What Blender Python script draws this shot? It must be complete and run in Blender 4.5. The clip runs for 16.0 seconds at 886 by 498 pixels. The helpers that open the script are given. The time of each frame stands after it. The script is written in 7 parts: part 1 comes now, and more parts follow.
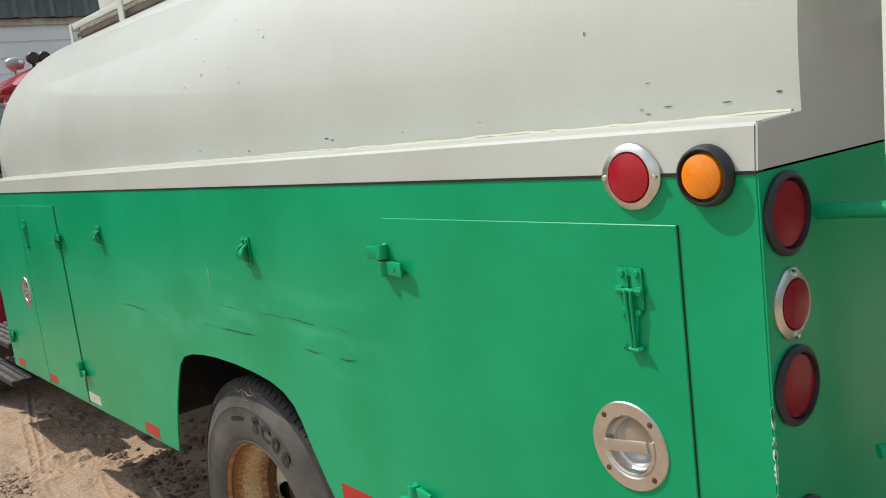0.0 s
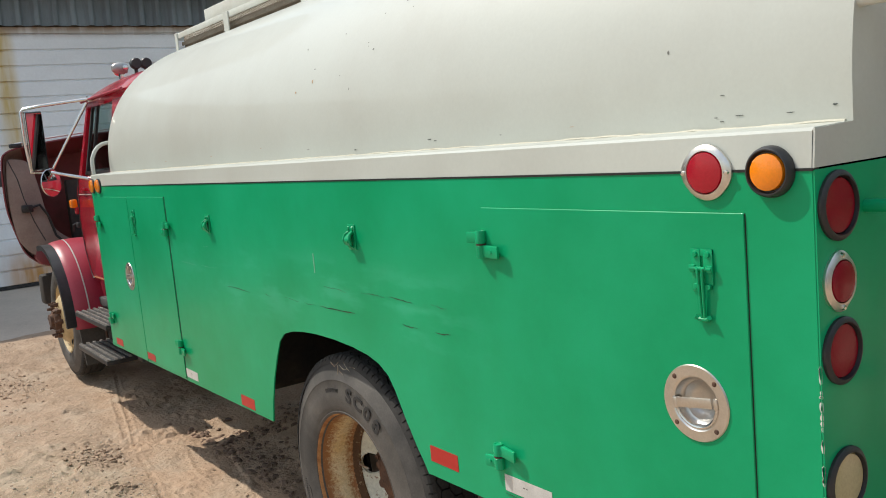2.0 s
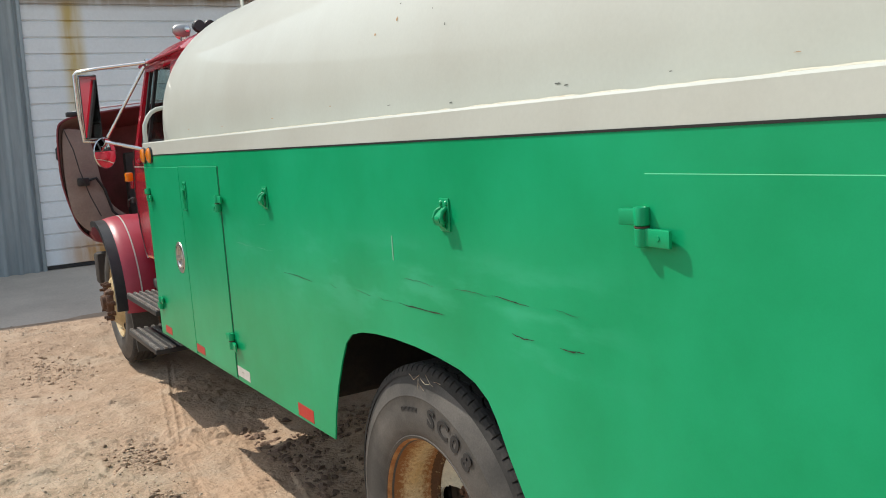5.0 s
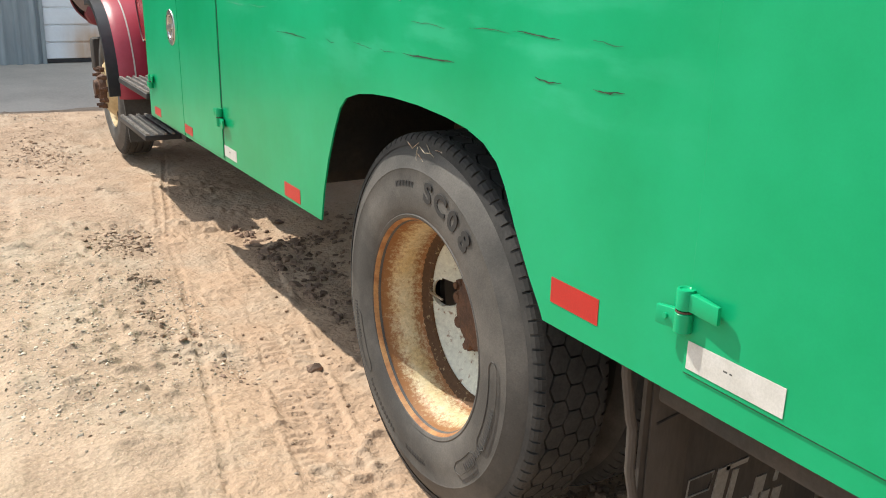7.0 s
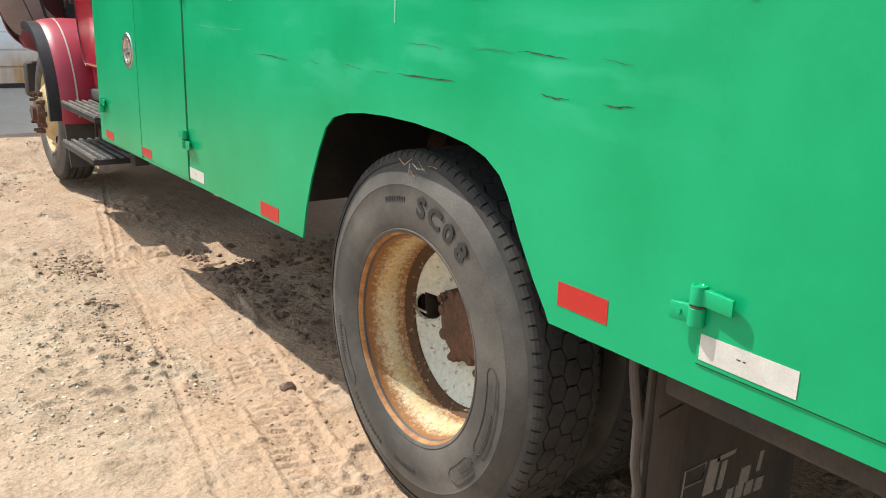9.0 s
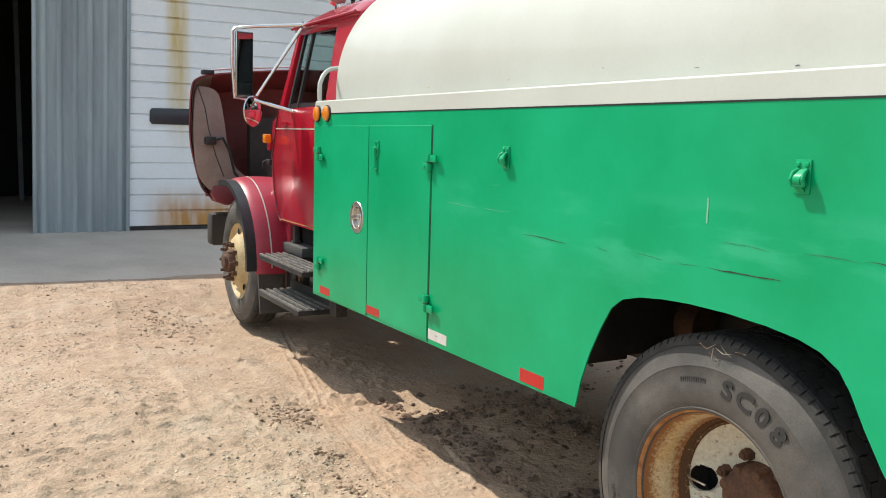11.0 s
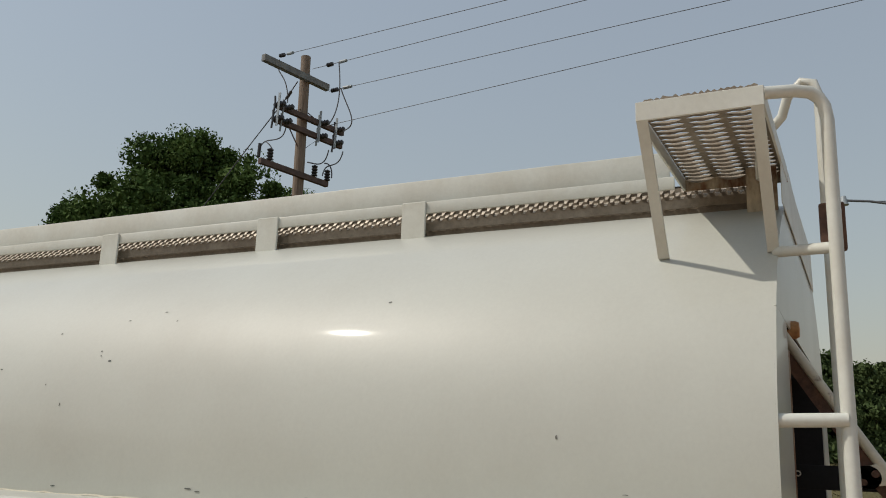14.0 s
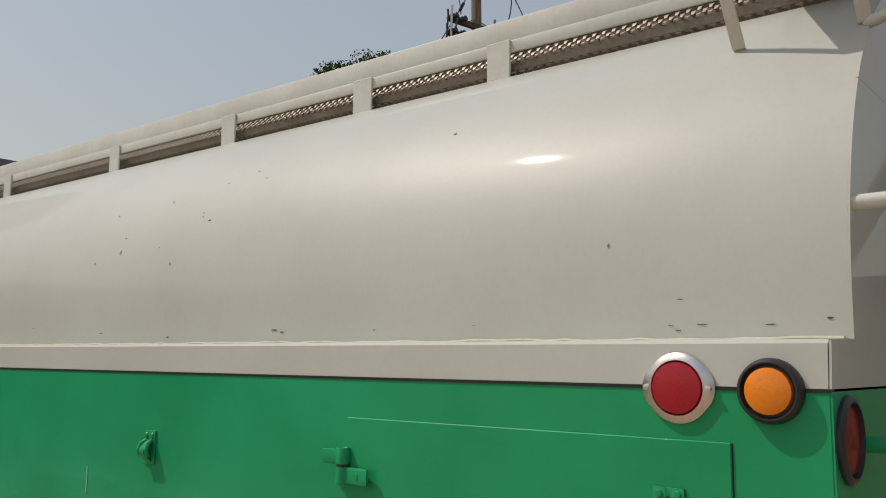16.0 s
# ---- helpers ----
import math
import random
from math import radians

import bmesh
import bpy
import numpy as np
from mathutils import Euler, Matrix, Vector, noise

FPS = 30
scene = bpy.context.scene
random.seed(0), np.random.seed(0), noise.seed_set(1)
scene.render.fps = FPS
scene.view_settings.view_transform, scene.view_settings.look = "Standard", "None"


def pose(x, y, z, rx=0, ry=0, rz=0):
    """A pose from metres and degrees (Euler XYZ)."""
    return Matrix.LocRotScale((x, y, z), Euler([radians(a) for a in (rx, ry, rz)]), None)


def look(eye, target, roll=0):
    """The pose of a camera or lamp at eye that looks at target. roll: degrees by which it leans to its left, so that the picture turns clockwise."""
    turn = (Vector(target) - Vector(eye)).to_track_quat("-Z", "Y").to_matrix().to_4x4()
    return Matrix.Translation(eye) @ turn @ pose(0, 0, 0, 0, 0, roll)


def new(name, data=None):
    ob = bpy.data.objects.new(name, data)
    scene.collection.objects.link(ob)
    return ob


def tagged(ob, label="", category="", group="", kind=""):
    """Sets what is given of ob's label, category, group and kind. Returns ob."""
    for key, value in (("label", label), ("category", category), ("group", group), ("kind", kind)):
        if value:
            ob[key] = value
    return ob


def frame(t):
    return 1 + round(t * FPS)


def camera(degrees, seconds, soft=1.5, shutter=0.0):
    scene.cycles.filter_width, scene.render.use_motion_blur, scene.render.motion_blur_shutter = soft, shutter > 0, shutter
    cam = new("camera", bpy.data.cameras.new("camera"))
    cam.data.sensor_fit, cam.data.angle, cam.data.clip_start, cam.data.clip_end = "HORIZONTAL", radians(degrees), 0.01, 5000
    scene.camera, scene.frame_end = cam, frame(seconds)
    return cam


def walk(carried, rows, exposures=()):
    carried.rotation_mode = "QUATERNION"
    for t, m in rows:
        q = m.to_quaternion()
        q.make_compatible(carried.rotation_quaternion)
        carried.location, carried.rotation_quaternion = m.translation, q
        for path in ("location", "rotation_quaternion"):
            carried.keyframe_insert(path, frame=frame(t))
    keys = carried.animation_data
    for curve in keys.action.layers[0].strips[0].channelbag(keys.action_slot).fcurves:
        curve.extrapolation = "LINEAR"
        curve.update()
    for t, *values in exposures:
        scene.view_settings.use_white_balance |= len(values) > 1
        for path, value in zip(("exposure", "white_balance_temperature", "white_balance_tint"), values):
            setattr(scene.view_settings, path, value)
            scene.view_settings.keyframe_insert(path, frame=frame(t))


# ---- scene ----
cam = camera(54.0, 16.0, soft=1.0)
PATH = [
    (0, (-1.187, -0.715, 1.865), (0.048, 0.828, 1.559), -7.0),
    (0.5, (-1.223, -0.681, 1.875), (0.033, 0.857, 1.634), -6.4),
    (1, (-1.261, -0.743, 1.856), (-0.028, 0.817, 1.636), -5.9),
    (1.5, (-1.273, -0.868, 1.842), (-0.058, 0.712, 1.677), -4.9),
    (2, (-1.47, -0.901, 1.842), (-0.328, 0.721, 1.585), -5.2),
    (2.5, (-1.532, -0.892, 1.832), (-0.481, 0.79, 1.577), -4.6),
    (3, (-1.475, -0.826, 1.829), (-0.478, 0.894, 1.606), -4.3),
    (3.2, (-1.462, -0.773, 1.818), (-0.451, 0.936, 1.574), -4.5),
    (5.5, (-1.137, -0.069, 1.718), (-0.119, 1.63, 1.436), -3.5),
    (6, (-1.134, 0.04, 1.675), (-0.14, 1.744, 1.348), -1.6),
    (6.5, (-1.039, 0.044, 1.568), (-0.12, 1.765, 1.127), 0.9),
    (7, (-1.012, 0.036, 1.44), (-0.063, 1.689, 0.837), 1.1),
    (7.5, (-1.047, 0.028, 1.43), (-0.029, 1.674, 0.927), 3.1),
    (8, (-1.043, 0.033, 1.431), (0.059, 1.627, 0.932), 3.7),
    (8.2, (-1.054, 0.034, 1.42), (0.074, 1.598, 0.889), 3.7),
    (10.3, (-1.714, 0.183, 1.431), (-0.672, 1.831, 0.985), -2.0),
    (10.5, (-1.79, 0.213, 1.471), (-0.789, 1.9, 1.079), -0.7),
    (11, (-1.886, 0.239, 1.595), (-0.909, 1.966, 1.344), 1.6),
    (11.5, (-1.922, 0.213, 1.731), (-0.87, 1.912, 1.65), 3.8),
    (12, (-1.869, 0.147, 1.823), (-0.653, 1.731, 1.92), 5.5),
    (12.5, (-1.796, 0.093, 1.874), (-0.393, 1.502, 2.088), 4.3),
    (13, (-1.738, 0.016, 1.901), (-0.194, 1.253, 2.195), 3.3),
    (13.5, (-1.678, -0.067, 1.923), (-0.018, 0.982, 2.302), 2.6),
    (14, (-1.634, -0.159, 1.945), (0.115, 0.696, 2.4), 1.9),
    (14.5, (-1.592, -0.215, 1.941), (0.216, 0.504, 2.404), 1.7),
    (15, (-1.575, -0.227, 1.911), (0.223, 0.527, 2.358), 0.8),
    (15.5, (-1.49, -0.292, 1.873), (0.206, 0.677, 2.301), 0.6),
    (16, (-1.35, -0.369, 1.758), (0.19, 0.881, 2.015), 0.6),
]
walk(cam, [(t, look(eye, target, roll)) for t, eye, target, roll in PATH],
     [(0, 0.21, 6450, 9), (1.8, 0.26, 6500, 9), (3.2, 0.31, 6550, 9), (5.5, 0.39, 6550, 9), (6, 0.49, 6550, 9), (6.5, 0.65, 6550, 9), (7, 0.82, 6550, 8), (8.2, 0.84, 6550, 8), (10.3, 0.83, 6550, 8), (11, 0.68, 6500, 8),
      (11.5, 0.30, 6500, 7), (12, 0.03, 6650, 9), (12.5, -0.18, 6850, 11), (13.2, -0.38, 6850, 12), (14.5, -0.40, 6800, 12), (15.2, -0.39, 6850, 14), (16, -0.40, 6950, 16)])

# ---- world, sun, exposure ----
SUN = Vector((-0.302, 0.525, 0.795)).normalized()
world = bpy.data.worlds.new("world")
scene.world = world
world.use_nodes = True
wn = world.node_tree.nodes
sky = wn.new("ShaderNodeTexSky")
sky.sky_type = "NISHITA"
sky.sun_disc = False
sky.sun_elevation = math.asin(SUN.z)
sky.sun_rotation = math.atan2(SUN.x, SUN.y)
sky.air_density, sky.dust_density, sky.ozone_density = 2.0, 2.0, 1.8
wn["Background"].inputs["Strength"].default_value = 0.12
haze = wn.new("ShaderNodeMix")        # thin smoke haze over the whole sky
haze.data_type = "RGBA"
haze.inputs[0].default_value = 0.38
haze.inputs[7].default_value = (5.2, 5.8, 6.6, 1)
world.node_tree.links.new(sky.outputs["Color"], haze.inputs[6])
world.node_tree.links.new(haze.outputs[2], wn["Background"].inputs["Color"])
sun = new("sun", bpy.data.lights.new("sun", "SUN"))
sun.data.energy, sun.data.angle, sun.data.color = 3.0, radians(0.6), (1.0, 0.955, 0.875)
sun.matrix_world = look(SUN * 30, (0, 0, 0))

# ---- materials ----
def node(nt, kind, **inputs):
    n = nt.nodes.new(kind)
    for k, v in inputs.items():
        n.inputs[k.replace("_", " ")].default_value = v
    return n


def mat(name, base, rough=0.5, metal=0.0, other=None, big=1.5, mix=0.5, fine=60.0, speckle=0.12, bump=0.1, bumpscale=None,
        coat=0.0, rough2=None, stretch=(1, 1, 1), sharp=(0.4, 0.65), random_tint=0.0, dist=0.004, spec=0.5, island_tint=0.0):
    """Principled paint/earth/metal: two base colours mixed by large noise, fine value speckle, roughness variation and fine relief."""
    m = bpy.data.materials.new(name)
    m.use_nodes = True
    nt = m.node_tree
    L = nt.links.new
    p = nt.nodes["Principled BSDF"]
    p.inputs["Roughness"].default_value, p.inputs["Metallic"].default_value = rough, metal
    p.inputs["Coat Weight"].default_value = coat
    p.inputs["Coat Roughness"].default_value = 0.07
    p.inputs["Specular IOR Level"].default_value = spec
    tc = node(nt, "ShaderNodeTexCoord")
    mp = node(nt, "ShaderNodeMapping")
    mp.inputs["Scale"].default_value = stretch
    L(tc.outputs["Object"], mp.inputs["Vector"])
    n1 = node(nt, "ShaderNodeTexNoise", Scale=big, Detail=6.0, Roughness=0.6)
    L(mp.outputs[0], n1.inputs["Vector"])
    r1 = node(nt, "ShaderNodeMapRange", From_Min=sharp[0], From_Max=sharp[1], To_Min=0.0, To_Max=mix)
    L(n1.outputs["Fac"], r1.inputs["Value"])
    c = node(nt, "ShaderNodeMix")
    c.data_type = "RGBA"
    other = other or tuple(v * 0.75 for v in base)
    c.inputs[6].default_value, c.inputs[7].default_value = (*base, 1), (*other, 1)
    L(r1.outputs[0], c.inputs[0])
    n2 = node(nt, "ShaderNodeTexNoise", Scale=fine, Detail=4.0, Roughness=0.7)
    L(mp.outputs[0], n2.inputs["Vector"])
    r2 = node(nt, "ShaderNodeMapRange", From_Min=0.25, From_Max=0.75, To_Min=1 - speckle, To_Max=1 + speckle)
    L(n2.outputs["Fac"], r2.inputs["Value"])
    h = node(nt, "ShaderNodeHueSaturation")
    L(c.outputs[2], h.inputs["Color"])
    L(r2.outputs[0], h.inputs["Value"])
    last = h.outputs[0]
    if random_tint or island_tint:
        tint = random_tint or island_tint
        oi = node(nt, "ShaderNodeObjectInfo" if random_tint else "ShaderNodeNewGeometry")
        rr = node(nt, "ShaderNodeMapRange", To_Min=1 - tint, To_Max=1 + tint)
        L(oi.outputs["Random" if random_tint else "Random Per Island"], rr.inputs["Value"])
        h2 = node(nt, "ShaderNodeHueSaturation")
        L(last, h2.inputs["Color"])
        L(rr.outputs[0], h2.inputs["Value"])
        last = h2.outputs[0]
    L(last, p.inputs["Base Color"])
    if rough2 is not None:
        rv = node(nt, "ShaderNodeMapRange", From_Min=0.35, From_Max=0.65, To_Min=rough, To_Max=rough2)
        L(n1.outputs["Fac"], rv.inputs["Value"])
        L(rv.outputs[0], p.inputs["Roughness"])
    if bump:
        b = node(nt, "ShaderNodeBump", Strength=bump, Distance=dist)
        if bumpscale:
            n3 = node(nt, "ShaderNodeTexNoise", Scale=bumpscale, Detail=5.0)
            L(mp.outputs[0], n3.inputs["Vector"])
            L(n3.outputs["Fac"], b.inputs["Height"])
        else:
            L(n2.outputs["Fac"], b.inputs["Height"])
        L(b.outputs[0], p.inputs["Normal"])
    return m


GREEN = mat("green_paint", (0.003, 0.315, 0.122), 0.30, other=(0.011, 0.40, 0.176), big=1.6, mix=1.0, fine=220, speckle=0.03, bump=0.10, bumpscale=2.6, coat=0.06, dist=0.02, sharp=(0.36, 0.68), spec=0.22)
WHITE = mat("cream_white_paint", (0.54, 0.555, 0.50), 0.45, other=(0.48, 0.48, 0.425), big=1.2, mix=0.7, fine=90, speckle=0.03, bump=0.2, bumpscale=2.4, coat=0.32, rough2=0.48, dist=0.02, spec=0.24)
WHITE.node_tree.nodes["Principled BSDF"].inputs["Coat Roughness"].default_value = 0.045
BLACK = mat("black_stripe", (0.015, 0.015, 0.015), 0.45)
RUBBER = mat("tyre_rubber", (0.056, 0.052, 0.048), 0.72, other=(0.128, 0.116, 0.104), big=3.5, mix=1.0, fine=160, speckle=0.2, bump=0.25)
TREADRUBBER = mat("tread_rubber", (0.032, 0.031, 0.030), 0.85, other=(0.066, 0.061, 0.056), big=9, mix=0.7, fine=120, speckle=0.25, bump=0.3)
LETTER = mat("moulded_letters", (0.032, 0.030, 0.029), 0.75)
BARS = mat("faint_moulding", (0.050, 0.047, 0.045), 0.8)
RIMDISC = mat("cream_wheel_disc", (0.62, 0.62, 0.53), 0.55, other=(0.20, 0.10, 0.05), big=42, mix=0.9, fine=70, speckle=0.2, bump=0.25, sharp=(0.585, 0.68))
RIMEDGE = mat("rusty_rim_edge", (0.30, 0.12, 0.04), 0.7, other=(0.50, 0.27, 0.10), big=14, mix=0.8, fine=70, speckle=0.3, bump=0.3)
FRIM = mat("tan_front_wheel", (0.60, 0.46, 0.25), 0.5, other=(0.38, 0.24, 0.10), big=8, mix=0.6, fine=60, speckle=0.15)
HUB = mat("rusty_hub", (0.085, 0.045, 0.03), 0.8, other=(0.16, 0.075, 0.04), big=14, mix=0.8, fine=80, speckle=0.4, bump=0.5)
GROOVE = mat("rust_filled_groove", (0.095, 0.048, 0.022), 0.85, other=(0.40, 0.31, 0.17), big=60, mix=0.9, fine=90, speckle=0.3, bump=0.4, sharp=(0.60, 0.70))
RUST = mat("rust", (0.25, 0.10, 0.04), 0.85, other=(0.40, 0.20, 0.08), big=12, mix=0.9, fine=60, speckle=0.3, bump=0.4)
RUSTWHITE = mat("rusty_white_pipe", (0.52, 0.45, 0.33), 0.6, other=(0.18, 0.09, 0.045), big=16, mix=1.0, fine=60, speckle=0.25, bump=0.3, sharp=(0.44, 0.60), stretch=(1, 1, 0.4))
BOOMPAINT = mat("chipped_cream_pipe_paint", (0.62, 0.58, 0.46), 0.55, other=(0.15, 0.08, 0.045), big=34, mix=1.0, fine=70, speckle=0.15, bump=0.3, sharp=(0.60, 0.69), stretch=(1, 0.5, 0.5))
RED = mat("dark_red_paint", (0.40, 0.008, 0.024), 0.22, other=(0.44, 0.016, 0.034), big=2.0, mix=0.7, fine=120, speckle=0.05, bump=0.05, bumpscale=4, coat=0.4, dist=0.01)
REDDULL = mat("sun_faded_red_paint", (0.36, 0.022, 0.046), 0.40, other=(0.41, 0.05, 0.072), big=3.0, mix=0.8, fine=90, speckle=0.08)
HOODRED = mat("dusty_maroon_hood", (0.23, 0.035, 0.045), 0.5, other=(0.17, 0.05, 0.05), big=4, mix=0.8, fine=80, speckle=0.12)
HOODIN = mat("hood_inner_fibreglass", (0.32, 0.25, 0.215), 0.7, other=(0.24, 0.17, 0.15), big=4, mix=0.8, fine=60, speckle=0.12)
REDIN = mat("hood_inner_red", (0.26, 0.07, 0.07), 0.6, other=(0.16, 0.05, 0.045), big=5, mix=0.8)
DARK = mat("dark_chassis", (0.028, 0.026, 0.025), 0.75, other=(0.06, 0.045, 0.035), big=6, mix=0.7, fine=50, speckle=0.3, bump=0.3)
FLAP = mat("mud_flap_rubber", (0.038, 0.033, 0.03), 0.8, other=(0.075, 0.06, 0.048), big=4, mix=0.8, fine=60, speckle=0.25, stretch=(1, 1, 0.3))
FLAPPATCH = mat("dusty_flap_rubber", (0.082, 0.068, 0.058), 0.85, other=(0.055, 0.045, 0.038), big=7, mix=0.9, fine=60, speckle=0.2, stretch=(1, 1, 0.3))
SPLASH = mat("dusty_splash_rubber", (0.070, 0.068, 0.064), 0.8, other=(0.045, 0.043, 0.040), big=5, mix=0.8, fine=60, speckle=0.2)
FLAPPRINT = mat("faded_print", (0.27, 0.25, 0.225), 0.8, speckle=0.25, fine=90)
BLACKPLASTIC = mat("black_plastic", (0.02, 0.02, 0.022), 0.45, other=(0.05, 0.05, 0.05), big=8, mix=0.5)
GREYTREAD = mat("worn_step_tread", (0.33, 0.305, 0.275), 0.5, 0.2, other=(0.14, 0.125, 0.11), big=12, mix=0.7, fine=90, speckle=0.3, bump=0.3)
CHROME = mat("chrome", (0.75, 0.74, 0.72), 0.2, 1.0, fine=90, speckle=0.05, bump=0.02, mix=0.1)
STEEL = mat("stainless_steel", (0.74, 0.70, 0.65), 0.30, 1.0, other=(0.58, 0.53, 0.46), big=10, mix=0.6, fine=140, speckle=0.08, bump=0.05, rough2=0.4)
ALUMINIUM = mat("dull_aluminium", (0.42, 0.42, 0.41), 0.38, 0.35, other=(0.30, 0.30, 0.29), big=20, mix=0.6, fine=90, speckle=0.08)
REDTAPE = mat("red_reflective_tape", (0.50, 0.022, 0.018), 0.35, fine=300, speckle=0.12, bump=0.08)
WHITETAPE = mat("white_reflective_tape", (0.62, 0.60, 0.57), 0.35, other=(0.50, 0.48, 0.44), big=20, mix=0.6, fine=240, speckle=0.12, bump=0.08)
SCRATCH = mat("bare_scratch", (0.012, 0.028, 0.016), 0.8, other=(0.10, 0.05, 0.03), big=30, mix=0.6)
FAINT = mat("faint_scratch", (0.02, 0.13, 0.06), 0.7, other=(0.10, 0.10, 0.05), big=30, mix=0.7)
PALESCRATCH = mat("pale_scratch", (0.20, 0.50, 0.32), 0.6)


def scuffed_green():
    """Adds hazy, chalky rub marks to the green paint along the scraped stretch of the side."""
    nt = GREEN.node_tree
    L = nt.links.new
    p = nt.nodes["Principled BSDF"]
    src = p.inputs["Base Color"].links[0].from_socket
    tc = node(nt, "ShaderNodeTexCoord")
    mp = node(nt, "ShaderNodeMapping")
    mp.inputs["Scale"].default_value = (1.0, 1.6, 6.0)
    L(tc.outputs["Object"], mp.inputs["Vector"])
    nz = node(nt, "ShaderNodeTexNoise", Scale=1.7, Detail=5.0, Roughness=0.55)
    L(mp.outputs[0], nz.inputs["Vector"])
    sep = node(nt, "ShaderNodeSeparateXYZ")
    L(tc.outputs["Object"], sep.inputs[0])
    last = None
    for sock, a, b in ((sep.outputs["Z"], 1.08, 1.26), (sep.outputs["Z"], 1.50, 1.34), (sep.outputs["Y"], 0.9, 1.3), (sep.outputs["Y"], 3.9, 3.0), (nz.outputs["Fac"], 0.48, 0.66)):
        r = node(nt, "ShaderNodeMapRange", From_Min=a, From_Max=b)
        r.interpolation_type = "SMOOTHSTEP"
        L(sock, r.inputs["Value"])
        if last is None:
            last = r.outputs[0]
        else:
            k = node(nt, "ShaderNodeMath")
            k.operation = "MULTIPLY"
            L(last, k.inputs[0])
            L(r.outputs[0], k.inputs[1])
            last = k.outputs[0]
    k = node(nt, "ShaderNodeMath")
    k.operation = "MULTIPLY"
    L(last, k.inputs[0])
    k.inputs[1].default_value = 0.34
    c = node(nt, "ShaderNodeMix")
    c.data_type = "RGBA"
    L(k.outputs[0], c.inputs[0])
    L(src, c.inputs[6])
    c.inputs[7].default_value = (0.07, 0.52, 0.30, 1)
    L(c.outputs[2], p.inputs["Base Color"])


scuffed_green()
CHIP = mat("paint_chip", (0.085, 0.095, 0.085), 0.8, other=(0.24, 0.235, 0.205), big=40, mix=0.8)
RUSTCHIP = mat("rusty_chip", (0.40, 0.20, 0.08), 0.8, other=(0.6, 0.45, 0.25), big=40, mix=0.8)
GRATE = mat("galvanised_grating", (0.27, 0.228, 0.175), 0.6, 0.2, other=(0.19, 0.148, 0.105), big=10, mix=0.7, fine=60, speckle=0.2)
# paler copy of the grating metal, sunlight on the teeth put into the colour
SUNTOOTH = mat("worn_grating_teeth", (0.46, 0.42, 0.35), 0.5, 0.2, other=(0.32, 0.27, 0.21), big=14, mix=0.8, fine=60, speckle=0.2)
RAILPAINT = mat("weathered_white_rail", (0.66, 0.675, 0.615), 0.45, other=(0.55, 0.53, 0.45), big=5, mix=0.6, fine=60, speckle=0.05, bump=0.1)
BANDGLUE = mat("yellowed_seam_sealant", (0.56, 0.53, 0.42), 0.6, other=(0.42, 0.32, 0.19), big=9, mix=0.6, sharp=(0.55, 0.7))
CONCRETE = mat("concrete_pad", (0.58, 0.495, 0.41), 0.85, other=(0.46, 0.39, 0.32), big=0.9, mix=0.9, fine=40, speckle=0.12, bump=0.3, spec=0.1)
ROCK = mat("gravel_stone", (0.53, 0.435, 0.335), 0.9, other=(0.40, 0.305, 0.225), big=18, mix=0.9, fine=90, speckle=0.25, bump=0.4, island_tint=0.45)
LUMP = mat("soil_lump", (0.42, 0.295, 0.205), 0.95, other=(0.32, 0.22, 0.148), big=9, mix=1.0, fine=90, speckle=0.3, bump=0.4, island_tint=0.3)
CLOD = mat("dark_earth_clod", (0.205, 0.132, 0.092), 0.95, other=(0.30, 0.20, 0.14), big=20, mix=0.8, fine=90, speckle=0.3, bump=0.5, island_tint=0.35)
GALV = mat("weathered_galvanised_sheet", (0.345, 0.395, 0.42), 0.45, 0.05, other=(0.215, 0.25, 0.27), big=2.6, mix=0.95, fine=30, speckle=0.08, stretch=(1, 1, 0.12), bump=0.1)
FASCIA = mat("weathered_fascia_sheet", (0.20, 0.24, 0.265), 0.55, 0.05, other=(0.115, 0.14, 0.157), big=3.0, mix=0.8, fine=30, speckle=0.1, stretch=(1, 1, 0.2), bump=0.1)
GALVDARK = mat("dark_roof_trim", (0.105, 0.12, 0.135), 0.5, 0.1, other=(0.145, 0.155, 0.168), big=3, mix=0.7, fine=30, speckle=0.1)
BIN = mat("grain_bin_steel", (0.24, 0.26, 0.29), 0.45, 0.6, other=(0.17, 0.19, 0.21), big=1.0, mix=0.8, fine=15, speckle=0.1)
# near-black: shade of recesses and interiors put into the colour; also the black arm bar
SHADEBLACK = mat("dark_interior", (0.022, 0.022, 0.023), 0.95, spec=0.1)
WINGLASS = mat("dark_door_window", (0.035, 0.037, 0.045), 0.25, fine=30, speckle=0.1)
POLEWOOD = mat("weathered_pole_wood", (0.24, 0.185, 0.14), 0.85, other=(0.15, 0.11, 0.08), big=5, mix=0.9, fine=40, speckle=0.2, stretch=(4, 4, 0.4), bump=0.4)
DARKWOOD = mat("dark_lamp_pole_wood", (0.06, 0.045, 0.038), 0.85, other=(0.05, 0.036, 0.03), big=5, mix=0.9, fine=40, speckle=0.2, stretch=(4, 4, 0.4))
ARMWOOD = mat("grey_crossarm_wood", (0.24, 0.25, 0.24), 0.85, other=(0.15, 0.15, 0.15), big=5, mix=0.9, fine=40, speckle=0.2)
BROWNARM = mat("brown_crossarm_wood", (0.13, 0.085, 0.07), 0.85, other=(0.08, 0.055, 0.045), big=5, mix=0.9, fine=40, speckle=0.2)
INSUL = mat("dark_insulator", (0.03, 0.028, 0.03), 0.35)
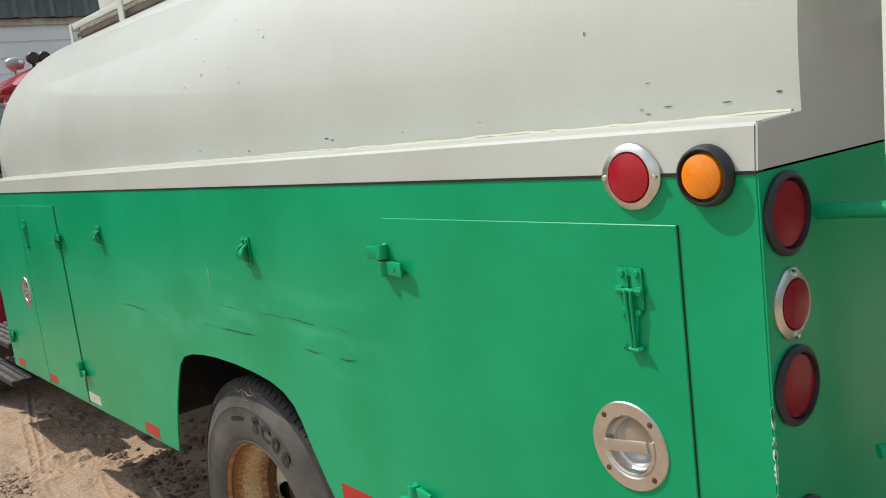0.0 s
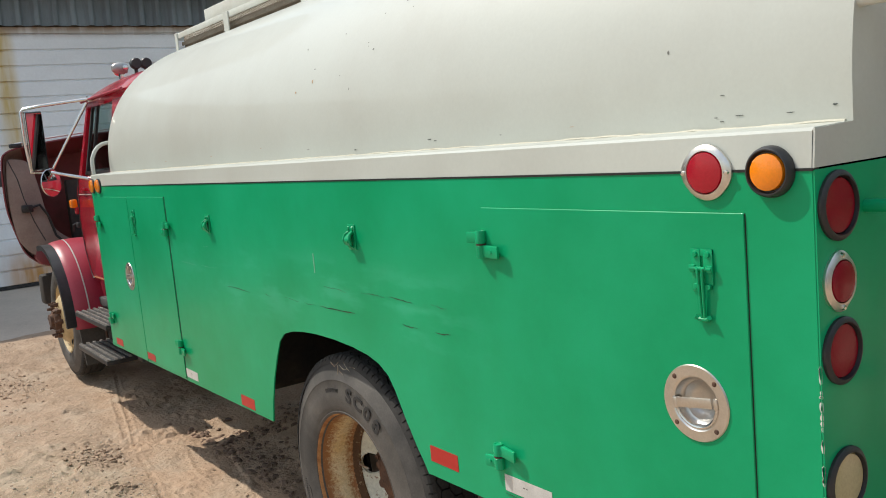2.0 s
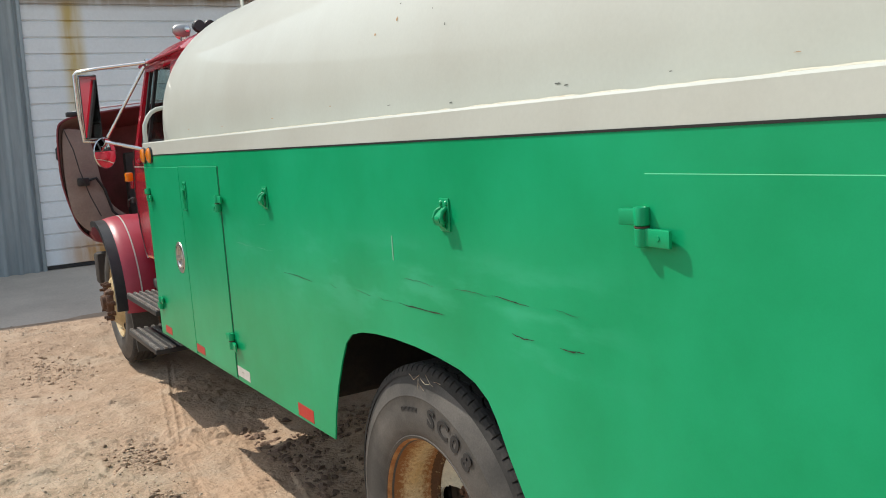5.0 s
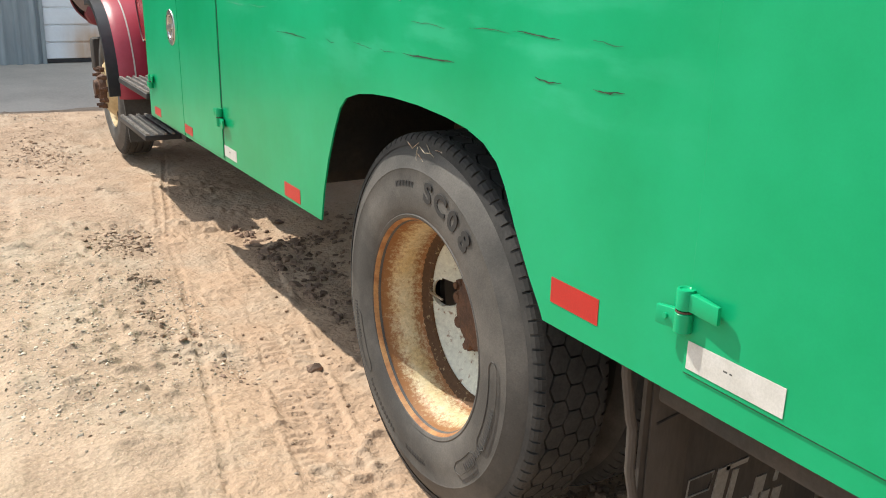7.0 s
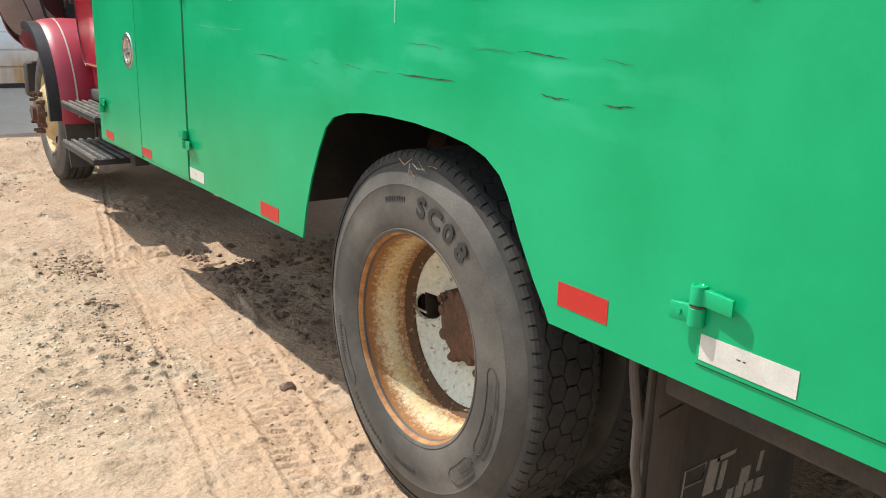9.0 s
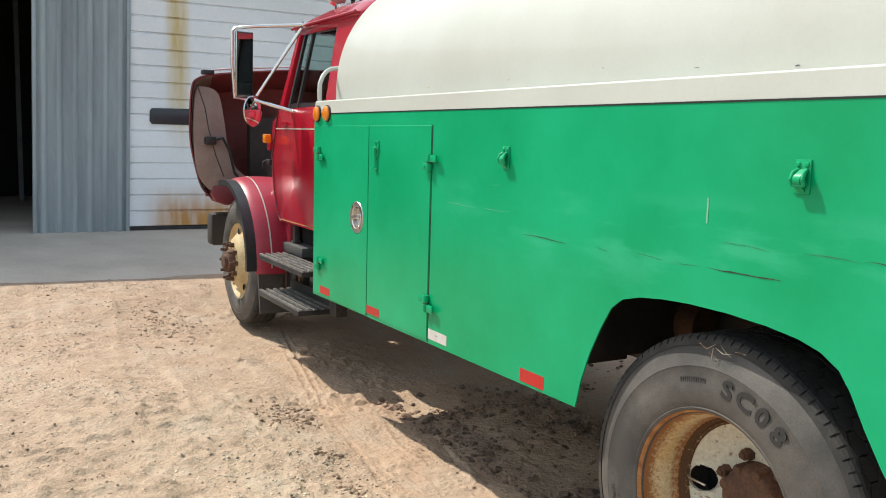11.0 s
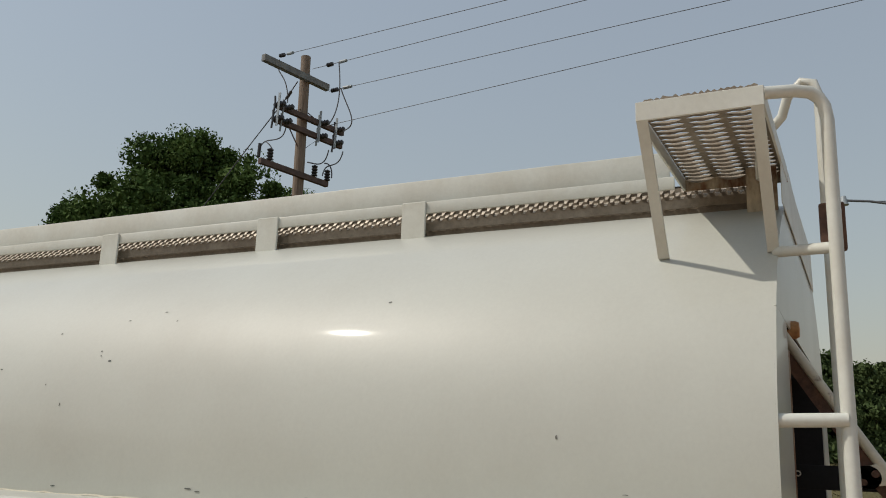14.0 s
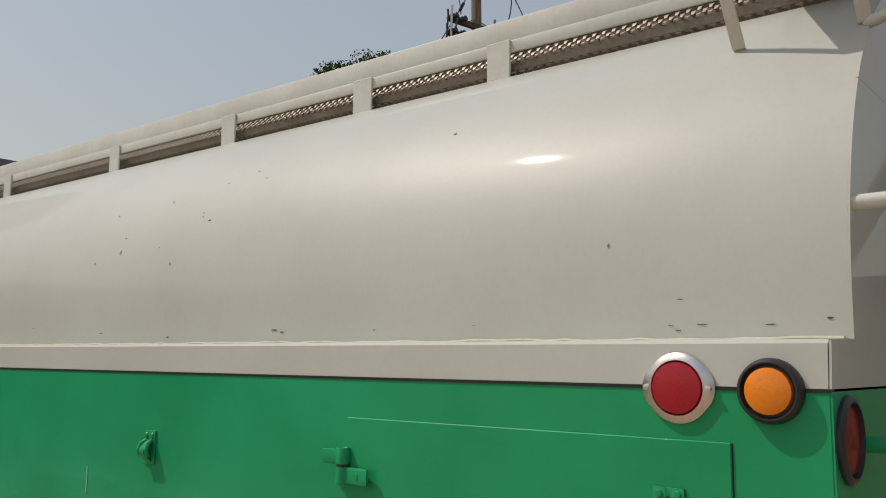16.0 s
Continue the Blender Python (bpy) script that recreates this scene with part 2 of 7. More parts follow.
WIRE = mat("line_wire", (0.06, 0.06, 0.065), 0.5)
BARK = mat("bark", (0.12, 0.09, 0.065), 0.9, bump=0.5)


def leafmat(name, base, other):
    m = mat(name, base, 0.6, other=other, big=0.5, mix=0.9, fine=5.0, speckle=0.35, bump=0, sharp=(0.35, 0.65))
    m.node_tree.nodes["Principled BSDF"].inputs["Roughness"].default_value = 0.85
    m.node_tree.nodes["Principled BSDF"].inputs["Specular IOR Level"].default_value = 0.15
    return m


LEAF = leafmat("leaves", (0.045, 0.088, 0.022), (0.095, 0.15, 0.038))
LEAFDARK = leafmat("far_leaves", (0.055, 0.086, 0.03), (0.092, 0.128, 0.048))


def lens(name, base, coat=0.5):
    m = mat(name, base, 0.18, fine=160, speckle=0.1, bump=0.25, bumpscale=180, dist=0.002, mix=0.2)
    m.node_tree.nodes["Principled BSDF"].inputs["Coat Weight"].default_value = coat
    return m


REDLENS = lens("red_lens", (0.40, 0.004, 0.018), 0.2)
DULLREDLENS = lens("dull_red_lens", (0.26, 0.005, 0.018), 0.0)
DULLREDLENS.node_tree.nodes["Principled BSDF"].inputs["Specular IOR Level"].default_value = 0.25
CLEARLENS = lens("pale_yellow_lens", (0.52, 0.43, 0.24), 0.2)
AMBER = lens("amber_lens", (0.92, 0.25, 0.004))


def glassmat(name, colour, rough=0.03):
    m = bpy.data.materials.new(name)
    m.use_nodes = True
    p = m.node_tree.nodes["Principled BSDF"]
    p.inputs["Base Color"].default_value = (*colour, 1)
    p.inputs["Roughness"].default_value = rough
    p.inputs["Transmission Weight"].default_value = 1.0
    p.inputs["IOR"].default_value = 1.1
    return m


GLASS = glassmat("cab_glass", (0.62, 0.72, 0.70))
MIRROR = mat("mirror_glass", (0.80, 0.80, 0.80), 0.02, 1.0, mix=0, speckle=0, bump=0)


def garage_door_mat():
    """White ribbed door paint with yellow-brown rust streaks that run down from the header and bleed at the sill."""
    m = mat("rust_streaked_white_door", (0.84, 0.87, 0.90), 0.5, other=(0.76, 0.79, 0.82), big=0.8, mix=0.8, fine=25, speckle=0.04, bump=0.05)
    nt = m.node_tree
    L = nt.links.new
    p = nt.nodes["Principled BSDF"]
    src = p.inputs["Base Color"].links[0].from_socket
    tc = node(nt, "ShaderNodeTexCoord")
    sep = node(nt, "ShaderNodeSeparateXYZ")
    L(tc.outputs["Object"], sep.inputs[0])

    def rng(sock, a, b, lo=0.0, hi=1.0):
        r = node(nt, "ShaderNodeMapRange", From_Min=a, From_Max=b, To_Min=lo, To_Max=hi)
        r.interpolation_type = "SMOOTHSTEP"
        L(sock, r.inputs["Value"])
        return r.outputs[0]

    def mul(*socks):
        out = socks[0]
        for s in socks[1:]:
            k = node(nt, "ShaderNodeMath")
            k.operation = "MULTIPLY"
            L(out, k.inputs[0])
            L(s, k.inputs[1])
            out = k.outputs[0]
        return out
    nz = node(nt, "ShaderNodeTexNoise", Scale=5.0, Detail=6.0)
    st = node(nt, "ShaderNodeMapping")
    st.inputs["Scale"].default_value = (1.6, 1, 0.25)
    L(tc.outputs["Object"], st.inputs["Vector"])
    L(st.outputs[0], nz.inputs["Vector"])
    nzr = rng(nz.outputs["Fac"], 0.33, 0.58, 0.6, 1.0)
    streak = mul(rng(sep.outputs["X"], 0.70, 0.90), rng(sep.outputs["X"], 1.14, 0.94), rng(sep.outputs["Z"], 1.0, 2.6), nzr)
    sill = mul(rng(sep.outputs["Z"], 0.95, 0.36), rng(sep.outputs["X"], 0.35, 0.85), rng(sep.outputs["X"], 2.6, 1.7), nzr)
    head = mul(rng(sep.outputs["Z"], 3.72, 3.93), nzr)
    last = src
    for fac, colour in ((streak, (0.60, 0.45, 0.17, 1)), (sill, (0.52, 0.26, 0.075, 1)), (head, (0.33, 0.25, 0.18, 1))):
        c = node(nt, "ShaderNodeMix")
        c.data_type = "RGBA"
        L(fac, c.inputs[0])
        L(last, c.inputs[6])
        c.inputs[7].default_value = colour
        last = c.outputs[2]
    L(last, p.inputs["Base Color"])
    return m


DOORWHITE = garage_door_mat()


def rim_mat():
    """Cream wheel paint, eaten by orange rust at the flange and in the groove before the disc, speckled between."""
    m = mat("rusty_cream_rim", (0.64, 0.54, 0.34), 0.5, other=(0.58, 0.42, 0.20), big=12, mix=0.9, fine=110, speckle=0.26, bump=0.4, bumpscale=60)
    nt = m.node_tree
    L = nt.links.new
    p = nt.nodes["Principled BSDF"]
    src = p.inputs["Base Color"].links[0].from_socket
    tc = node(nt, "ShaderNodeTexCoord")
    sep = node(nt, "ShaderNodeSeparateXYZ")
    L(tc.outputs["Object"], sep.inputs[0])
    nz = node(nt, "ShaderNodeTexNoise", Scale=75.0, Detail=8.0, Roughness=0.75)
    L(tc.outputs["Object"], nz.inputs["Vector"])
    dip = node(nt, "ShaderNodeMath")
    dip.operation = "SUBTRACT"
    L(sep.outputs["X"], dip.inputs[0])
    dip.inputs[1].default_value = 0.150
    ab = node(nt, "ShaderNodeMath")
    ab.operation = "ABSOLUTE"
    L(dip.outputs[0], ab.inputs[0])
    far = node(nt, "ShaderNodeMapRange", From_Min=0.008, From_Max=0.062, To_Min=-0.03, To_Max=0.30)
    L(ab.outputs[0], far.inputs["Value"])
    add = node(nt, "ShaderNodeMath")
    add.operation = "ADD"
    L(nz.outputs["Fac"], add.inputs[0])
    L(far.outputs[0], add.inputs[1])
    fac = node(nt, "ShaderNodeMapRange", From_Min=0.50, From_Max=0.74, To_Min=0.0, To_Max=0.95)
    L(add.outputs[0], fac.inputs["Value"])
    c = node(nt, "ShaderNodeMix")
    c.data_type = "RGBA"
    L(fac.outputs[0], c.inputs[0])
    L(src, c.inputs[6])
    c.inputs[7].default_value = (0.27, 0.105, 0.028, 1)
    L(c.outputs[2], p.inputs["Base Color"])
    return m


RIM = rim_mat()


def ground_mat():
    """Pale trodden earth with gravel specks; dry grass takes over on the bank away from the yard."""
    m = mat("dry_earth", (0.425, 0.305, 0.216), 0.95, other=(0.335, 0.236, 0.162), big=7, mix=0.8, fine=85, speckle=0.30, bump=0.55, bumpscale=42, sharp=(0.42, 0.66), dist=0.028, spec=0.15)
    nt = m.node_tree
    L = nt.links.new
    p = nt.nodes["Principled BSDF"]
    src = p.inputs["Base Color"].links[0].from_socket
    tc = node(nt, "ShaderNodeTexCoord")
    vo = node(nt, "ShaderNodeTexVoronoi", Scale=70.0)
    L(tc.outputs["Object"], vo.inputs["Vector"])
    r = node(nt, "ShaderNodeMapRange", From_Min=0.10, From_Max=0.2, To_Min=0.5, To_Max=0.0)
    L(vo.outputs["Distance"], r.inputs["Value"])
    sep = node(nt, "ShaderNodeSeparateXYZ")
    L(tc.outputs["Object"], sep.inputs[0])
    # the driven lane beside the truck is finer, redder earth than the gravelly yard
    edge = node(nt, "ShaderNodeMath")
    edge.operation = "MULTIPLY_ADD"
    L(sep.outputs["Y"], edge.inputs[0])
    edge.inputs[1].default_value = -0.13
    L(sep.outputs["X"], edge.inputs[2])
    wob = node(nt, "ShaderNodeTexNoise", Scale=2.5, Detail=5.0)
    L(tc.outputs["Object"], wob.inputs["Vector"])
    edge2 = node(nt, "ShaderNodeMath")
    edge2.operation = "MULTIPLY_ADD"
    L(wob.outputs["Fac"], edge2.inputs[0])
    edge2.inputs[1].default_value = 0.5
    L(edge.outputs[0], edge2.inputs[2])
    lane = node(nt, "ShaderNodeMapRange", From_Min=-0.62, From_Max=-0.38, To_Min=0.0, To_Max=0.8)
    L(edge2.outputs[0], lane.inputs["Value"])
    fine = node(nt, "ShaderNodeTexNoise", Scale=26.0, Detail=6.0, Roughness=0.7)
    L(tc.outputs["Object"], fine.inputs["Vector"])
    red = node(nt, "ShaderNodeMix")
    red.data_type = "RGBA"
    L(fine.outputs["Fac"], red.inputs[0])
    red.inputs[6].default_value, red.inputs[7].default_value = (0.40, 0.262, 0.172, 1), (0.55, 0.385, 0.262, 1)
    soil = node(nt, "ShaderNodeMix")
    soil.data_type = "RGBA"
    L(lane.outputs[0], soil.inputs[0])
    L(src, soil.inputs[6])
    L(red.outputs[2], soil.inputs[7])
    # pale dust dragged along the tracks, grey fine gravel in patches, dark crumbs gathered in others
    top = soil.outputs[2]
    for scale, stretch, lo, hi, amount, colour, patch in ((3.2, (2.6, 0.55, 1), 0.50, 0.68, 0.5, (0.52, 0.39, 0.28, 1), None),
                                                          (2.1, (1, 1, 1), 0.50, 0.64, 0.50, (0.46, 0.37, 0.28, 1), None),
                                                          (34.0, (1, 1, 1), 0.565, 0.65, 0.55, (0.19, 0.137, 0.097, 1), 1.7)):
        mp = node(nt, "ShaderNodeMapping")
        mp.inputs["Scale"].default_value = stretch
        L(tc.outputs["Object"], mp.inputs["Vector"])
        nz1 = node(nt, "ShaderNodeTexNoise", Scale=scale, Detail=7.0, Roughness=0.62)
        L(mp.outputs[0], nz1.inputs["Vector"])
        f = node(nt, "ShaderNodeMapRange", From_Min=lo, From_Max=hi, To_Min=0.0, To_Max=amount)
        L(nz1.outputs["Fac"], f.inputs["Value"])
        fac = f.outputs[0]
        if patch:
            nz2 = node(nt, "ShaderNodeTexNoise", Scale=patch, Detail=5.0, Roughness=0.6)
            L(tc.outputs["Object"], nz2.inputs["Vector"])
            f2 = node(nt, "ShaderNodeMapRange", From_Min=0.46, From_Max=0.60)
            L(nz2.outputs["Fac"], f2.inputs["Value"])
            k = node(nt, "ShaderNodeMath")
            k.operation = "MULTIPLY"
            L(fac, k.inputs[0])
            L(f2.outputs[0], k.inputs[1])
            fac = k.outputs[0]
        mx = node(nt, "ShaderNodeMix")
        mx.data_type = "RGBA"
        L(fac, mx.inputs[0])
        L(top, mx.inputs[6])
        mx.inputs[7].default_value = colour
        top = mx.outputs[2]
    c = node(nt, "ShaderNodeMix")
    c.data_type = "RGBA"
    L(r.outputs[0], c.inputs[0])
    L(top, c.inputs[6])
    c.inputs[7].default_value = (0.55, 0.46, 0.365, 1)
    nz = node(nt, "ShaderNodeTexNoise", Scale=1.2, Detail=5.0)
    L(tc.outputs["Object"], nz.inputs["Vector"])
    add = node(nt, "ShaderNodeMath")
    add.operation = "MULTIPLY_ADD"
    L(nz.outputs["Fac"], add.inputs[0])
    add.inputs[1].default_value = 5.0
    L(sep.outputs["X"], add.inputs[2])
    g = node(nt, "ShaderNodeMapRange", From_Min=8.0, From_Max=11.0)
    L(add.outputs[0], g.inputs["Value"])
    gr = node(nt, "ShaderNodeTexNoise", Scale=0.6, Detail=8.0)
    L(tc.outputs["Object"], gr.inputs["Vector"])
    gc = node(nt, "ShaderNodeMix")
    gc.data_type = "RGBA"
    L(gr.outputs["Fac"], gc.inputs[0])
    gc.inputs[6].default_value, gc.inputs[7].default_value = (0.08, 0.082, 0.03, 1), (0.14, 0.112, 0.055, 1)
    c2 = node(nt, "ShaderNodeMix")
    c2.data_type = "RGBA"
    L(g.outputs[0], c2.inputs[0])
    L(c.outputs[2], c2.inputs[6])
    L(gc.outputs[2], c2.inputs[7])
    L(c2.outputs[2], p.inputs["Base Color"])
    return m


DIRT = ground_mat()


# ---- mesh tools ----
def box(bm, x0, x1, y0, y1, z0, z1, bevel=0.0, m=None, seg=2):
    vs = [bm.verts.new(v) for v in ((x0, y0, z0), (x1, y0, z0), (x1, y1, z0), (x0, y1, z0), (x0, y0, z1), (x1, y0, z1), (x1, y1, z1), (x0, y1, z1))]
    fs = [bm.faces.new([vs[i] for i in f]) for f in ((3, 2, 1, 0), (4, 5, 6, 7), (0, 1, 5, 4), (1, 2, 6, 5), (2, 3, 7, 6), (3, 0, 4, 7))]
    if m is not None:
        bmesh.ops.transform(bm, matrix=m, verts=vs)
    if bevel:
        es = list({e for f in fs for e in f.edges})
        bmesh.ops.bevel(bm, geom=es, offset=bevel, segments=seg, affect="EDGES", profile=0.5)
    return bm


def prism(bm, poly, a0, a1, axis="x", bevel=0.0):
    """Extrudes a polygon. axis x: points are (y, z); axis y: (x, z); axis z: (x, y)."""
    def at(p, a):
        return {"x": (a, p[0], p[1]), "y": (p[0], a, p[1]), "z": (p[0], p[1], a)}[axis]
    lo = [bm.verts.new(at(p, a0)) for p in poly]
    hi = [bm.verts.new(at(p, a1)) for p in poly]
    n = len(poly)
    fs = [bm.faces.new(lo), bm.faces.new(hi[::-1])]
    for i in range(n):
        j = (i + 1) % n
        fs.append(bm.faces.new((lo[j], lo[i], hi[i], hi[j])))
    bmesh.ops.recalc_face_normals(bm, faces=fs)
    if bevel:
        es = [e for f in fs[:2] for e in f.edges]
        bmesh.ops.bevel(bm, geom=es, offset=bevel, segments=2, affect="EDGES", profile=0.5)
    return bm


def tube(bm, pts, r, seg=12, caps=True, flat=None):
    """Sweeps a round (or flat=(w, h)) section along a polyline."""
    pts = [Vector(p) for p in pts]
    rings = []
    up = None
    for i, p in enumerate(pts):
        d = (pts[min(i + 1, len(pts) - 1)] - pts[max(i - 1, 0)]).normalized()
        if up is None:
            up = Vector((0, 0, 1)) if abs(d.z) < 0.9 else Vector((1, 0, 0))
        side = d.cross(up).normalized()
        up = side.cross(d).normalized()
        rr = r[i] if isinstance(r, (list, tuple)) else r
        if flat:
            ring = [p + side * (sx * flat[0] / 2) + up * (sy * flat[1] / 2) for sx, sy in ((-1, -1), (1, -1), (1, 1), (-1, 1))]
        else:
            ring = [p + (side * math.cos(2 * math.pi * k / seg) + up * math.sin(2 * math.pi * k / seg)) * rr for k in range(seg)]
        rings.append([bm.verts.new(v) for v in ring])
    for a, b in zip(rings, rings[1:]):
        n = len(a)
        for k in range(n):
            bm.faces.new((a[k], a[(k + 1) % n], b[(k + 1) % n], b[k]))
    if caps:
        bm.faces.new(rings[0][::-1])
        bm.faces.new(rings[-1])
    return bm


def arc(c, r, a0, a1, n, u=(1, 0, 0), v=(0, 0, 1)):
    c, u, v = Vector(c), Vector(u), Vector(v)
    return [c + (u * math.cos(radians(a0 + (a1 - a0) * i / n)) + v * math.sin(radians(a0 + (a1 - a0) * i / n))) * r for i in range(n + 1)]


def lathe(bm, profile, centre, axis="x", seg=64, close=False):
    """Turns (along, radius) points about an axis through centre. A radius of 0 closes the end."""
    c = Vector(centre)
    a, u, v = {"x": ((1, 0, 0), (0, 1, 0), (0, 0, 1)), "y": ((0, 1, 0), (1, 0, 0), (0, 0, 1)), "z": ((0, 0, 1), (1, 0, 0), (0, 1, 0))}[axis] if isinstance(axis, str) else axis
    a, u, v = Vector(a), Vector(u), Vector(v)
    rings = []
    for s, r in profile:
        if r <= 1e-6:
            rings.append([bm.verts.new(c + a * s)])
        else:
            rings.append([bm.verts.new(c + a * s + (u * math.cos(2 * math.pi * k / seg) + v * math.sin(2 * math.pi * k / seg)) * r) for k in range(seg)])
    pairs = list(zip(rings, rings[1:])) + ([(rings[-1], rings[0])] if close else [])
    fs = []
    for p, q in pairs:
        for k in range(seg):
            j = (k + 1) % seg
            if len(p) == 1 and len(q) == 1:
                continue
            if len(p) == 1:
                fs.append(bm.faces.new((p[0], q[j], q[k])))
            elif len(q) == 1:
                fs.append(bm.faces.new((p[k], p[j], q[0])))
            else:
                fs.append(bm.faces.new((p[k], p[j], q[j], q[k])))
    bmesh.ops.recalc_face_normals(bm, faces=fs)
    return bm


def B():
    return bmesh.new()


def mesh_of(name, bm, material, smooth=35):
    me = bpy.data.meshes.new(name)
    bm.normal_update()
    bm.to_mesh(me)
    bm.free()
    if smooth:
        me.polygons.foreach_set("use_smooth", [True] * len(me.polygons))
        me.set_sharp_from_angle(angle=radians(smooth))
    me.materials.append(material)
    return me


def part(name, bm, material, parent, label="", smooth=35, kind=""):
    ob = new(name, mesh_of(name, bm, material, smooth))
    ob.parent = parent
    return tagged(ob, label, kind=kind)


def thing(name, label, category, group="", kind="", at=None):
    ob = new(name)
    ob.empty_display_size = 0.2
    if at is not None:
        ob.matrix_world = at
    return tagged(ob, label, category, group, kind)


def solid(name, bm, material, label, category="", kind="", group="", smooth=35):
    ob = new(name, mesh_of(name, bm, material, smooth))
    return tagged(ob, label, category, group, kind)


# ---- ground ----
def ground_height(x, y):
    """Yard level, rising in a grassy bank beyond the truck."""
    z = 0.006 * np.clip(y, -5, 12) - 0.018 * np.clip(x, -6, 0)
    z = z + 0.066 * np.clip(x - 7.5, 0, 33)
    return z


def lattice_noise(X, Y, cell, seed):
    """Smooth value noise with cells of the given size."""
    g = np.random.RandomState(seed).uniform(-1, 1, (256, 256))
    u, v = X / cell + 40, Y / cell + 40
    i, j = np.floor(u).astype(int), np.floor(v).astype(int)
    fu, fv = u - i, v - j
    fu, fv = fu * fu * (3 - 2 * fu), fv * fv * (3 - 2 * fv)
    i, j, i1, j1 = i % 256, j % 256, (i + 1) % 256, (j + 1) % 256
    return (g[i, j] * (1 - fu) + g[i1, j] * fu) * (1 - fv) + (g[i, j1] * (1 - fu) + g[i1, j1] * fu) * fv


def yard_z(X, Y):
    """Yard surface with its roughness, crumbled patches and tyre tracks."""
    Z = ground_height(X, Y)
    near = np.clip((X + 4.6) / 0.8, 0, 1) * np.clip((3.2 - X) / 0.8, 0, 1) * np.clip((Y + 1.2) / 0.6, 0, 1) * np.clip((9.5 - Y) / 0.5, 0, 1)
    rng = np.random.RandomState(4)
    rough = np.zeros_like(X)
    for k in range(46):
        f = 0.8 * 1.12 ** k * 2 * math.pi * 0.25
        a = rng.uniform(0, 2 * math.pi)
        rough += np.sin(f * (X * math.cos(a) + Y * math.sin(a)) + rng.uniform(0, 7)) / (f ** 0.95)
    rough *= 0.017 * near
    # crumbled patches and small clods between smoother trodden earth
    loose = np.clip(lattice_noise(X, Y, 0.55, 1) + 0.7 * lattice_noise(X, Y, 0.23, 2) + 0.3, 0, 1) * np.clip((X + 3.9), 0.15, 1)
    lumps = np.clip(lattice_noise(X, Y, 0.10, 3) * 1.5 - 0.2, 0, 1) * 0.006 + np.clip(lattice_noise(X, Y, 0.045, 4) * 1.6 - 0.3, 0, 1) * 0.008
    rough += near * (loose * lumps * 2.4 + 0.009 * lattice_noise(X, Y, 0.16, 5) + 0.0042 * lattice_noise(X, Y, 0.055, 6))
    # tyre tracks that run along beside the truck
    tracks = np.zeros_like(X)
    for cx, w, d, slope in ((-0.225, 0.020, 0.011, 0.185), (-0.305, 0.024, 0.008, 0.20), (-1.05, 0.12, 0.014, 0.10), (-1.75, 0.14, 0.014, 0.05)):
        c = cx + 0.022 * np.sin(Y * 1.3 + cx * 9) + 0.012 * lattice_noise(X * 0, Y, 0.6, 77) + slope * (Y - 3.6)
        u = (X - c) / w
        lug = 0.5 + 0.5 * np.sign(np.sin((Y + 0.25 * np.abs(X - c)) * 2 * math.pi / 0.10))
        kept = np.clip(0.45 + 1.6 * lattice_noise(X, Y, 0.9, int(70 + cx * 20)), 0, 1)
        tracks -= d * kept * np.exp(-u ** 6) * (0.45 + 0.55 * lug * (np.abs(u) < 0.9))
        tracks += 0.45 * d * kept * np.exp(-((np.abs(u) - 1.2) / 0.2) ** 2)
    # the fresh print of a lugged tyre that runs out from under the rear wheel: side blocks, a wavy middle line and herringbone
    c = 0.150 + 0.20 * (Y - 3.6)
    u = (X - c) / 0.118
    seen = np.clip((Y - 1.2) / 0.4, 0, 1) * np.clip((5.4 - Y) / 1.4, 0, 1) * np.clip(0.75 + lattice_noise(X, Y, 0.5, 81), 0.05, 1) * np.clip(0.9 + 1.2 * lattice_noise(X, Y, 0.21, 82), 0.15, 1)
    v = Y / 0.052 + np.where(u > 0.1, 0.9 * u, -0.12 * u)
    block = np.clip(6 * (np.abs((v % 1.0) - 0.5) - 0.17), 0, 1)
    line = np.exp(-((u - 0.06 - 0.08 * np.sin(Y * 60)) / 0.09) ** 2)
    inside = np.clip((1.0 - np.abs(u)) * 8, 0, 1)
    tracks += seen * (inside * (-0.008 + 0.008 * np.maximum(block * (np.abs(u) < 0.86) * (np.abs(u) > 0.16), line)) + 0.006 * np.exp(-((np.abs(u) - 1.1) / 0.09) ** 2))
    # the wheel lane under the body is worn down
    worn = np.exp(-((X - 0.35) / 0.55) ** 4) * np.clip((Y - 0.2) / 0.9, 0, 1) * np.clip((5.6 - Y) / 1.2, 0, 1)
    Z = Z + rough + tracks * near - 0.01 * near - 0.036 * worn * near
    return Z


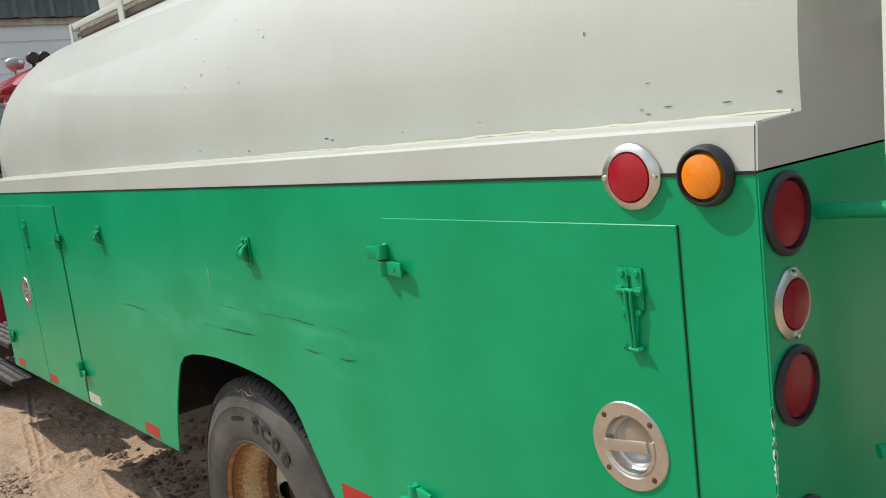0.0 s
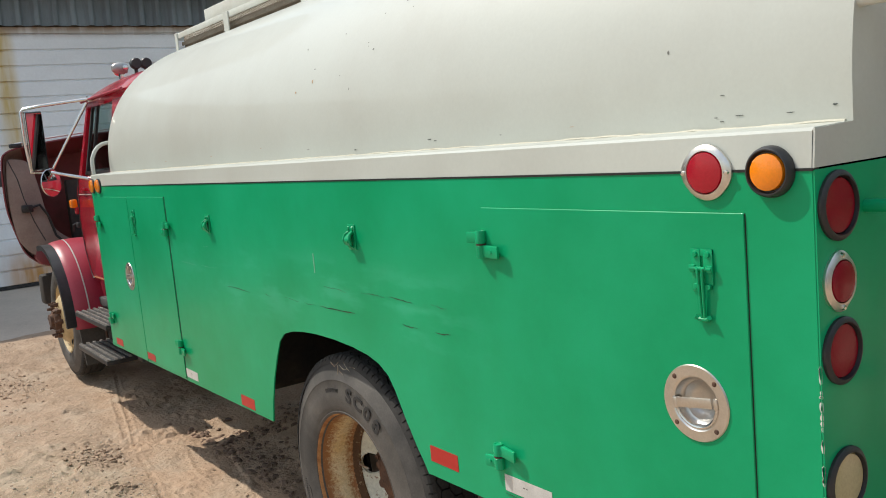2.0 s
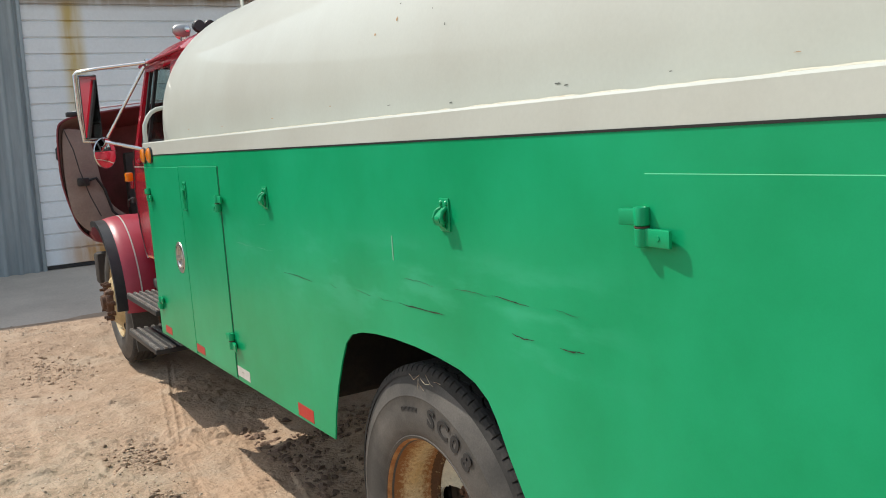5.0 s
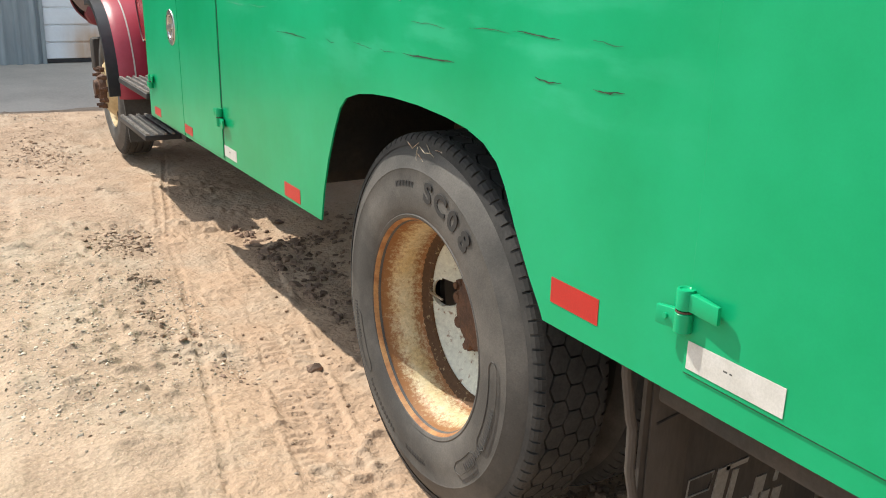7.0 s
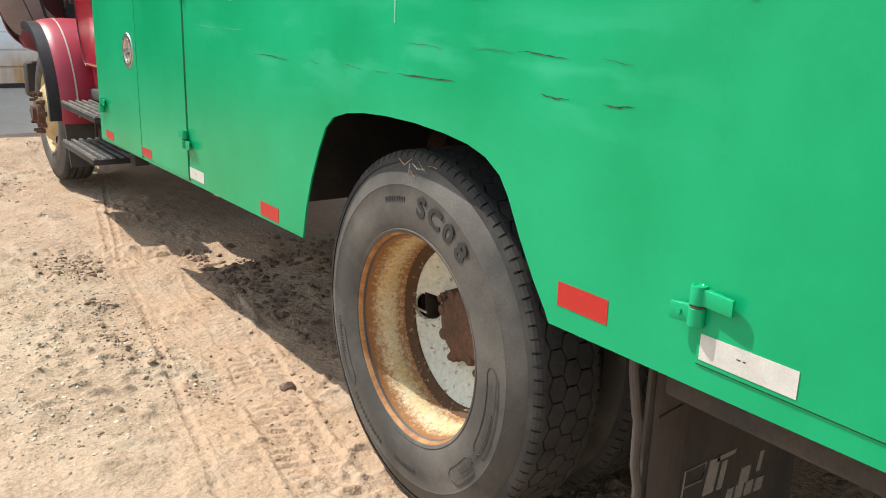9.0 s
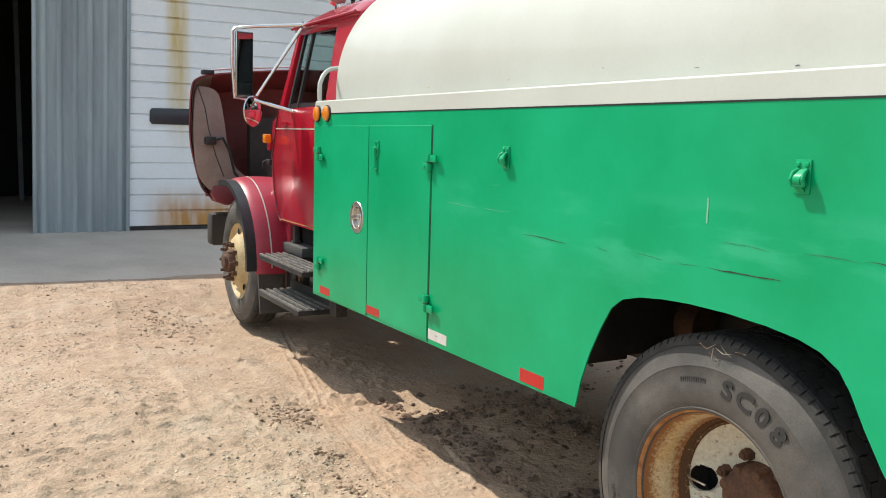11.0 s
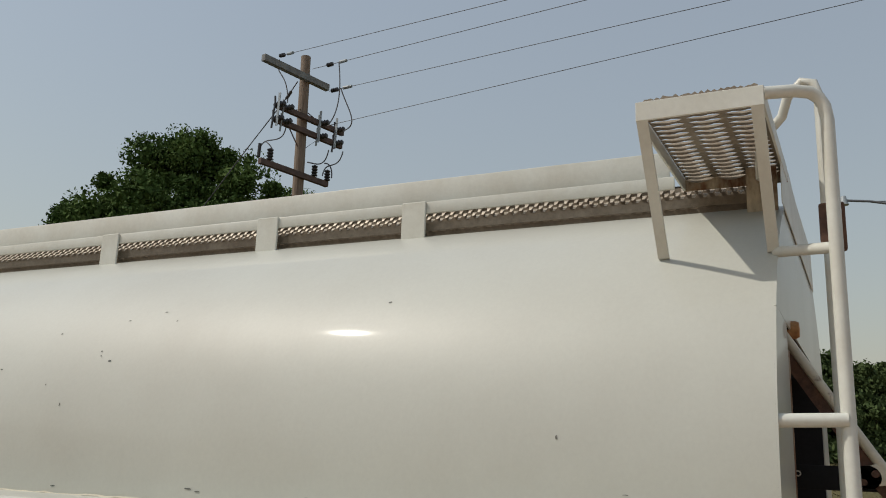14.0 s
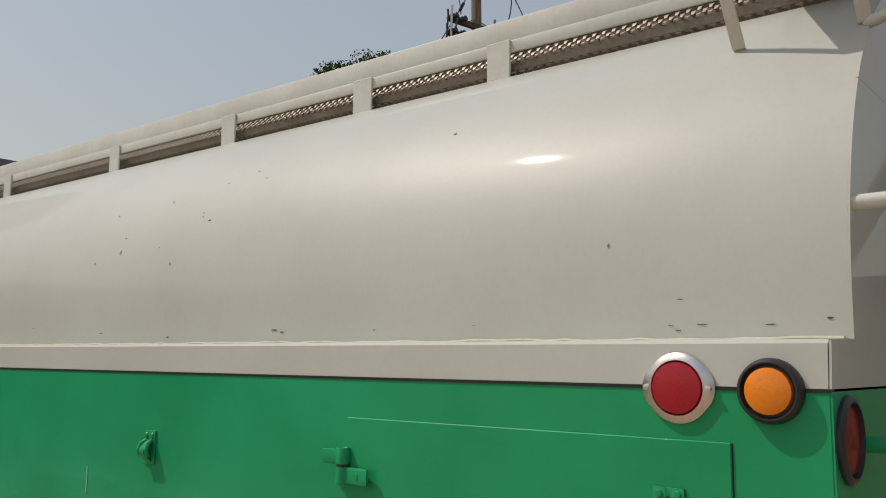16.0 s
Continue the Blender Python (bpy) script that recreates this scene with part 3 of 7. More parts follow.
def build_ground():
    xs = np.concatenate([[-900, -300, -120, -60, -30, -16, -9, -6], np.arange(-4.4, -0.62, 0.02), np.arange(-0.62, 0.5, 0.0095), np.arange(0.5, 0.9, 0.016), np.arange(0.9, 3.0, 0.06), [3.4, 4, 5, 6, 7, 8, 9, 10, 12, 14, 17, 20, 24, 28, 33, 38, 41, 45, 55, 80, 150, 400, 900]])
    ys = np.concatenate([[-900, -300, -100, -40, -20, -10, -6, -4, -2.5, -1.5], np.arange(-1.0, 1.5, 0.04), np.arange(1.5, 3.6, 0.0095), np.arange(3.6, 6.0, 0.014), np.arange(6.0, 9.4, 0.02), [9.6, 10, 11, 12, 13, 14, 16, 20, 26, 34, 45, 60, 100, 200, 500, 900]])
    X, Y = np.meshgrid(xs, ys, indexing="ij")
    Z = yard_z(X, Y)
    nx, ny = X.shape
    verts = np.stack([X, Y, Z], -1).reshape(-1, 3)
    i = np.arange(nx * ny).reshape(nx, ny)
    faces = np.stack([i[:-1, :-1], i[1:, :-1], i[1:, 1:], i[:-1, 1:]], -1).reshape(-1, 4)
    me = bpy.data.meshes.new("ground")
    me.from_pydata(verts.tolist(), [], faces.tolist())
    me.polygons.foreach_set("use_smooth", [True] * len(me.polygons))
    me.materials.append(DIRT)
    return tagged(new("ground", me), "pale dry trodden earth yard with gravel and tyre tracks", "ground", kind="structure")


build_ground()


# unseen wall added behind the viewpoint; closes the yard and dims the truck's rear
solid("wall_behind", box(B(), -14.0, 12.0, -8.75, -8.6, -0.3, 5.2), FASCIA, "plain unseen metal wall added to dim the truck's rear", "wall", kind="structure")

# ---- truck ----
truck = thing("tanker_truck", "old tanker truck, red cab, green and cream body, hood tilted open", "truck")
W = 2.44                      # body width
CX, CZ, TA, TB = 1.22, 1.85, 1.083, 0.823   # tank section: centre and half axes
FRONT, BELT, BANDTOP = 5.165, 1.722, 1.797


PE = 2.2                      # squareness of the tank section


def tank_x(z):
    return CX - TA * max(0.0, 1 - ((z - CZ) / TB) ** PE) ** (1 / PE) if z > CZ else CX - TA


def tank_z(x):
    return CZ + TB * max(0.0, 1 - (abs(x - CX) / TA) ** PE) ** (1 / PE)


def side_outline():
    arch = [(2.597, 0.668), (2.572, 0.77), (2.53, 0.88), (2.478, 0.98), (2.43, 1.055), (2.38, 1.092), (2.30, 1.113), (2.20, 1.125), (2.08, 1.131), (1.94, 1.130),
            (1.80, 1.121), (1.70, 1.108), (1.63, 1.088), (1.575, 1.055), (1.54, 1.01), (1.495, 0.93), (1.44, 0.845), (1.395, 0.785), (1.381, 0.762)]
    return [(0.0, 0.775), (0.0, BELT - 0.0038), (FRONT, BELT - 0.0038), (FRONT, 0.642)] + arch


body = part("body", prism(B(), side_outline(), 0.0, 0.006, "x"), GREEN, truck, "green painted steel side with scratches", smooth=20)
part("far_side_panel", box(B(), W - 0.02, W, 0, FRONT, 0.66, BELT - 0.006), GREEN, truck)
part("front_bulkhead", box(B(), 0.0125, W - 0.021, FRONT - 0.02, FRONT, 1.13, BELT - 0.006), GREEN, truck)
# cream band above the belt line, with its sloping ledge
bm = prism(B(), [(0.0, BELT + 0.002), (0.006, BANDTOP - 0.006), (0.013, BANDTOP), (0.20, BANDTOP + 0.007), (0.20, BELT + 0.002)], 0.001, FRONT, "y")
part("upper_band", bm, WHITE, truck, "cream white painted ledge above the belt line", smooth=25)
bm = prism(B(), [(W, BELT + 0.002), (W, BANDTOP), (W - 0.2, BANDTOP + 0.012), (W - 0.2, BELT + 0.002)], 0.001, FRONT, "y")
part("upper_band", bm, WHITE, truck)
bm = box(B(), -0.002, 0.02, -0.002, FRONT + 0.001, BELT - 0.0035, BELT + 0.0017)
part("belt_stripe", bm, BLACK, truck, "thin black pinstripe along the belt line")
rnd = random.Random(5)
bm = B()
pts = []
for k in range(0, 131):
    y = 0.01 + k * (FRONT - 0.03) / 130
    pts.append((0.134 + rnd.uniform(-0.003, 0.003), y, BANDTOP + 0.004 + rnd.uniform(-0.002, 0.002)))
tube(bm, pts, 0.004, 6)
part("seam_sealant", bm, BANDGLUE, truck, "yellowed sealant bead along the tank foot")

# tank shell with a flat front head and a rounded knuckle
bm = B()
angs = [180 - i * 180 / 96 for i in range(97)]


def tank_ring(y, f=1.0):
    ring = [bm.verts.new((CX - TA * f, y, BANDTOP - 0.01))]
    for a in angs:
        c, q = math.cos(radians(a)), math.sin(radians(a))
        ring.append(bm.verts.new((CX + TA * f * math.copysign(abs(c) ** (2 / PE), c), y, CZ + TB * f * abs(q) ** (2 / PE))))
    ring.append(bm.verts.new((CX + TA * f, y, BANDTOP - 0.01)))
    return ring


rings = [tank_ring(y) for y in np.linspace(0.0, 5.16, 24)]
for i in range(1, 7):
    a = math.pi / 2 * i / 6
    rings.append(tank_ring(5.16 + 0.05 * math.sin(a), 1 - 0.05 * (1 - math.cos(a))))
for a, b in zip(rings, rings[1:]):
    for k in range(len(a) - 1):
        bm.faces.new((a[k], a[k + 1], b[k + 1], b[k]))
bm.faces.new(rings[-1])
bmesh.ops.recalc_face_normals(bm, faces=bm.faces[:])
part("tank", bm, WHITE, truck, "cream white steel tank with chipped paint and a gloss highlight", smooth=50)

# rear plate: cream above, green below, cut open over the pump bay
OPEN0, OPEN1, OPENTOP = 0.49, 1.95, 2.26
bm = B()
left = [(0.001, BELT + 0.002), (0.008, BANDTOP - 0.002), (tank_x(BANDTOP), BANDTOP + 0.004)]
left += [(tank_x(z), z) for z in np.linspace(1.85, OPENTOP, 12)]
prism(bm, left + [(OPEN0, OPENTOP), (OPEN0, BELT + 0.002)], -0.004, 0.0, "y")
top = [(tank_x(z), z) for z in np.linspace(OPENTOP + 0.001, 2.65, 16)] + [(CX + (CX - tank_x(z)), z) for z in np.linspace(2.65, OPENTOP + 0.001, 16)]
prism(bm, top, -0.004, 0.0, "y")
prism(bm, [(W - x, z) for x, z in left[::-1]] + [(OPEN1, BELT + 0.002), (OPEN1, OPENTOP)], -0.004, 0.0, "y")
part("rear_plate", bm, WHITE, truck, "cream upper rear plate around the pump bay")
bm = B()
box(bm, 0.001, OPEN0, -0.004, 0.0, 0.70, BELT - 0.002)
part("rear_corner_panel", bm, GREEN, truck, "green lower rear corner")
bm = B()
box(bm, OPEN1, W - 0.001, -0.004, 0.0, 0.70, BELT - 0.002)
part("rear_corner_panel", bm, GREEN, truck, "green lower rear corner")
# bay sheets are coloured near-black in place of the recess's shade
bay = part("pump_bay", box(B(), OPEN0, OPEN1, 0.9, 0.906, 0.75, OPENTOP), SHADEBLACK, truck, "recess behind the rear plate, coloured near-black as shade")
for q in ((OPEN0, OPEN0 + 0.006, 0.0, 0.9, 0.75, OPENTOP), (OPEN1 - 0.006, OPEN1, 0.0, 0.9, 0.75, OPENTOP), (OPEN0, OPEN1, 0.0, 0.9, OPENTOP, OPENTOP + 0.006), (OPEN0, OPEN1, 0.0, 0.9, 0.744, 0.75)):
    part("bay_panel", box(B(), *q), SHADEBLACK, bay)
part("pump", box(B(), 0.75, 1.6, 0.25, 0.8, 0.76, 1.35, 0.04), DARK, bay)
bm = B()
tube(bm, [(0.515, 0.006, 0.9), (0.517, 0.006, 1.6), (0.52, 0.006, 2.2)], 0.011, 10)
part("bay_edge_tube", bm, RUSTWHITE, truck, "rust-pitted cream tube at the bay edge")
BOOM = [(0.60, 0.022, 2.262), (0.60, -0.072, 2.112), (0.60, -0.290, 1.770), (0.60, -0.46, 1.50)]
bm = B()
tube(bm, BOOM, 0.0118, 16)
pipe = part("boom_pipe", bm, BOOMPAINT, truck, "chipped cream diagonal pipe")
bm = prism(B(), [(0.014, 2.248), (-0.46, 1.494), (-0.46, 1.424), (0.008, 2.168)], 0.600, 0.606, "x")
part("boom_channel", bm, HUB, pipe, "dark rusty web plate under the pipe", smooth=0)
eye = [(-0.148 + 0.026 * math.cos(radians(a)), 1.921 + 0.024 * math.sin(radians(a))) for a in range(40, 291, 10)]
lug = part("lug", prism(B(), eye + [(-0.187, 1.905), (-0.194, 1.928), (-0.167, 1.952)], 0.588, 0.598, "x", 0.002), BOOMPAINT, pipe, "cream lug with two eyes")
for y, z, r in ((-0.139, 1.910, 0.0075), (-0.164, 1.929, 0.0085)):
    part("lug_eye", lathe(B(), [(0.589, r * 0.4), (0.587, r), (0.5855, r), (0.5855, 0)], (0, y, z), "x", 20), HUB, lug)
arm_bar = part("boom_arm", box(B(), 0.61, 0.632, -0.185, 0.05, 1.889, 1.944, 0.003), SHADEBLACK, truck, "black flat bar out of the pump bay")
part("arm_bolt", lathe(B(), [(-0.008, 0.0072), (-0.0095, 0.0066), (-0.0095, 0.0044), (-0.007, 0.004)], (0.61, -0.002, 1.924), "x", 20), STEEL, arm_bar)
bm = prism(B(), [(0.53, 2.56), (0.548, 2.700), (0.66, 2.709), (0.82, 2.716), (0.95, 2.704), (1.10, 2.700), (1.34, 2.704), (1.62, 2.709), (1.74, 2.70), (1.78, 2.56)], -0.0085, -0.0062, "y")
part("walkway_end_plate", bm, RAILPAINT, truck, "dented cream end plate of the walkway")
bm = lathe(B(), [(-0.02, 0), (-0.018, 0.018), (-0.01, 0.022), (0.015, 0.022), (0.015, 0)], (0.628, -0.004, 2.262), "y", 20)
part("pivot_boss", bm, RUST, pipe)
bm = B()
box(bm, 0.535, 0.543, -0.345, -0.255, 1.66, 1.77, 0.003)
lathe(bm, [(-0.006, 0.034), (-0.010, 0.026), (-0.006, 0.017), (0.006, 0.017), (0.010, 0.026), (0.006, 0.034)], (0.530, -0.275, 1.70), "x", 28, True)
part("eye_bracket", bm, RUST, pipe, "rust-brown lug with a round eye")

# paint chips along the tank foot and body scratches, thin flakes standing 1 mm proud
def flake_on_tank(bm, y, z, ly, lz, seed):
    r = random.Random(seed)
    n = 8
    ring = []
    for k in range(n):
        a = 2 * math.pi * k / n
        yy, zz = y + ly / 2 * math.cos(a) * r.uniform(0.7, 1.2), z + lz / 2 * math.sin(a) * r.uniform(0.6, 1.3)
        ring.append(bm.verts.new((tank_x(zz) - 0.0012, yy, zz)))
    bm.faces.new(ring)


def scratch(bm, y0, z0, y1, z1, w, seed, x=-0.0012):
    r = random.Random(seed)
    n = 9
    top, bot = [], []
    for k in range(n + 1):
        t = k / n
        y, z = y0 + (y1 - y0) * t, z0 + (z1 - z0) * t + 0.003 * math.sin(4 * t + seed) + r.uniform(-1, 1) * 0.0012
        h = w * (0.25 + 0.75 * math.sin(math.pi * t)) * r.uniform(0.5, 1.3) / 3.4
        top.append(bm.verts.new((x, y, z + h)))
        bot.append(bm.verts.new((x, y, z - h)))
    for k in range(n):
        bm.faces.new((top[k], top[k + 1], bot[k + 1], bot[k]))


CHIPS = [(0.433, 1.984, 0.008, 0.022), (2.249, 1.836, 0.05, 0.006), (1.876, 1.821, 0.03, 0.01), (1.40, 1.835, 0.045, 0.011), (1.37, 1.829, 0.03, 0.009),
         (1.915, 2.042, 0.008, 0.02), (1.786, 2.169, 0.02, 0.012), (1.836, 2.199, 0.014, 0.01), (1.83, 2.185, 0.012, 0.008), (2.221, 2.148, 0.02, 0.01),
         (0.286, 1.874, 0.024, 0.004), (0.245, 1.828, 0.04, 0.005), (0.126, 1.826, 0.035, 0.005), (0.304, 1.827, 0.02, 0.005), (0.29, 1.818, 0.024, 0.006),
         (1.801, 2.296, 0.014, 0.01), (1.613, 2.288, 0.012, 0.008), (0.925, 2.315, 0.02, 0.012), (1.042, 1.83, 0.02, 0.005), (2.05, 2.26, 0.015, 0.01),
         (2.35, 2.24, 0.012, 0.014), (1.68, 2.32, 0.02, 0.008), (0.03, 1.835, 0.018, 0.008), (2.0, 2.1, 0.01, 0.012)]
bm = B()
for k, (y, z, ly, lz) in enumerate(CHIPS):
    flake_on_tank(bm, y, z, ly * 0.58, lz * 0.45, k)
part("paint_chips", bm, CHIP, truck, "small grey chips in the cream paint", smooth=0, kind="stuff")
bm = B()
for k, (y, z, ly, lz) in enumerate([(3.3, 1.845, 0.06, 0.006), (4.0, 1.84, 0.05, 0.005), (0.75, 1.835, 0.03, 0.004), (2.7, 1.86, 0.03, 0.006), (4.6, 1.85, 0.05, 0.008), (2.36, 2.07, 0.03, 0.02), (2.22, 2.10, 0.02, 0.03)]):
    flake_on_tank(bm, y, z, ly * 0.5, lz * 0.45, k + 50)
part("rust_chips", bm, RUSTCHIP, truck, smooth=0, kind="stuff")
for k, (a, b, c, d, w, m) in enumerate([(2.961, 1.243, 2.686, 1.240, 0.005, SCRATCH), (2.324, 1.250, 2.20, 1.249, 0.003, FAINT), (2.53, 1.248, 2.46, 1.243, 0.003, FAINT), (2.157, 1.250, 2.06, 1.246, 0.003, FAINT),
                                        (2.024, 1.252, 1.762, 1.246, 0.007, SCRATCH), (1.974, 1.331, 1.81, 1.320, 0.003, FAINT), (1.702, 1.329, 1.541, 1.329, 0.003, FAINT), (1.531, 1.331, 1.375, 1.330, 0.005, SCRATCH),
                                        (1.278, 1.331, 1.195, 1.331, 0.003, FAINT), (1.449, 1.250, 1.362, 1.247, 0.006, SCRATCH), (1.267, 1.249, 1.183, 1.247, 0.006, SCRATCH), (3.52, 1.26, 3.50, 1.20, 0.004, FAINT)]):
    bm = B()
    scratch(bm, a, b, c, d, w, k)
    part("scratch", bm, m, truck, "thin dark scratch in the green paint" if m is SCRATCH else "", smooth=0)
bm = B()
for k, (a, b, c, d, w) in enumerate([(3.546, 1.318, 3.30, 1.320, 0.003), (3.25, 1.318, 3.05, 1.322, 0.003), (3.2, 1.42, 3.12, 1.42, 0.002)]):
    scratch(bm, a, b, c, d, w, k + 20)
box(bm, -0.0012, -0.0004, 2.033, 2.039, 1.375, 1.449)
part("pale_scratches", bm, PALESCRATCH, truck, smooth=0, kind="stuff")
bm = B()
r = random.Random(8)
for k in range(40):
    z = r.uniform(0.80, 1.36)
    h, w = r.uniform(0.004, 0.030), r.uniform(0.0015, 0.0045)
    ring = [(0.0, -h / 2), (w * r.uniform(0.5, 1), -h * 0.3), (w, 0), (w * r.uniform(0.3, 1), h * 0.3), (0.0, h / 2)]
    bm.faces.new([bm.verts.new((-0.0012, a - 0.003, z + b)) for a, b in ring])
    bm.faces.new([bm.verts.new((a * 0.8 - 0.0012, -0.0052, z + b)) for a, b in ring[::-1]])
part("chipped_corner_edge", bm, RAILPAINT, truck, smooth=0, kind="stuff")


# doors, latches, hinges, handles
def door(y0, y1, z0, z1):
    return part("locker_door", box(B(), -0.004, 0.0005, y0, y1, z0, z1, 0.0015, seg=1), GREEN, truck, "green locker door in the body side", smooth=20)


rear_door = door(0.147, 0.984, 0.815, 1.638)
mid_door = door(3.702, 4.372, 0.668, 1.655)
front_door = door(4.380, 5.150, 0.655, 1.652)
for g in ((3.691, 3.699, 0.66, 1.657), (4.372, 4.380, 0.66, 1.657), (0.1448, 0.1468, 0.80, 1.638), (0.150, 0.985, 0.8125, 0.8148)):
    part("door_gap", box(B(), -0.0006, 0.0, *g), BLACK, truck, "dark gap beside a locker door", smooth=0)


def hinge(y, z, parent, flip=False):
    """Lift-off hinge: two short leaves bent away from the panel on a knuckle barrel. The upper leaf lies forward, the lower one rearward, or the other way."""
    f = -1 if flip else 1
    up, low = (0.080, 0.052) if flip else (0.052, 0.080)

    def leaf(length, sign, z0, z1):
        bm = B()
        poly = [(-0.003, y), (-0.004, y + sign * 0.022), (-0.015, y + sign * (length - 0.006)), (-0.017, y + sign * length), (-0.024, y + sign * length), (-0.024, y + sign * (length - 0.010)), (-0.018, y + sign * 0.02), (-0.020, y)]
        prism(bm, poly if sign > 0 else poly[::-1], z0, z1, "z", bevel=0.0022)
        return bm
    bm = leaf(up, f, z + 0.003, z + 0.034)
    lathe(bm, [(0.0, 0), (0.0, 0.013), (0.002, 0.0155), (0.034, 0.0155), (0.036, 0.0145), (0.036, 0.011), (0.034, 0.009), (0.034, 0)], (-0.012, y, z + 0.002), "z", 20)
    top = part("hinge", bm, GREEN, parent, "green painted lift-off hinge")
    bm = leaf(low, -f, z - 0.036, z - 0.002)
    lathe(bm, [(0.0, 0), (0.0, 0.013), (0.002, 0.0155), (0.034, 0.0155), (0.036, 0.013), (0.036, 0)], (-0.012, y, z - 0.038), "z", 20)
    part("lower_leaf", bm, GREEN, top)
    part("pin_ring", lathe(B(), [(0.0, 0.0), (0.0, 0.0150), (0.003, 0.0150), (0.003, 0.0)], (-0.012, y, z - 0.0015), "z", 20), HUB, top, "rusty pin ring between the knuckles")
    bm = lathe(B(), [(-0.024, 0), (-0.024, 0.005), (-0.016, 0.006), (-0.014, 0)], (0, y - f * low * 0.62, z - 0.018), "x", 12)
    part("bolt", bm, GREEN, top)
    return top


hinge(0.985, 1.537, rear_door)
hinge(0.985, 0.925, rear_door, flip=True)
hinge(3.70, 1.487, mid_door, flip=True)
hinge(3.70, 0.843, mid_door)
hinge(5.06, 1.492, front_door)
hinge(5.05, 0.845, front_door, flip=True)


def hold_back(y, z):
    """Small door hold-back: a riveted plate, a bulged spring strap and a wire loop over it."""
    bm = B()
    box(bm, -0.005, 0.0, y - 0.024, y + 0.024, z - 0.046, z + 0.042, 0.002)
    base = part("door_hold_back", bm, GREEN, truck, "green painted door hold-back catch")
    bm = B()
    tube(bm, [(-0.006, y, z - 0.040)] + [(-0.008 - 0.020 * math.sin(math.pi * k / 8), y, z - 0.036 + 0.050 * k / 8) for k in range(9)] + [(-0.006, y, z + 0.016)], 0.01, flat=(0.022, 0.003))
    part("spring_strap", bm, GREEN, base)
    for s in (-1, 1):
        bm = B()
        tube(bm, [(-0.006, y + s * 0.012, z + 0.016), (-0.020, y + s * 0.017, z + 0.008), (-0.026, y + s * 0.018, z - 0.008), (-0.020, y + s * 0.018, z - 0.024)], 0.0058, 10)
        part("loop_arm", bm, GREEN, base)
        part("rivet", lathe(B(), [(-0.010, 0), (-0.009, 0.005), (-0.006, 0.0075), (-0.005, 0.0075)], (0, y + s * 0.013, z + 0.029), "x", 12), GREEN, base)
    bm = tube(B(), [(-0.020, y - 0.018, z - 0.024), (-0.020, y + 0.018, z - 0.024)], 0.005, 8)
    part("loop_bar", bm, GREEN, base)


hold_back(1.722, 1.527)
hold_back(3.09, 1.532)


def draw_latch(y, z, parent):
    """Over-centre draw latch: base plates, cross pin and a long T-ended lever."""
    bm = B()
    box(bm, -0.0085, -0.004, y - 0.027, y - 0.004, z - 0.030, z + 0.045, 0.001)
    box(bm, -0.0085, -0.004, y + 0.004, y + 0.027, z - 0.045, z + 0.045, 0.001)
    box(bm, -0.0075, -0.004, y - 0.027, y + 0.027, z + 0.03, z + 0.045, 0.001)
    base = part("draw_latch", bm, GREEN, parent, "green painted draw latch with a T lever")
    bm = B()
    tube(bm, [(-0.012, y - 0.027, z + 0.004), (-0.012, y + 0.027, z + 0.004)], 0.0045, 10)
    for s in (-1, 1):
        box(bm, -0.015, -0.008, y + s * 0.022 - 0.008, y + s * 0.022 + 0.008, z - 0.004, z + 0.012, 0.003)
    part("cross_pin", bm, GREEN, base)
    bm = B()
    for q in (-1, 1):
        tube(bm, [(-0.014, y + q * 0.012, z + 0.006), (-0.016, y + q * 0.0065, z + 0.004), (-0.016, y + q * 0.0055, z - 0.012), (-0.011, y + q * 0.0034, z - 0.100)], 0.0033, 8)
    tube(bm, [(-0.015, y - 0.018, z - 0.098), (-0.011, y - 0.012, z - 0.103), (-0.010, y, z - 0.104), (-0.011, y + 0.012, z - 0.103), (-0.015, y + 0.018, z - 0.098)], 0.005, 8)
    part("lever", bm, GREEN, base)
    for sy in (-1, 1):
        for sz in (-1, 1):
            part("bolt", lathe(B(), [(-0.0130, 0), (-0.0125, 0.0055), (-0.0085, 0.0070), (-0.0085, 0)], (0, y + sy * 0.016, z + sz * 0.034), "x", 10), GREEN, base)


draw_latch(0.25, 1.517, rear_door)
draw_latch(4.275, 1.535, mid_door)


def cut_round(ob, y, z, r):
    """Cuts a round hole along x through a panel."""
    cutter = bpy.data.objects.new("cutter", mesh_of("cutter", lathe(B(), [(-0.1, 0), (-0.1, r), (0.1, r), (0.1, 0)], (0, y, z), "x", 48), GREEN, 0))
    scene.collection.objects.link(cutter)
    md = ob.modifiers.new("cut", "BOOLEAN")
    md.object, md.operation, md.solver = cutter, "DIFFERENCE", "EXACT"
    bpy.context.view_layer.update()
    me = bpy.data.meshes.new_from_object(ob.evaluated_get(bpy.context.evaluated_depsgraph_get()))
    ob.modifiers.clear()
    old = ob.data
    ob.data = me
    me.name = old.name
    me.set_sharp_from_angle(angle=radians(20))
    bpy.data.objects.remove(cutter)


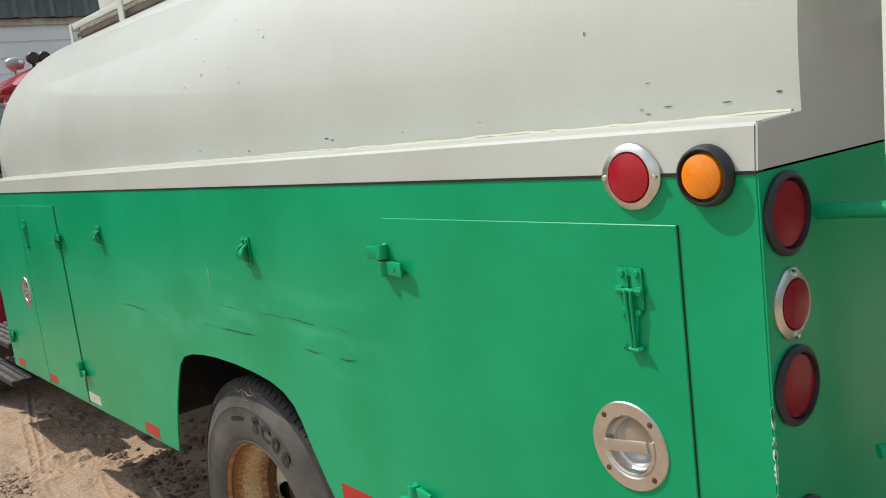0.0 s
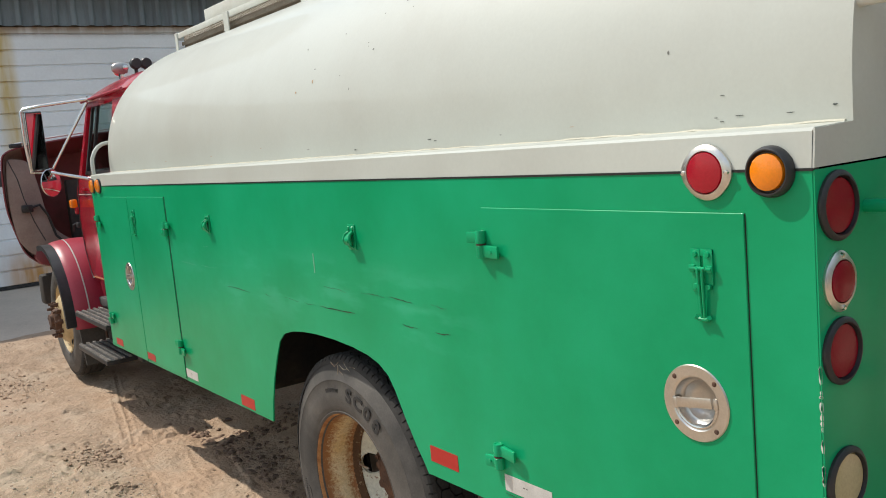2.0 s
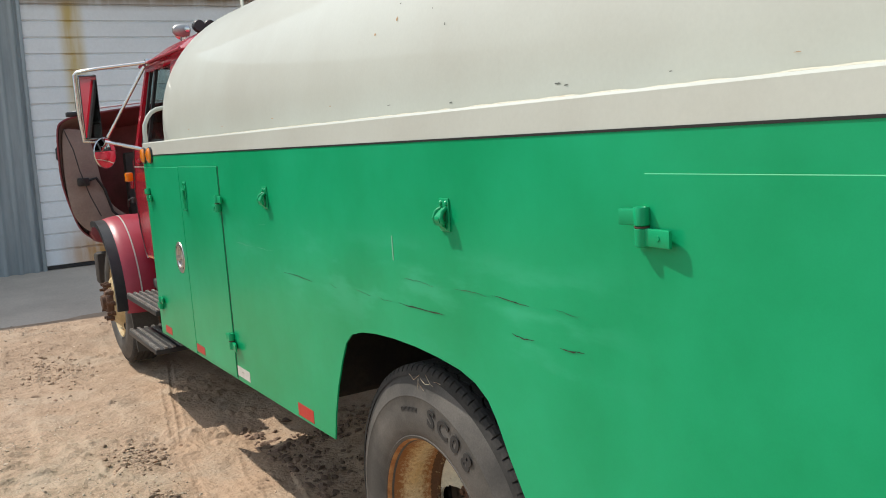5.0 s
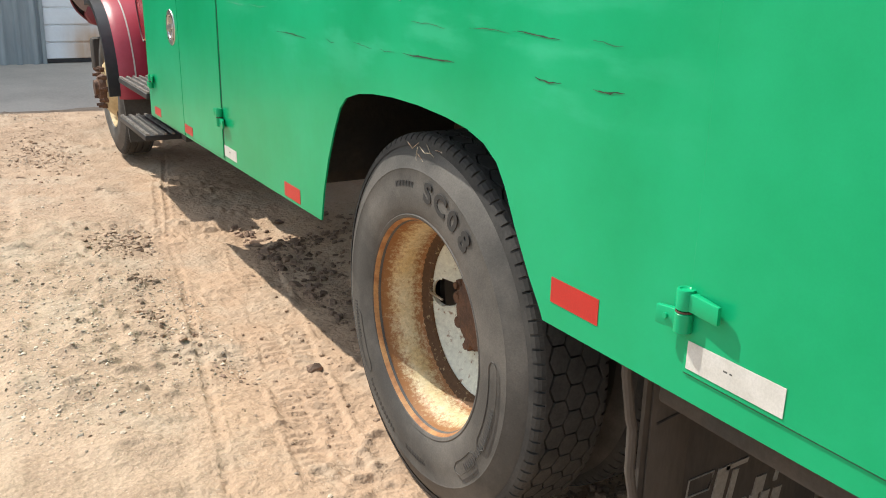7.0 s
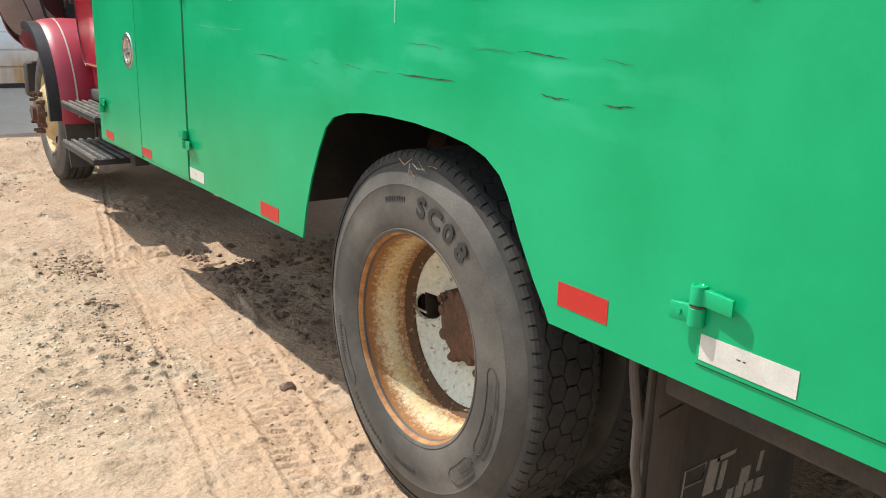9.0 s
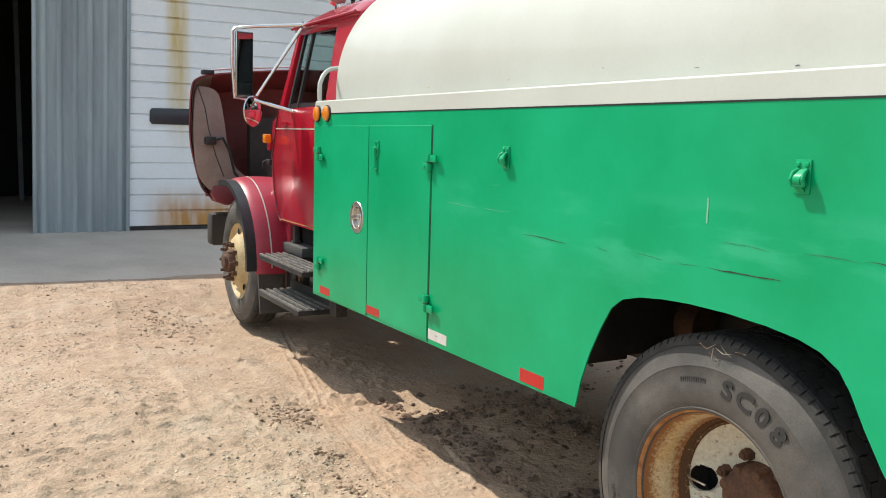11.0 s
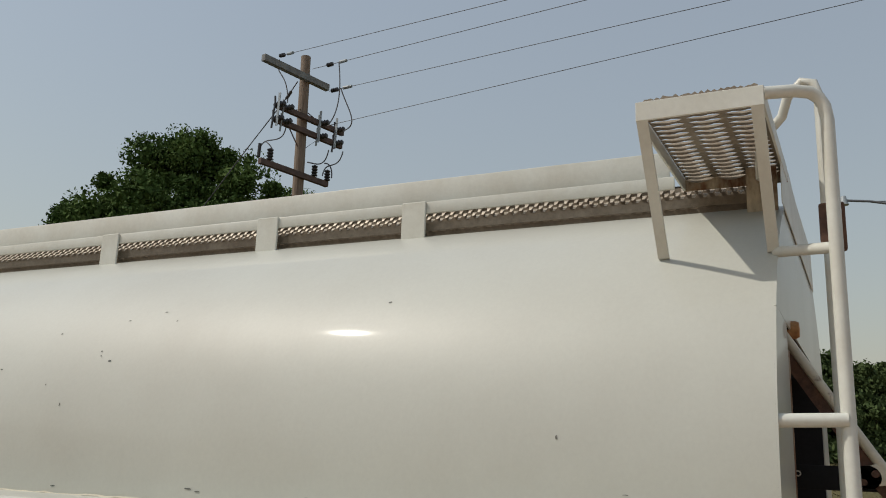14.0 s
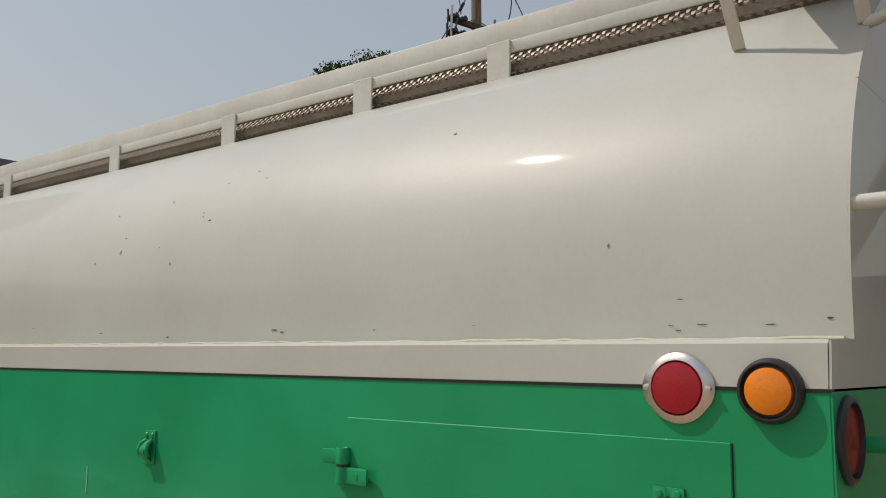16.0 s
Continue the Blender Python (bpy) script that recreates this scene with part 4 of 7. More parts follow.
def cup_handle(y, z, parent):
    """Round stainless flush pull: flanged dish sunk in the door with a bar across it."""
    cut_round(parent, y, z, 0.060)
    cut_round(body, y, z, 0.060)
    R = 0.086
    bm = lathe(B(), [(-0.0045, R), (-0.0075, R - 0.002), (-0.0075, 0.062), (-0.004, 0.057), (0.010, 0.055), (0.016, 0.050), (0.018, 0.046), (0.030, 0.040), (0.038, 0.030), (0.042, 0.016), (0.043, 0.0)], (0, y, z), "x", 56)
    f = part("cup_handle", bm, STEEL, parent, "round stainless flush pull handle with a sunk bowl")
    turn = Matrix.Translation((0, y, z)) @ Matrix.Rotation(radians(-8), 4, "X") @ Matrix.Translation((0, -y, -z))
    bm = box(B(), -0.0125, -0.0085, y - 0.047, y + 0.047, z - 0.009, z + 0.014, 0.002, m=turn)
    part("grip", bm, STEEL, f)
    bm = tube(B(), [turn @ p for p in arc((-0.004, y, z + 0.001), 0.0545, 182, 358, 28, (0, 1, 0), (0, 0, 1))], 0.0042, 8)
    part("bail", bm, CHROME, f, "bright steel swing bail round the lower half of the bowl")
    for s in (-1, 1):
        part("grip_lug", box(B(), -0.010, 0.012, y + s * 0.054 - 0.006, y + s * 0.054 + 0.006, z - 0.013, z + 0.013, 0.003, m=turn), STEEL, f)
    for k in range(4):
        a = radians(45 + 90 * k)
        part("rivet", lathe(B(), [(-0.0105, 0), (-0.0095, 0.0045), (-0.0075, 0.006)], (0, y + 0.074 * math.cos(a), z + 0.074 * math.sin(a)), "x", 12), HUB, f, "rusty rivet")


cup_handle(0.287, 1.222, rear_door)
cup_handle(4.516, 1.165, front_door)


# lamps and reflectors on the body
XAX = ((-1, 0, 0), (0, 1, 0), (0, 0, 1))
YAX = ((0, -1, 0), (1, 0, 0), (0, 0, 1))


def ringed_reflector(c, axes, r, material, horizontal=True):
    bm = lathe(B(), [(0.0, r), (0.005, r), (0.009, r - 0.004), (0.011, r * 0.78), (0.006, r * 0.74), (0.006, 0)], c, axes, 48)
    u = Vector(axes[1] if horizontal else axes[2])      # the ring is drawn out to two ears for its screws
    for v in bm.verts:
        d = (v.co - Vector(c)).dot(u)
        if abs(d) > r * 0.8:
            v.co += u * (0.005 * (abs(d) / r - 0.8) / 0.2) * (1 if d > 0 else -1)
    ring = part("reflector", bm, STEEL, truck, "round reflector in a stainless ring")
    part("lens", lathe(B(), [(0.007, r * 0.74), (0.012, r * 0.72), (0.0145, r * 0.5), (0.0155, 0)], c, axes, 40), material, ring)
    for s in (-1, 1):
        cc = Vector(c) + u * (s * r * 0.93)
        part("screw", lathe(B(), [(0.008, 0.0055), (0.0125, 0.005), (0.0135, 0)], cc, axes, 12), CHROME, ring)


def grommet_lamp(c, axes, r, material, depth=0.02, sunk=False):
    bm = lathe(B(), [(0.0, r), (0.006, r), (depth * 0.8, r * 0.95), (depth, r * 0.88), (depth, r * 0.84), ((0.1 if sunk else 0.55) * depth, r * (0.815 if sunk else 0.775)), ((0.05 if sunk else 0.5) * depth, 0)], c, axes, 48)
    ring = part("marker_lamp", bm, BLACKPLASTIC, truck, "round lamp in a black rubber grommet")
    part("lens", lathe(B(), [(depth * 0.1, r * 0.81), (depth * 0.45, r * 0.77), (depth * 0.6, r * 0.4), (depth * 0.65, 0)] if sunk else [(depth * 0.5, r * 0.73), (depth * 0.95, r * 0.70), (depth * 1.15, r * 0.5), (depth * 1.2, 0)], c, axes, 40), material, ring)
    return ring


ringed_reflector((0, 0.231, 1.720), XAX, 0.057, REDLENS)
grommet_lamp((0, 0.083, 1.719), XAX, 0.050, AMBER, 0.020)
grommet_lamp((0.073, -0.004, 1.647), YAX, 0.067, DULLREDLENS, 0.011, True)
ringed_reflector((0.068, -0.004, 1.503), YAX, 0.054, DULLREDLENS, False)
grommet_lamp((0.071, -0.004, 1.367), YAX, 0.066, DULLREDLENS, 0.011, True)
grommet_lamp((0.073, -0.004, 1.105), YAX, 0.069, CLEARLENS, 0.011, True)
for y in (4.957, 5.107):
    bm = lathe(B(), [(0.0, 0.043), (0.016, 0.042), (0.022, 0.034), (0.025, 0)], (0, y, 1.722), XAX, 32)
    lamp = part("marker_lamp", bm, AMBER, truck, "small round amber marker lamp")
    part("rim", lathe(B(), [(0.0, 0.048), (0.008, 0.048), (0.010, 0.044)], (0, y, 1.722), XAX, 32), BLACKPLASTIC, lamp)

# reflective tape
for y0, y1, z0, z1, m, on in ((1.209, 1.357, 0.812, 0.865, REDTAPE, 0.0), (0.779, 0.976, 0.825, 0.874, WHITETAPE, 0.0042), (2.785, 2.941, 0.676, 0.727, REDTAPE, 0.0),
                              (3.518, 3.690, 0.680, 0.727, WHITETAPE, 0.0), (4.215, 4.367, 0.674, 0.716, REDTAPE, 0.0042), (4.89, 5.04, 0.668, 0.712, REDTAPE, 0.0042)):
    tape = part("reflective_tape", box(B(), -0.0012 - on, -0.0002 - on, y0, y1, z0, z1), m, truck, "red reflective tape strip" if m is REDTAPE else "white reflective tape strip", smooth=0)
    if m is WHITETAPE:                # a tiny maker's print, too small to read
        for k, w in enumerate((0.008, 0.005)):
            y = y0 + (y1 - y0) * 0.60 - 0.013 * k
            part("print_mark", box(B(), -0.0016 - on, -0.0011 - on, y - w, y, (z0 + z1) / 2 + 0.002, (z0 + z1) / 2 + 0.0045), SPLASH, tape, smooth=0)

# ---- chassis under the body ----
# unseen boxes behind the doors, added to deepen the shade under the truck
for y0, y1 in ((2.98, 5.15), (0.06, 1.10)):
    part("cabinet_body", box(B(), 0.062, 0.58, y0, y1, 0.69, 1.45, 0.01), DARK, truck, "dark unseen cabinet box behind the doors, darkens the ground below")
for x in (0.82, 1.55):
    part("frame_rail", box(B(), x, x + 0.08, -0.05, 8.0, 0.62, 0.88, 0.01), DARK, truck, "dark steel chassis rail")
bm = B()
box(bm, 0.06, 2.38, 0.02, FRONT - 0.03, 1.16, 1.20)
part("body_floor", bm, DARK, truck)
bm = B()
tube(bm, [(0.38, 2.015, 0.498), (2.1, 2.015, 0.498)], 0.075, 16)
lathe(bm, [(-0.22, 0.06), (-0.16, 0.15), (0, 0.21), (0.16, 0.15), (0.22, 0.06)], (1.22, 2.015, 0.498), "x", 24)
part("rear_axle", bm, DARK, truck)
for x in (0.74, 1.62):
    spring = new("leaf_spring")
    spring.parent = truck
    for k in range(6):
        part("leaf", box(B(), x, x + 0.08, 1.35 + 0.06 * k, 2.73 - 0.06 * k, 0.58 + 0.018 * k, 0.594 + 0.018 * k), HUB, spring)
bm = B()
tube(bm, [(0.66, 2.60, 0.90), (0.66, 3.10, 0.90)], 0.11, 20)
part("air_tank", bm, HUB, truck, "rusty brown air reservoir")
bm = B()
box(bm, 0.10, 0.68, 1.165, 1.175, 0.16, 0.80)
flap = part("mud_flap", bm, FLAP, truck, "dark rubber mud flap with faded print")
part("faded_outline", tube(B(), [(0.238, 1.163, 0.352), (0.244, 1.163, 0.431), (0.316, 1.163, 0.435), (0.306, 1.163, 0.392), (0.242, 1.163, 0.390)], 0.0022, 6), FLAPPRINT, flap, "pale slanted outline of a worn mark")
for x, z, w, h in ((0.316, 0.346, 0.034, 0.088), (0.366, 0.346, 0.016, 0.072), (0.450, 0.333, 0.032, 0.044), (0.516, 0.350, 0.011, 0.052), (0.405, 0.298, 0.020, 0.036),
                   (0.438, 0.297, 0.026, 0.036), (0.476, 0.296, 0.026, 0.036), (0.516, 0.295, 0.026, 0.035)):
    part("print_bar", prism(B(), [(x, z), (x + w, z + 0.001), (x + w + 0.17 * h, z + h + 0.001), (x + 0.17 * h, z + h)], 1.1615, 1.1655, "y"), FLAPPRINT, flap)
part("print_bar", prism(B(), [(0.352, 0.424), (0.418, 0.428), (0.422, 0.440), (0.354, 0.436)], 1.1615, 1.1655, "y"), FLAPPRINT, flap)
bm = B()
box(bm, 0.113, 0.222, 1.158, 1.164, 0.20, 0.79, 0.002)
part("flap_patch", bm, FLAPPATCH, flap, "greyer dusty patch along the flap's edge")
part("patch_crease", tube(B(), [(0.128, 1.157, 0.598), (0.198, 1.157, 0.610)], 0.003, 6), DARK, flap)
bm = B()
tube(bm, [(0.040, 1.165, 0.82), (0.044, 1.165, 0.72), (0.064, 1.165, 0.62), (0.071, 1.165, 0.60), (0.074, 1.165, 0.5), (0.089, 1.165, 0.44), (0.093, 1.165, 0.25)], 0.0105, 10)
part("hanging_hose", bm, FLAPPATCH, truck, "dusty black hose hanging beside the flap")
# dark panels added to stop light leaking in and blacken the wheel arch
bm = B()
box(bm, 0.70, 0.712, 1.25, 2.85, 0.80, 1.155)
box(bm, 0.02, 0.70, 2.70, 2.712, 0.80, 1.155)
part("wheel_house", bm, DARK, truck, "dark panels added to keep the wheel arch dark")


# ---- wheels ----
def text_mesh(body, size, extrude):
    cu = bpy.data.curves.new("letters", "FONT")
    cu.body, cu.size, cu.extrude, cu.resolution_u, cu.offset = body, size, extrude, 4, size * 0.034
    cu.align_x, cu.align_y = "CENTER", "CENTER"
    ob = bpy.data.objects.new("letters", cu)
    me = bpy.data.meshes.new_from_object(ob)
    bpy.data.objects.remove(ob)
    return me


def tyre_parts(wheel, c, x0, width, R, rim, ribbed=False):
    """Carcass, notched shoulder ribs and hexagonal tread blocks of a truck tyre whose outer side lies at x0 and faces -x."""
    prof = [(0.035, rim), (0.012, rim + 0.012), (0.002, rim + 0.045), (0.0, rim + 0.10), (0.007, R - 0.098), (0.017, R - 0.060), (0.029, R - 0.036), (0.046, R - 0.016),
            (width - 0.046, R - 0.016), (width - 0.029, R - 0.036), (width - 0.007, R - 0.098), (width, rim + 0.10), (width - 0.012, rim + 0.012), (width - 0.035, rim)]
    full = []
    for k, p in enumerate(prof):
        full.append(p)
        if k == 1:
            full += [(0.0085, rim + 0.020), (0.0105, rim + 0.023)]
        if k == 4:
            full += [(0.0055, R - 0.094), (0.0085, R - 0.088)]
    bm = lathe(B(), full, (x0, *c), "x", 96)
    tyre = part("tyre", bm, RUBBER, wheel, "worn dusty black truck tyre")
    bm = B()
    nh = 50
    half = width / 2
    # solid shoulder ribs with small notches on the outer corner and a saw-toothed inner edge between the hexagons
    for edge in (0, 1):
        rings = []
        for k in range(2 * nh):
            for f, cut in ((0.0, 0), (0.80, 0), (0.83, 1), (0.97, 1)):
                a = 2 * math.pi * (k + f - 0.9) / (2 * nh)
                tooth = abs(((k + f - 0.9) / 2) % 1.0 - 0.5) * 2          # 1 beside a gap between hexagons, 0 at a tip
                inner = half - 0.0805 + 0.0135 * (1 - tooth)
                deep = (0.007, 0.010) if k % 2 else (0.004, 0.006)
                pr = [(0.0270, R - 0.034), (0.0310, R - 0.020), (0.0355 + cut * deep[0], R - 0.010 - cut * deep[1] * 0.3), (0.043 + cut * deep[0] * 0.6, R - 0.003 - cut * deep[1]), (0.054, R), (inner, R), (inner, R - 0.014)]
                m = Matrix.Translation((x0, *c)) @ Matrix.Rotation(a, 4, "X")
                rings.append([bm.verts.new(m @ Vector((width - u if edge else u, 0, v))) for u, v in pr])
        for k in range(len(rings)):
            a0, a1 = rings[k], rings[(k + 1) % len(rings)]
            for i in range(6):
                bm.faces.new((a0[i], a0[i + 1], a1[i + 1], a1[i]))
    if ribbed:                        # a steering tyre: three plain ribs with straight grooves
        for k in (-1, 0, 1):
            xm = half + 0.047 * k
            lathe(bm, [(xm - 0.019, R - 0.016), (xm - 0.019, R - 0.003), (xm - 0.016, R), (xm + 0.016, R), (xm + 0.019, R - 0.003), (xm + 0.019, R - 0.016)], (x0, *c), "x", 72)
        bmesh.ops.recalc_face_normals(bm, faces=bm.faces[:])
        part("tread", bm, TREADRUBBER, tyre, "ribbed steering tread", smooth=30, kind="stuff")
        return tyre
    # interlocking hexagonal blocks across the crown
    ha, hb = 0.0307, math.pi * R / nh
    hexa = [(ha, 0), (ha / 2, hb), (-ha / 2, hb), (-ha, 0), (-ha / 2, -hb), (ha / 2, -hb)]
    for k in range(nh):
        for j in (-1, 0, 1):
            m2 = Matrix.Translation((x0, *c)) @ Matrix.Rotation(2 * math.pi * (k + (0.5 if j == 0 else 0)) / nh, 4, "X")
            xm = half + 0.046 * j
            lo = [bm.verts.new(m2 @ Vector((xm + u * 0.93, v * 0.945, R - 0.014))) for u, v in hexa]
            hi = [bm.verts.new(m2 @ Vector((xm + u * 0.90, v * 0.92, R - 0.001))) for u, v in hexa]
            bm.faces.new(hi)
            for i in range(6):
                bm.faces.new((lo[i], lo[(i + 1) % 6], hi[(i + 1) % 6], hi[i]))
    bmesh.ops.recalc_face_normals(bm, faces=bm.faces[:])
    part("tread", bm, TREADRUBBER, tyre, "blocky hexagonal drive tread", smooth=0, kind="stuff")
    return tyre


def sidewall_letters(wheel, c, x, radius, ang, body, size, spread):
    """Letters set round the sidewall, tops outward, seen from -x."""
    n = len(body)
    for k, ch in enumerate(body):
        if ch == " ":
            continue
        a = radians(ang + (k - (n - 1) / 2) * spread)     # clockwise from the top as seen from -x
        me = text_mesh(ch, size, 0.0012)
        u = Vector((0, -math.cos(a), -math.sin(a)))
        v = Vector((0, -math.sin(a), math.cos(a)))
        o = Vector((x, c[0] - radius * math.sin(a), c[1] + radius * math.cos(a)))
        m = Matrix(((u.x, v.x, -1, o.x), (u.y, v.y, 0, o.y), (u.z, v.z, 0, o.z), (0, 0, 0, 1)))
        me.transform(m @ Matrix.Diagonal((1.2, 1.0, 1.0, 1.0)))
        me.materials.clear()
        me.materials.append(LETTER)
        ob = new("letter", me)
        ob.parent = wheel


def rear_wheel(c, x0):
    """Dual rear wheel: deep dished outer rim, disc with hand holes, rusty hub."""
    wheel = new("rear_wheel")
    wheel.parent = truck
    tagged(wheel, "dual rear wheel with rusty cream rim")
    tyre_parts(wheel, c, x0, 0.28, 0.540, 0.298)
    tyre_parts(wheel, c, x0 + 0.335, 0.28, 0.540, 0.298)
    bm = lathe(B(), [(0.030, 0.316), (0.019, 0.3155), (0.015, 0.312), (0.015, 0.308), (0.020, 0.304), (0.030, 0.301)], (x0, *c), "x", 96)
    part("rim_flange", bm, RIMEDGE, wheel, "rust-brown rim flange")
    bm = lathe(B(), [(0.030, 0.301), (0.055, 0.297), (0.078, 0.289), (0.092, 0.281), (0.120, 0.277), (0.145, 0.276), (0.158, 0.273), (0.168, 0.266), (0.176, 0.264)], (x0, *c), "x", 96)
    part("rim_barrel", bm, RIM, wheel, "rust-stained cream rim barrel")

    def dish(r):
        """Depth of the dished disc behind the tyre face at a radius."""
        return float(np.interp(r, (0.09, 0.15, 0.165, 0.19, 0.225, 0.250, 0.263), (0.243, 0.243, 0.234, 0.228, 0.206, 0.186, 0.178)))
    bm = B()
    hub_r, out_r, seg, rings = 0.09, 0.263, 180, 22
    grid = []
    for i in range(rings + 1):
        r = hub_r + (out_r - hub_r) * i / rings
        grid.append([bm.verts.new((x0 + dish(r), c[0] + r * math.cos(2 * math.pi * k / seg), c[1] + r * math.sin(2 * math.pi * k / seg))) for k in range(seg)])
    for i in range(rings):
        r = hub_r + (out_r - hub_r) * (i + 0.5) / rings
        for k in range(seg):
            a = 2 * math.pi * (k + 0.5) / seg
            if not any(math.hypot(r * math.cos(a) - 0.207 * math.cos(h), r * math.sin(a) - 0.207 * math.sin(h)) < 0.046 for h in HOLES):
                bm.faces.new((grid[i][k], grid[i][(k + 1) % seg], grid[i + 1][(k + 1) % seg], grid[i + 1][k]))
    part("disc", bm, RIMDISC, wheel, "pale cream dished wheel disc with hand holes", smooth=50)
    for h in HOLES:
        # collar of the hand hole, tilted with the dish
        out = Vector((0, math.cos(h), math.sin(h)))
        ax = (Vector((1, 0, 0)) + out * 0.62).normalized()
        side = ax.cross(out).normalized()
        cc = Vector((x0 + dish(0.207) - 0.002, c[0], c[1])) + out * 0.207
        part("hole_rim", lathe(B(), [(0.003, 0.0540), (-0.002, 0.0525), (-0.003, 0.0480), (0.012, 0.0455)], cc, (tuple(ax), tuple(side), tuple(side.cross(ax))), 40), RIMDISC, wheel)
    part("bead_groove", lathe(B(), [(0.160, 0.2720), (0.168, 0.2655), (0.1765, 0.2605), (0.1800, 0.256), (0.1765, 0.2515), (0.1790, 0.2475), (0.1880, 0.2440)], (x0, *c), "x", 72), GROOVE, wheel, "rust-filled groove around the disc")
    # near-black sheet that paints the dark seen through the hand holes
    part("disc_backing", lathe(B(), [(0.30, 0.27), (0.30, 0)], (x0, *c), "x", 48), SHADEBLACK, wheel)
    bm = lathe(B(), [(0.245, 0.122), (0.232, 0.116), (0.205, 0.110), (0.192, 0.104), (0.186, 0.094), (0.183, 0.06), (0.179, 0.045), (0.178, 0)], (x0, *c), "x", 40)
    hub = part("hub", bm, HUB, wheel, "dark rusty hub")
    for deg in (70, 20, 128, 186, 245, 300):
        a = radians(deg)
        cc = (x0, c[0] + 0.143 * math.cos(a), c[1] + 0.143 * math.sin(a))
        part("wheel_nut", lathe(B(), [(0.246, 0.023), (0.236, 0.023), (0.234, 0.019), (0.214, 0.018), (0.211, 0.012), (0.203, 0.011), (0.202, 0)], cc, "x", 7), HUB, hub)
    for k in range(8):
        a = 2 * math.pi * (k + 0.35) / 8
        cc = (x0, c[0] + 0.099 * math.cos(a), c[1] + 0.099 * math.sin(a))
        part("hub_bolt", lathe(B(), [(0.238, 0.023), (0.194, 0.021), (0.184, 0.016), (0.181, 0)], cc, "x", 8), HUB, hub)
    for k in range(5):
        a = radians(150 + 18 * k)
        cc = (x0, c[0] + 0.052 * math.cos(a), c[1] + 0.052 * math.sin(a))
        # near-black dots paint the depth of the bolt holes
        part("bolt_hole", lathe(B(), [(0.1825, 0.0045), (0.1815, 0.004), (0.1812, 0)], cc, "x", 8), SHADEBLACK, hub)
    bm = B()
    tube(bm, [(x0 + 0.185, c[0] + 0.250, c[1] + 0.004), (x0 + 0.172, c[0] + 0.228, c[1] + 0.002), (x0 + 0.178, c[0] + 0.165, c[1] - 0.002)], 0.004, 8)
    part("valve_stem", bm, STEEL, wheel)
    sidewall_letters(wheel, c, x0 - 0.0005, 0.400, 22.8, "SC08", 0.074, 9.7)
    # smaller moulded markings as plain bars
    bm = B()
    for a0, a1, r in ((-18, -4, 0.405), (100, 116, 0.40), (118, 136, 0.40), (172, 188, 0.40), (200, 226, 0.41), (246, 262, 0.41)):
        for k in range(12):
            a = radians(a0 + (a1 - a0) * k / 11)
            o = Vector((x0, c[0] - r * math.sin(a), c[1] + r * math.cos(a)))
            m = Matrix.Translation(o) @ Matrix.Rotation(a, 4, "X")
            box(bm, -0.0007, 0.001, -0.0022, 0.0022, -0.008, 0.008, m=m)
    part("moulded_bars", bm, BARS, wheel, smooth=0, kind="stuff")
    for rr, sunk in ((0.452, 0.011), (0.466, 0.014), (0.480, 0.018)):
        part("sidewall_rib", lathe(B(), [(0.004, rr - 0.0022), (-0.001, rr), (0.004, rr + 0.0022)], (x0 + sunk, *c), "x", 96), RUBBER, wheel)
    for a0, a1 in ((84, 118), (128, 142), (232, 256)):
        loop = [(a0 + (a1 - a0) * k / 14, 0.414) for k in range(15)] + [(a1 + 2.5, 0.402), (a1 + 2.5, 0.39)] + [(a1 - (a1 - a0) * k / 14, 0.378) for k in range(15)] + [(a0 - 2.5, 0.39), (a0 - 2.5, 0.402), (a0, 0.414)]
        part("moulded_panel", tube(B(), [(x0 - 0.0005, c[0] - r * math.sin(radians(a)), c[1] + r * math.cos(radians(a))) for a, r in loop], 0.0010, 6), RUBBER, wheel)
    # a wisp of dry straw caught on the tread
    bm = B()
    r = random.Random(3)
    for k in range(6):
        y, z, x = c[0] + r.uniform(-0.10, 0.06), c[1] + 0.50, x0 + r.uniform(0.002, 0.03)
        a = r.uniform(0, 6.28)
        tube(bm, [(x, y, z + r.uniform(-0.02, 0.03)), (x - 0.004, y + 0.03 * math.cos(a), z + 0.02 * math.sin(a)), (x - 0.002, y + 0.06 * math.cos(a), z + 0.03 * math.sin(a + 0.4))], 0.0008, 5)
    part("straw_wisp", bm, RUSTWHITE, wheel, "wisp of dry straw on the tyre")


HOLES = [radians(a) for a in (0, 180)]
rear_wheel((2.015, 0.498), 0.042)


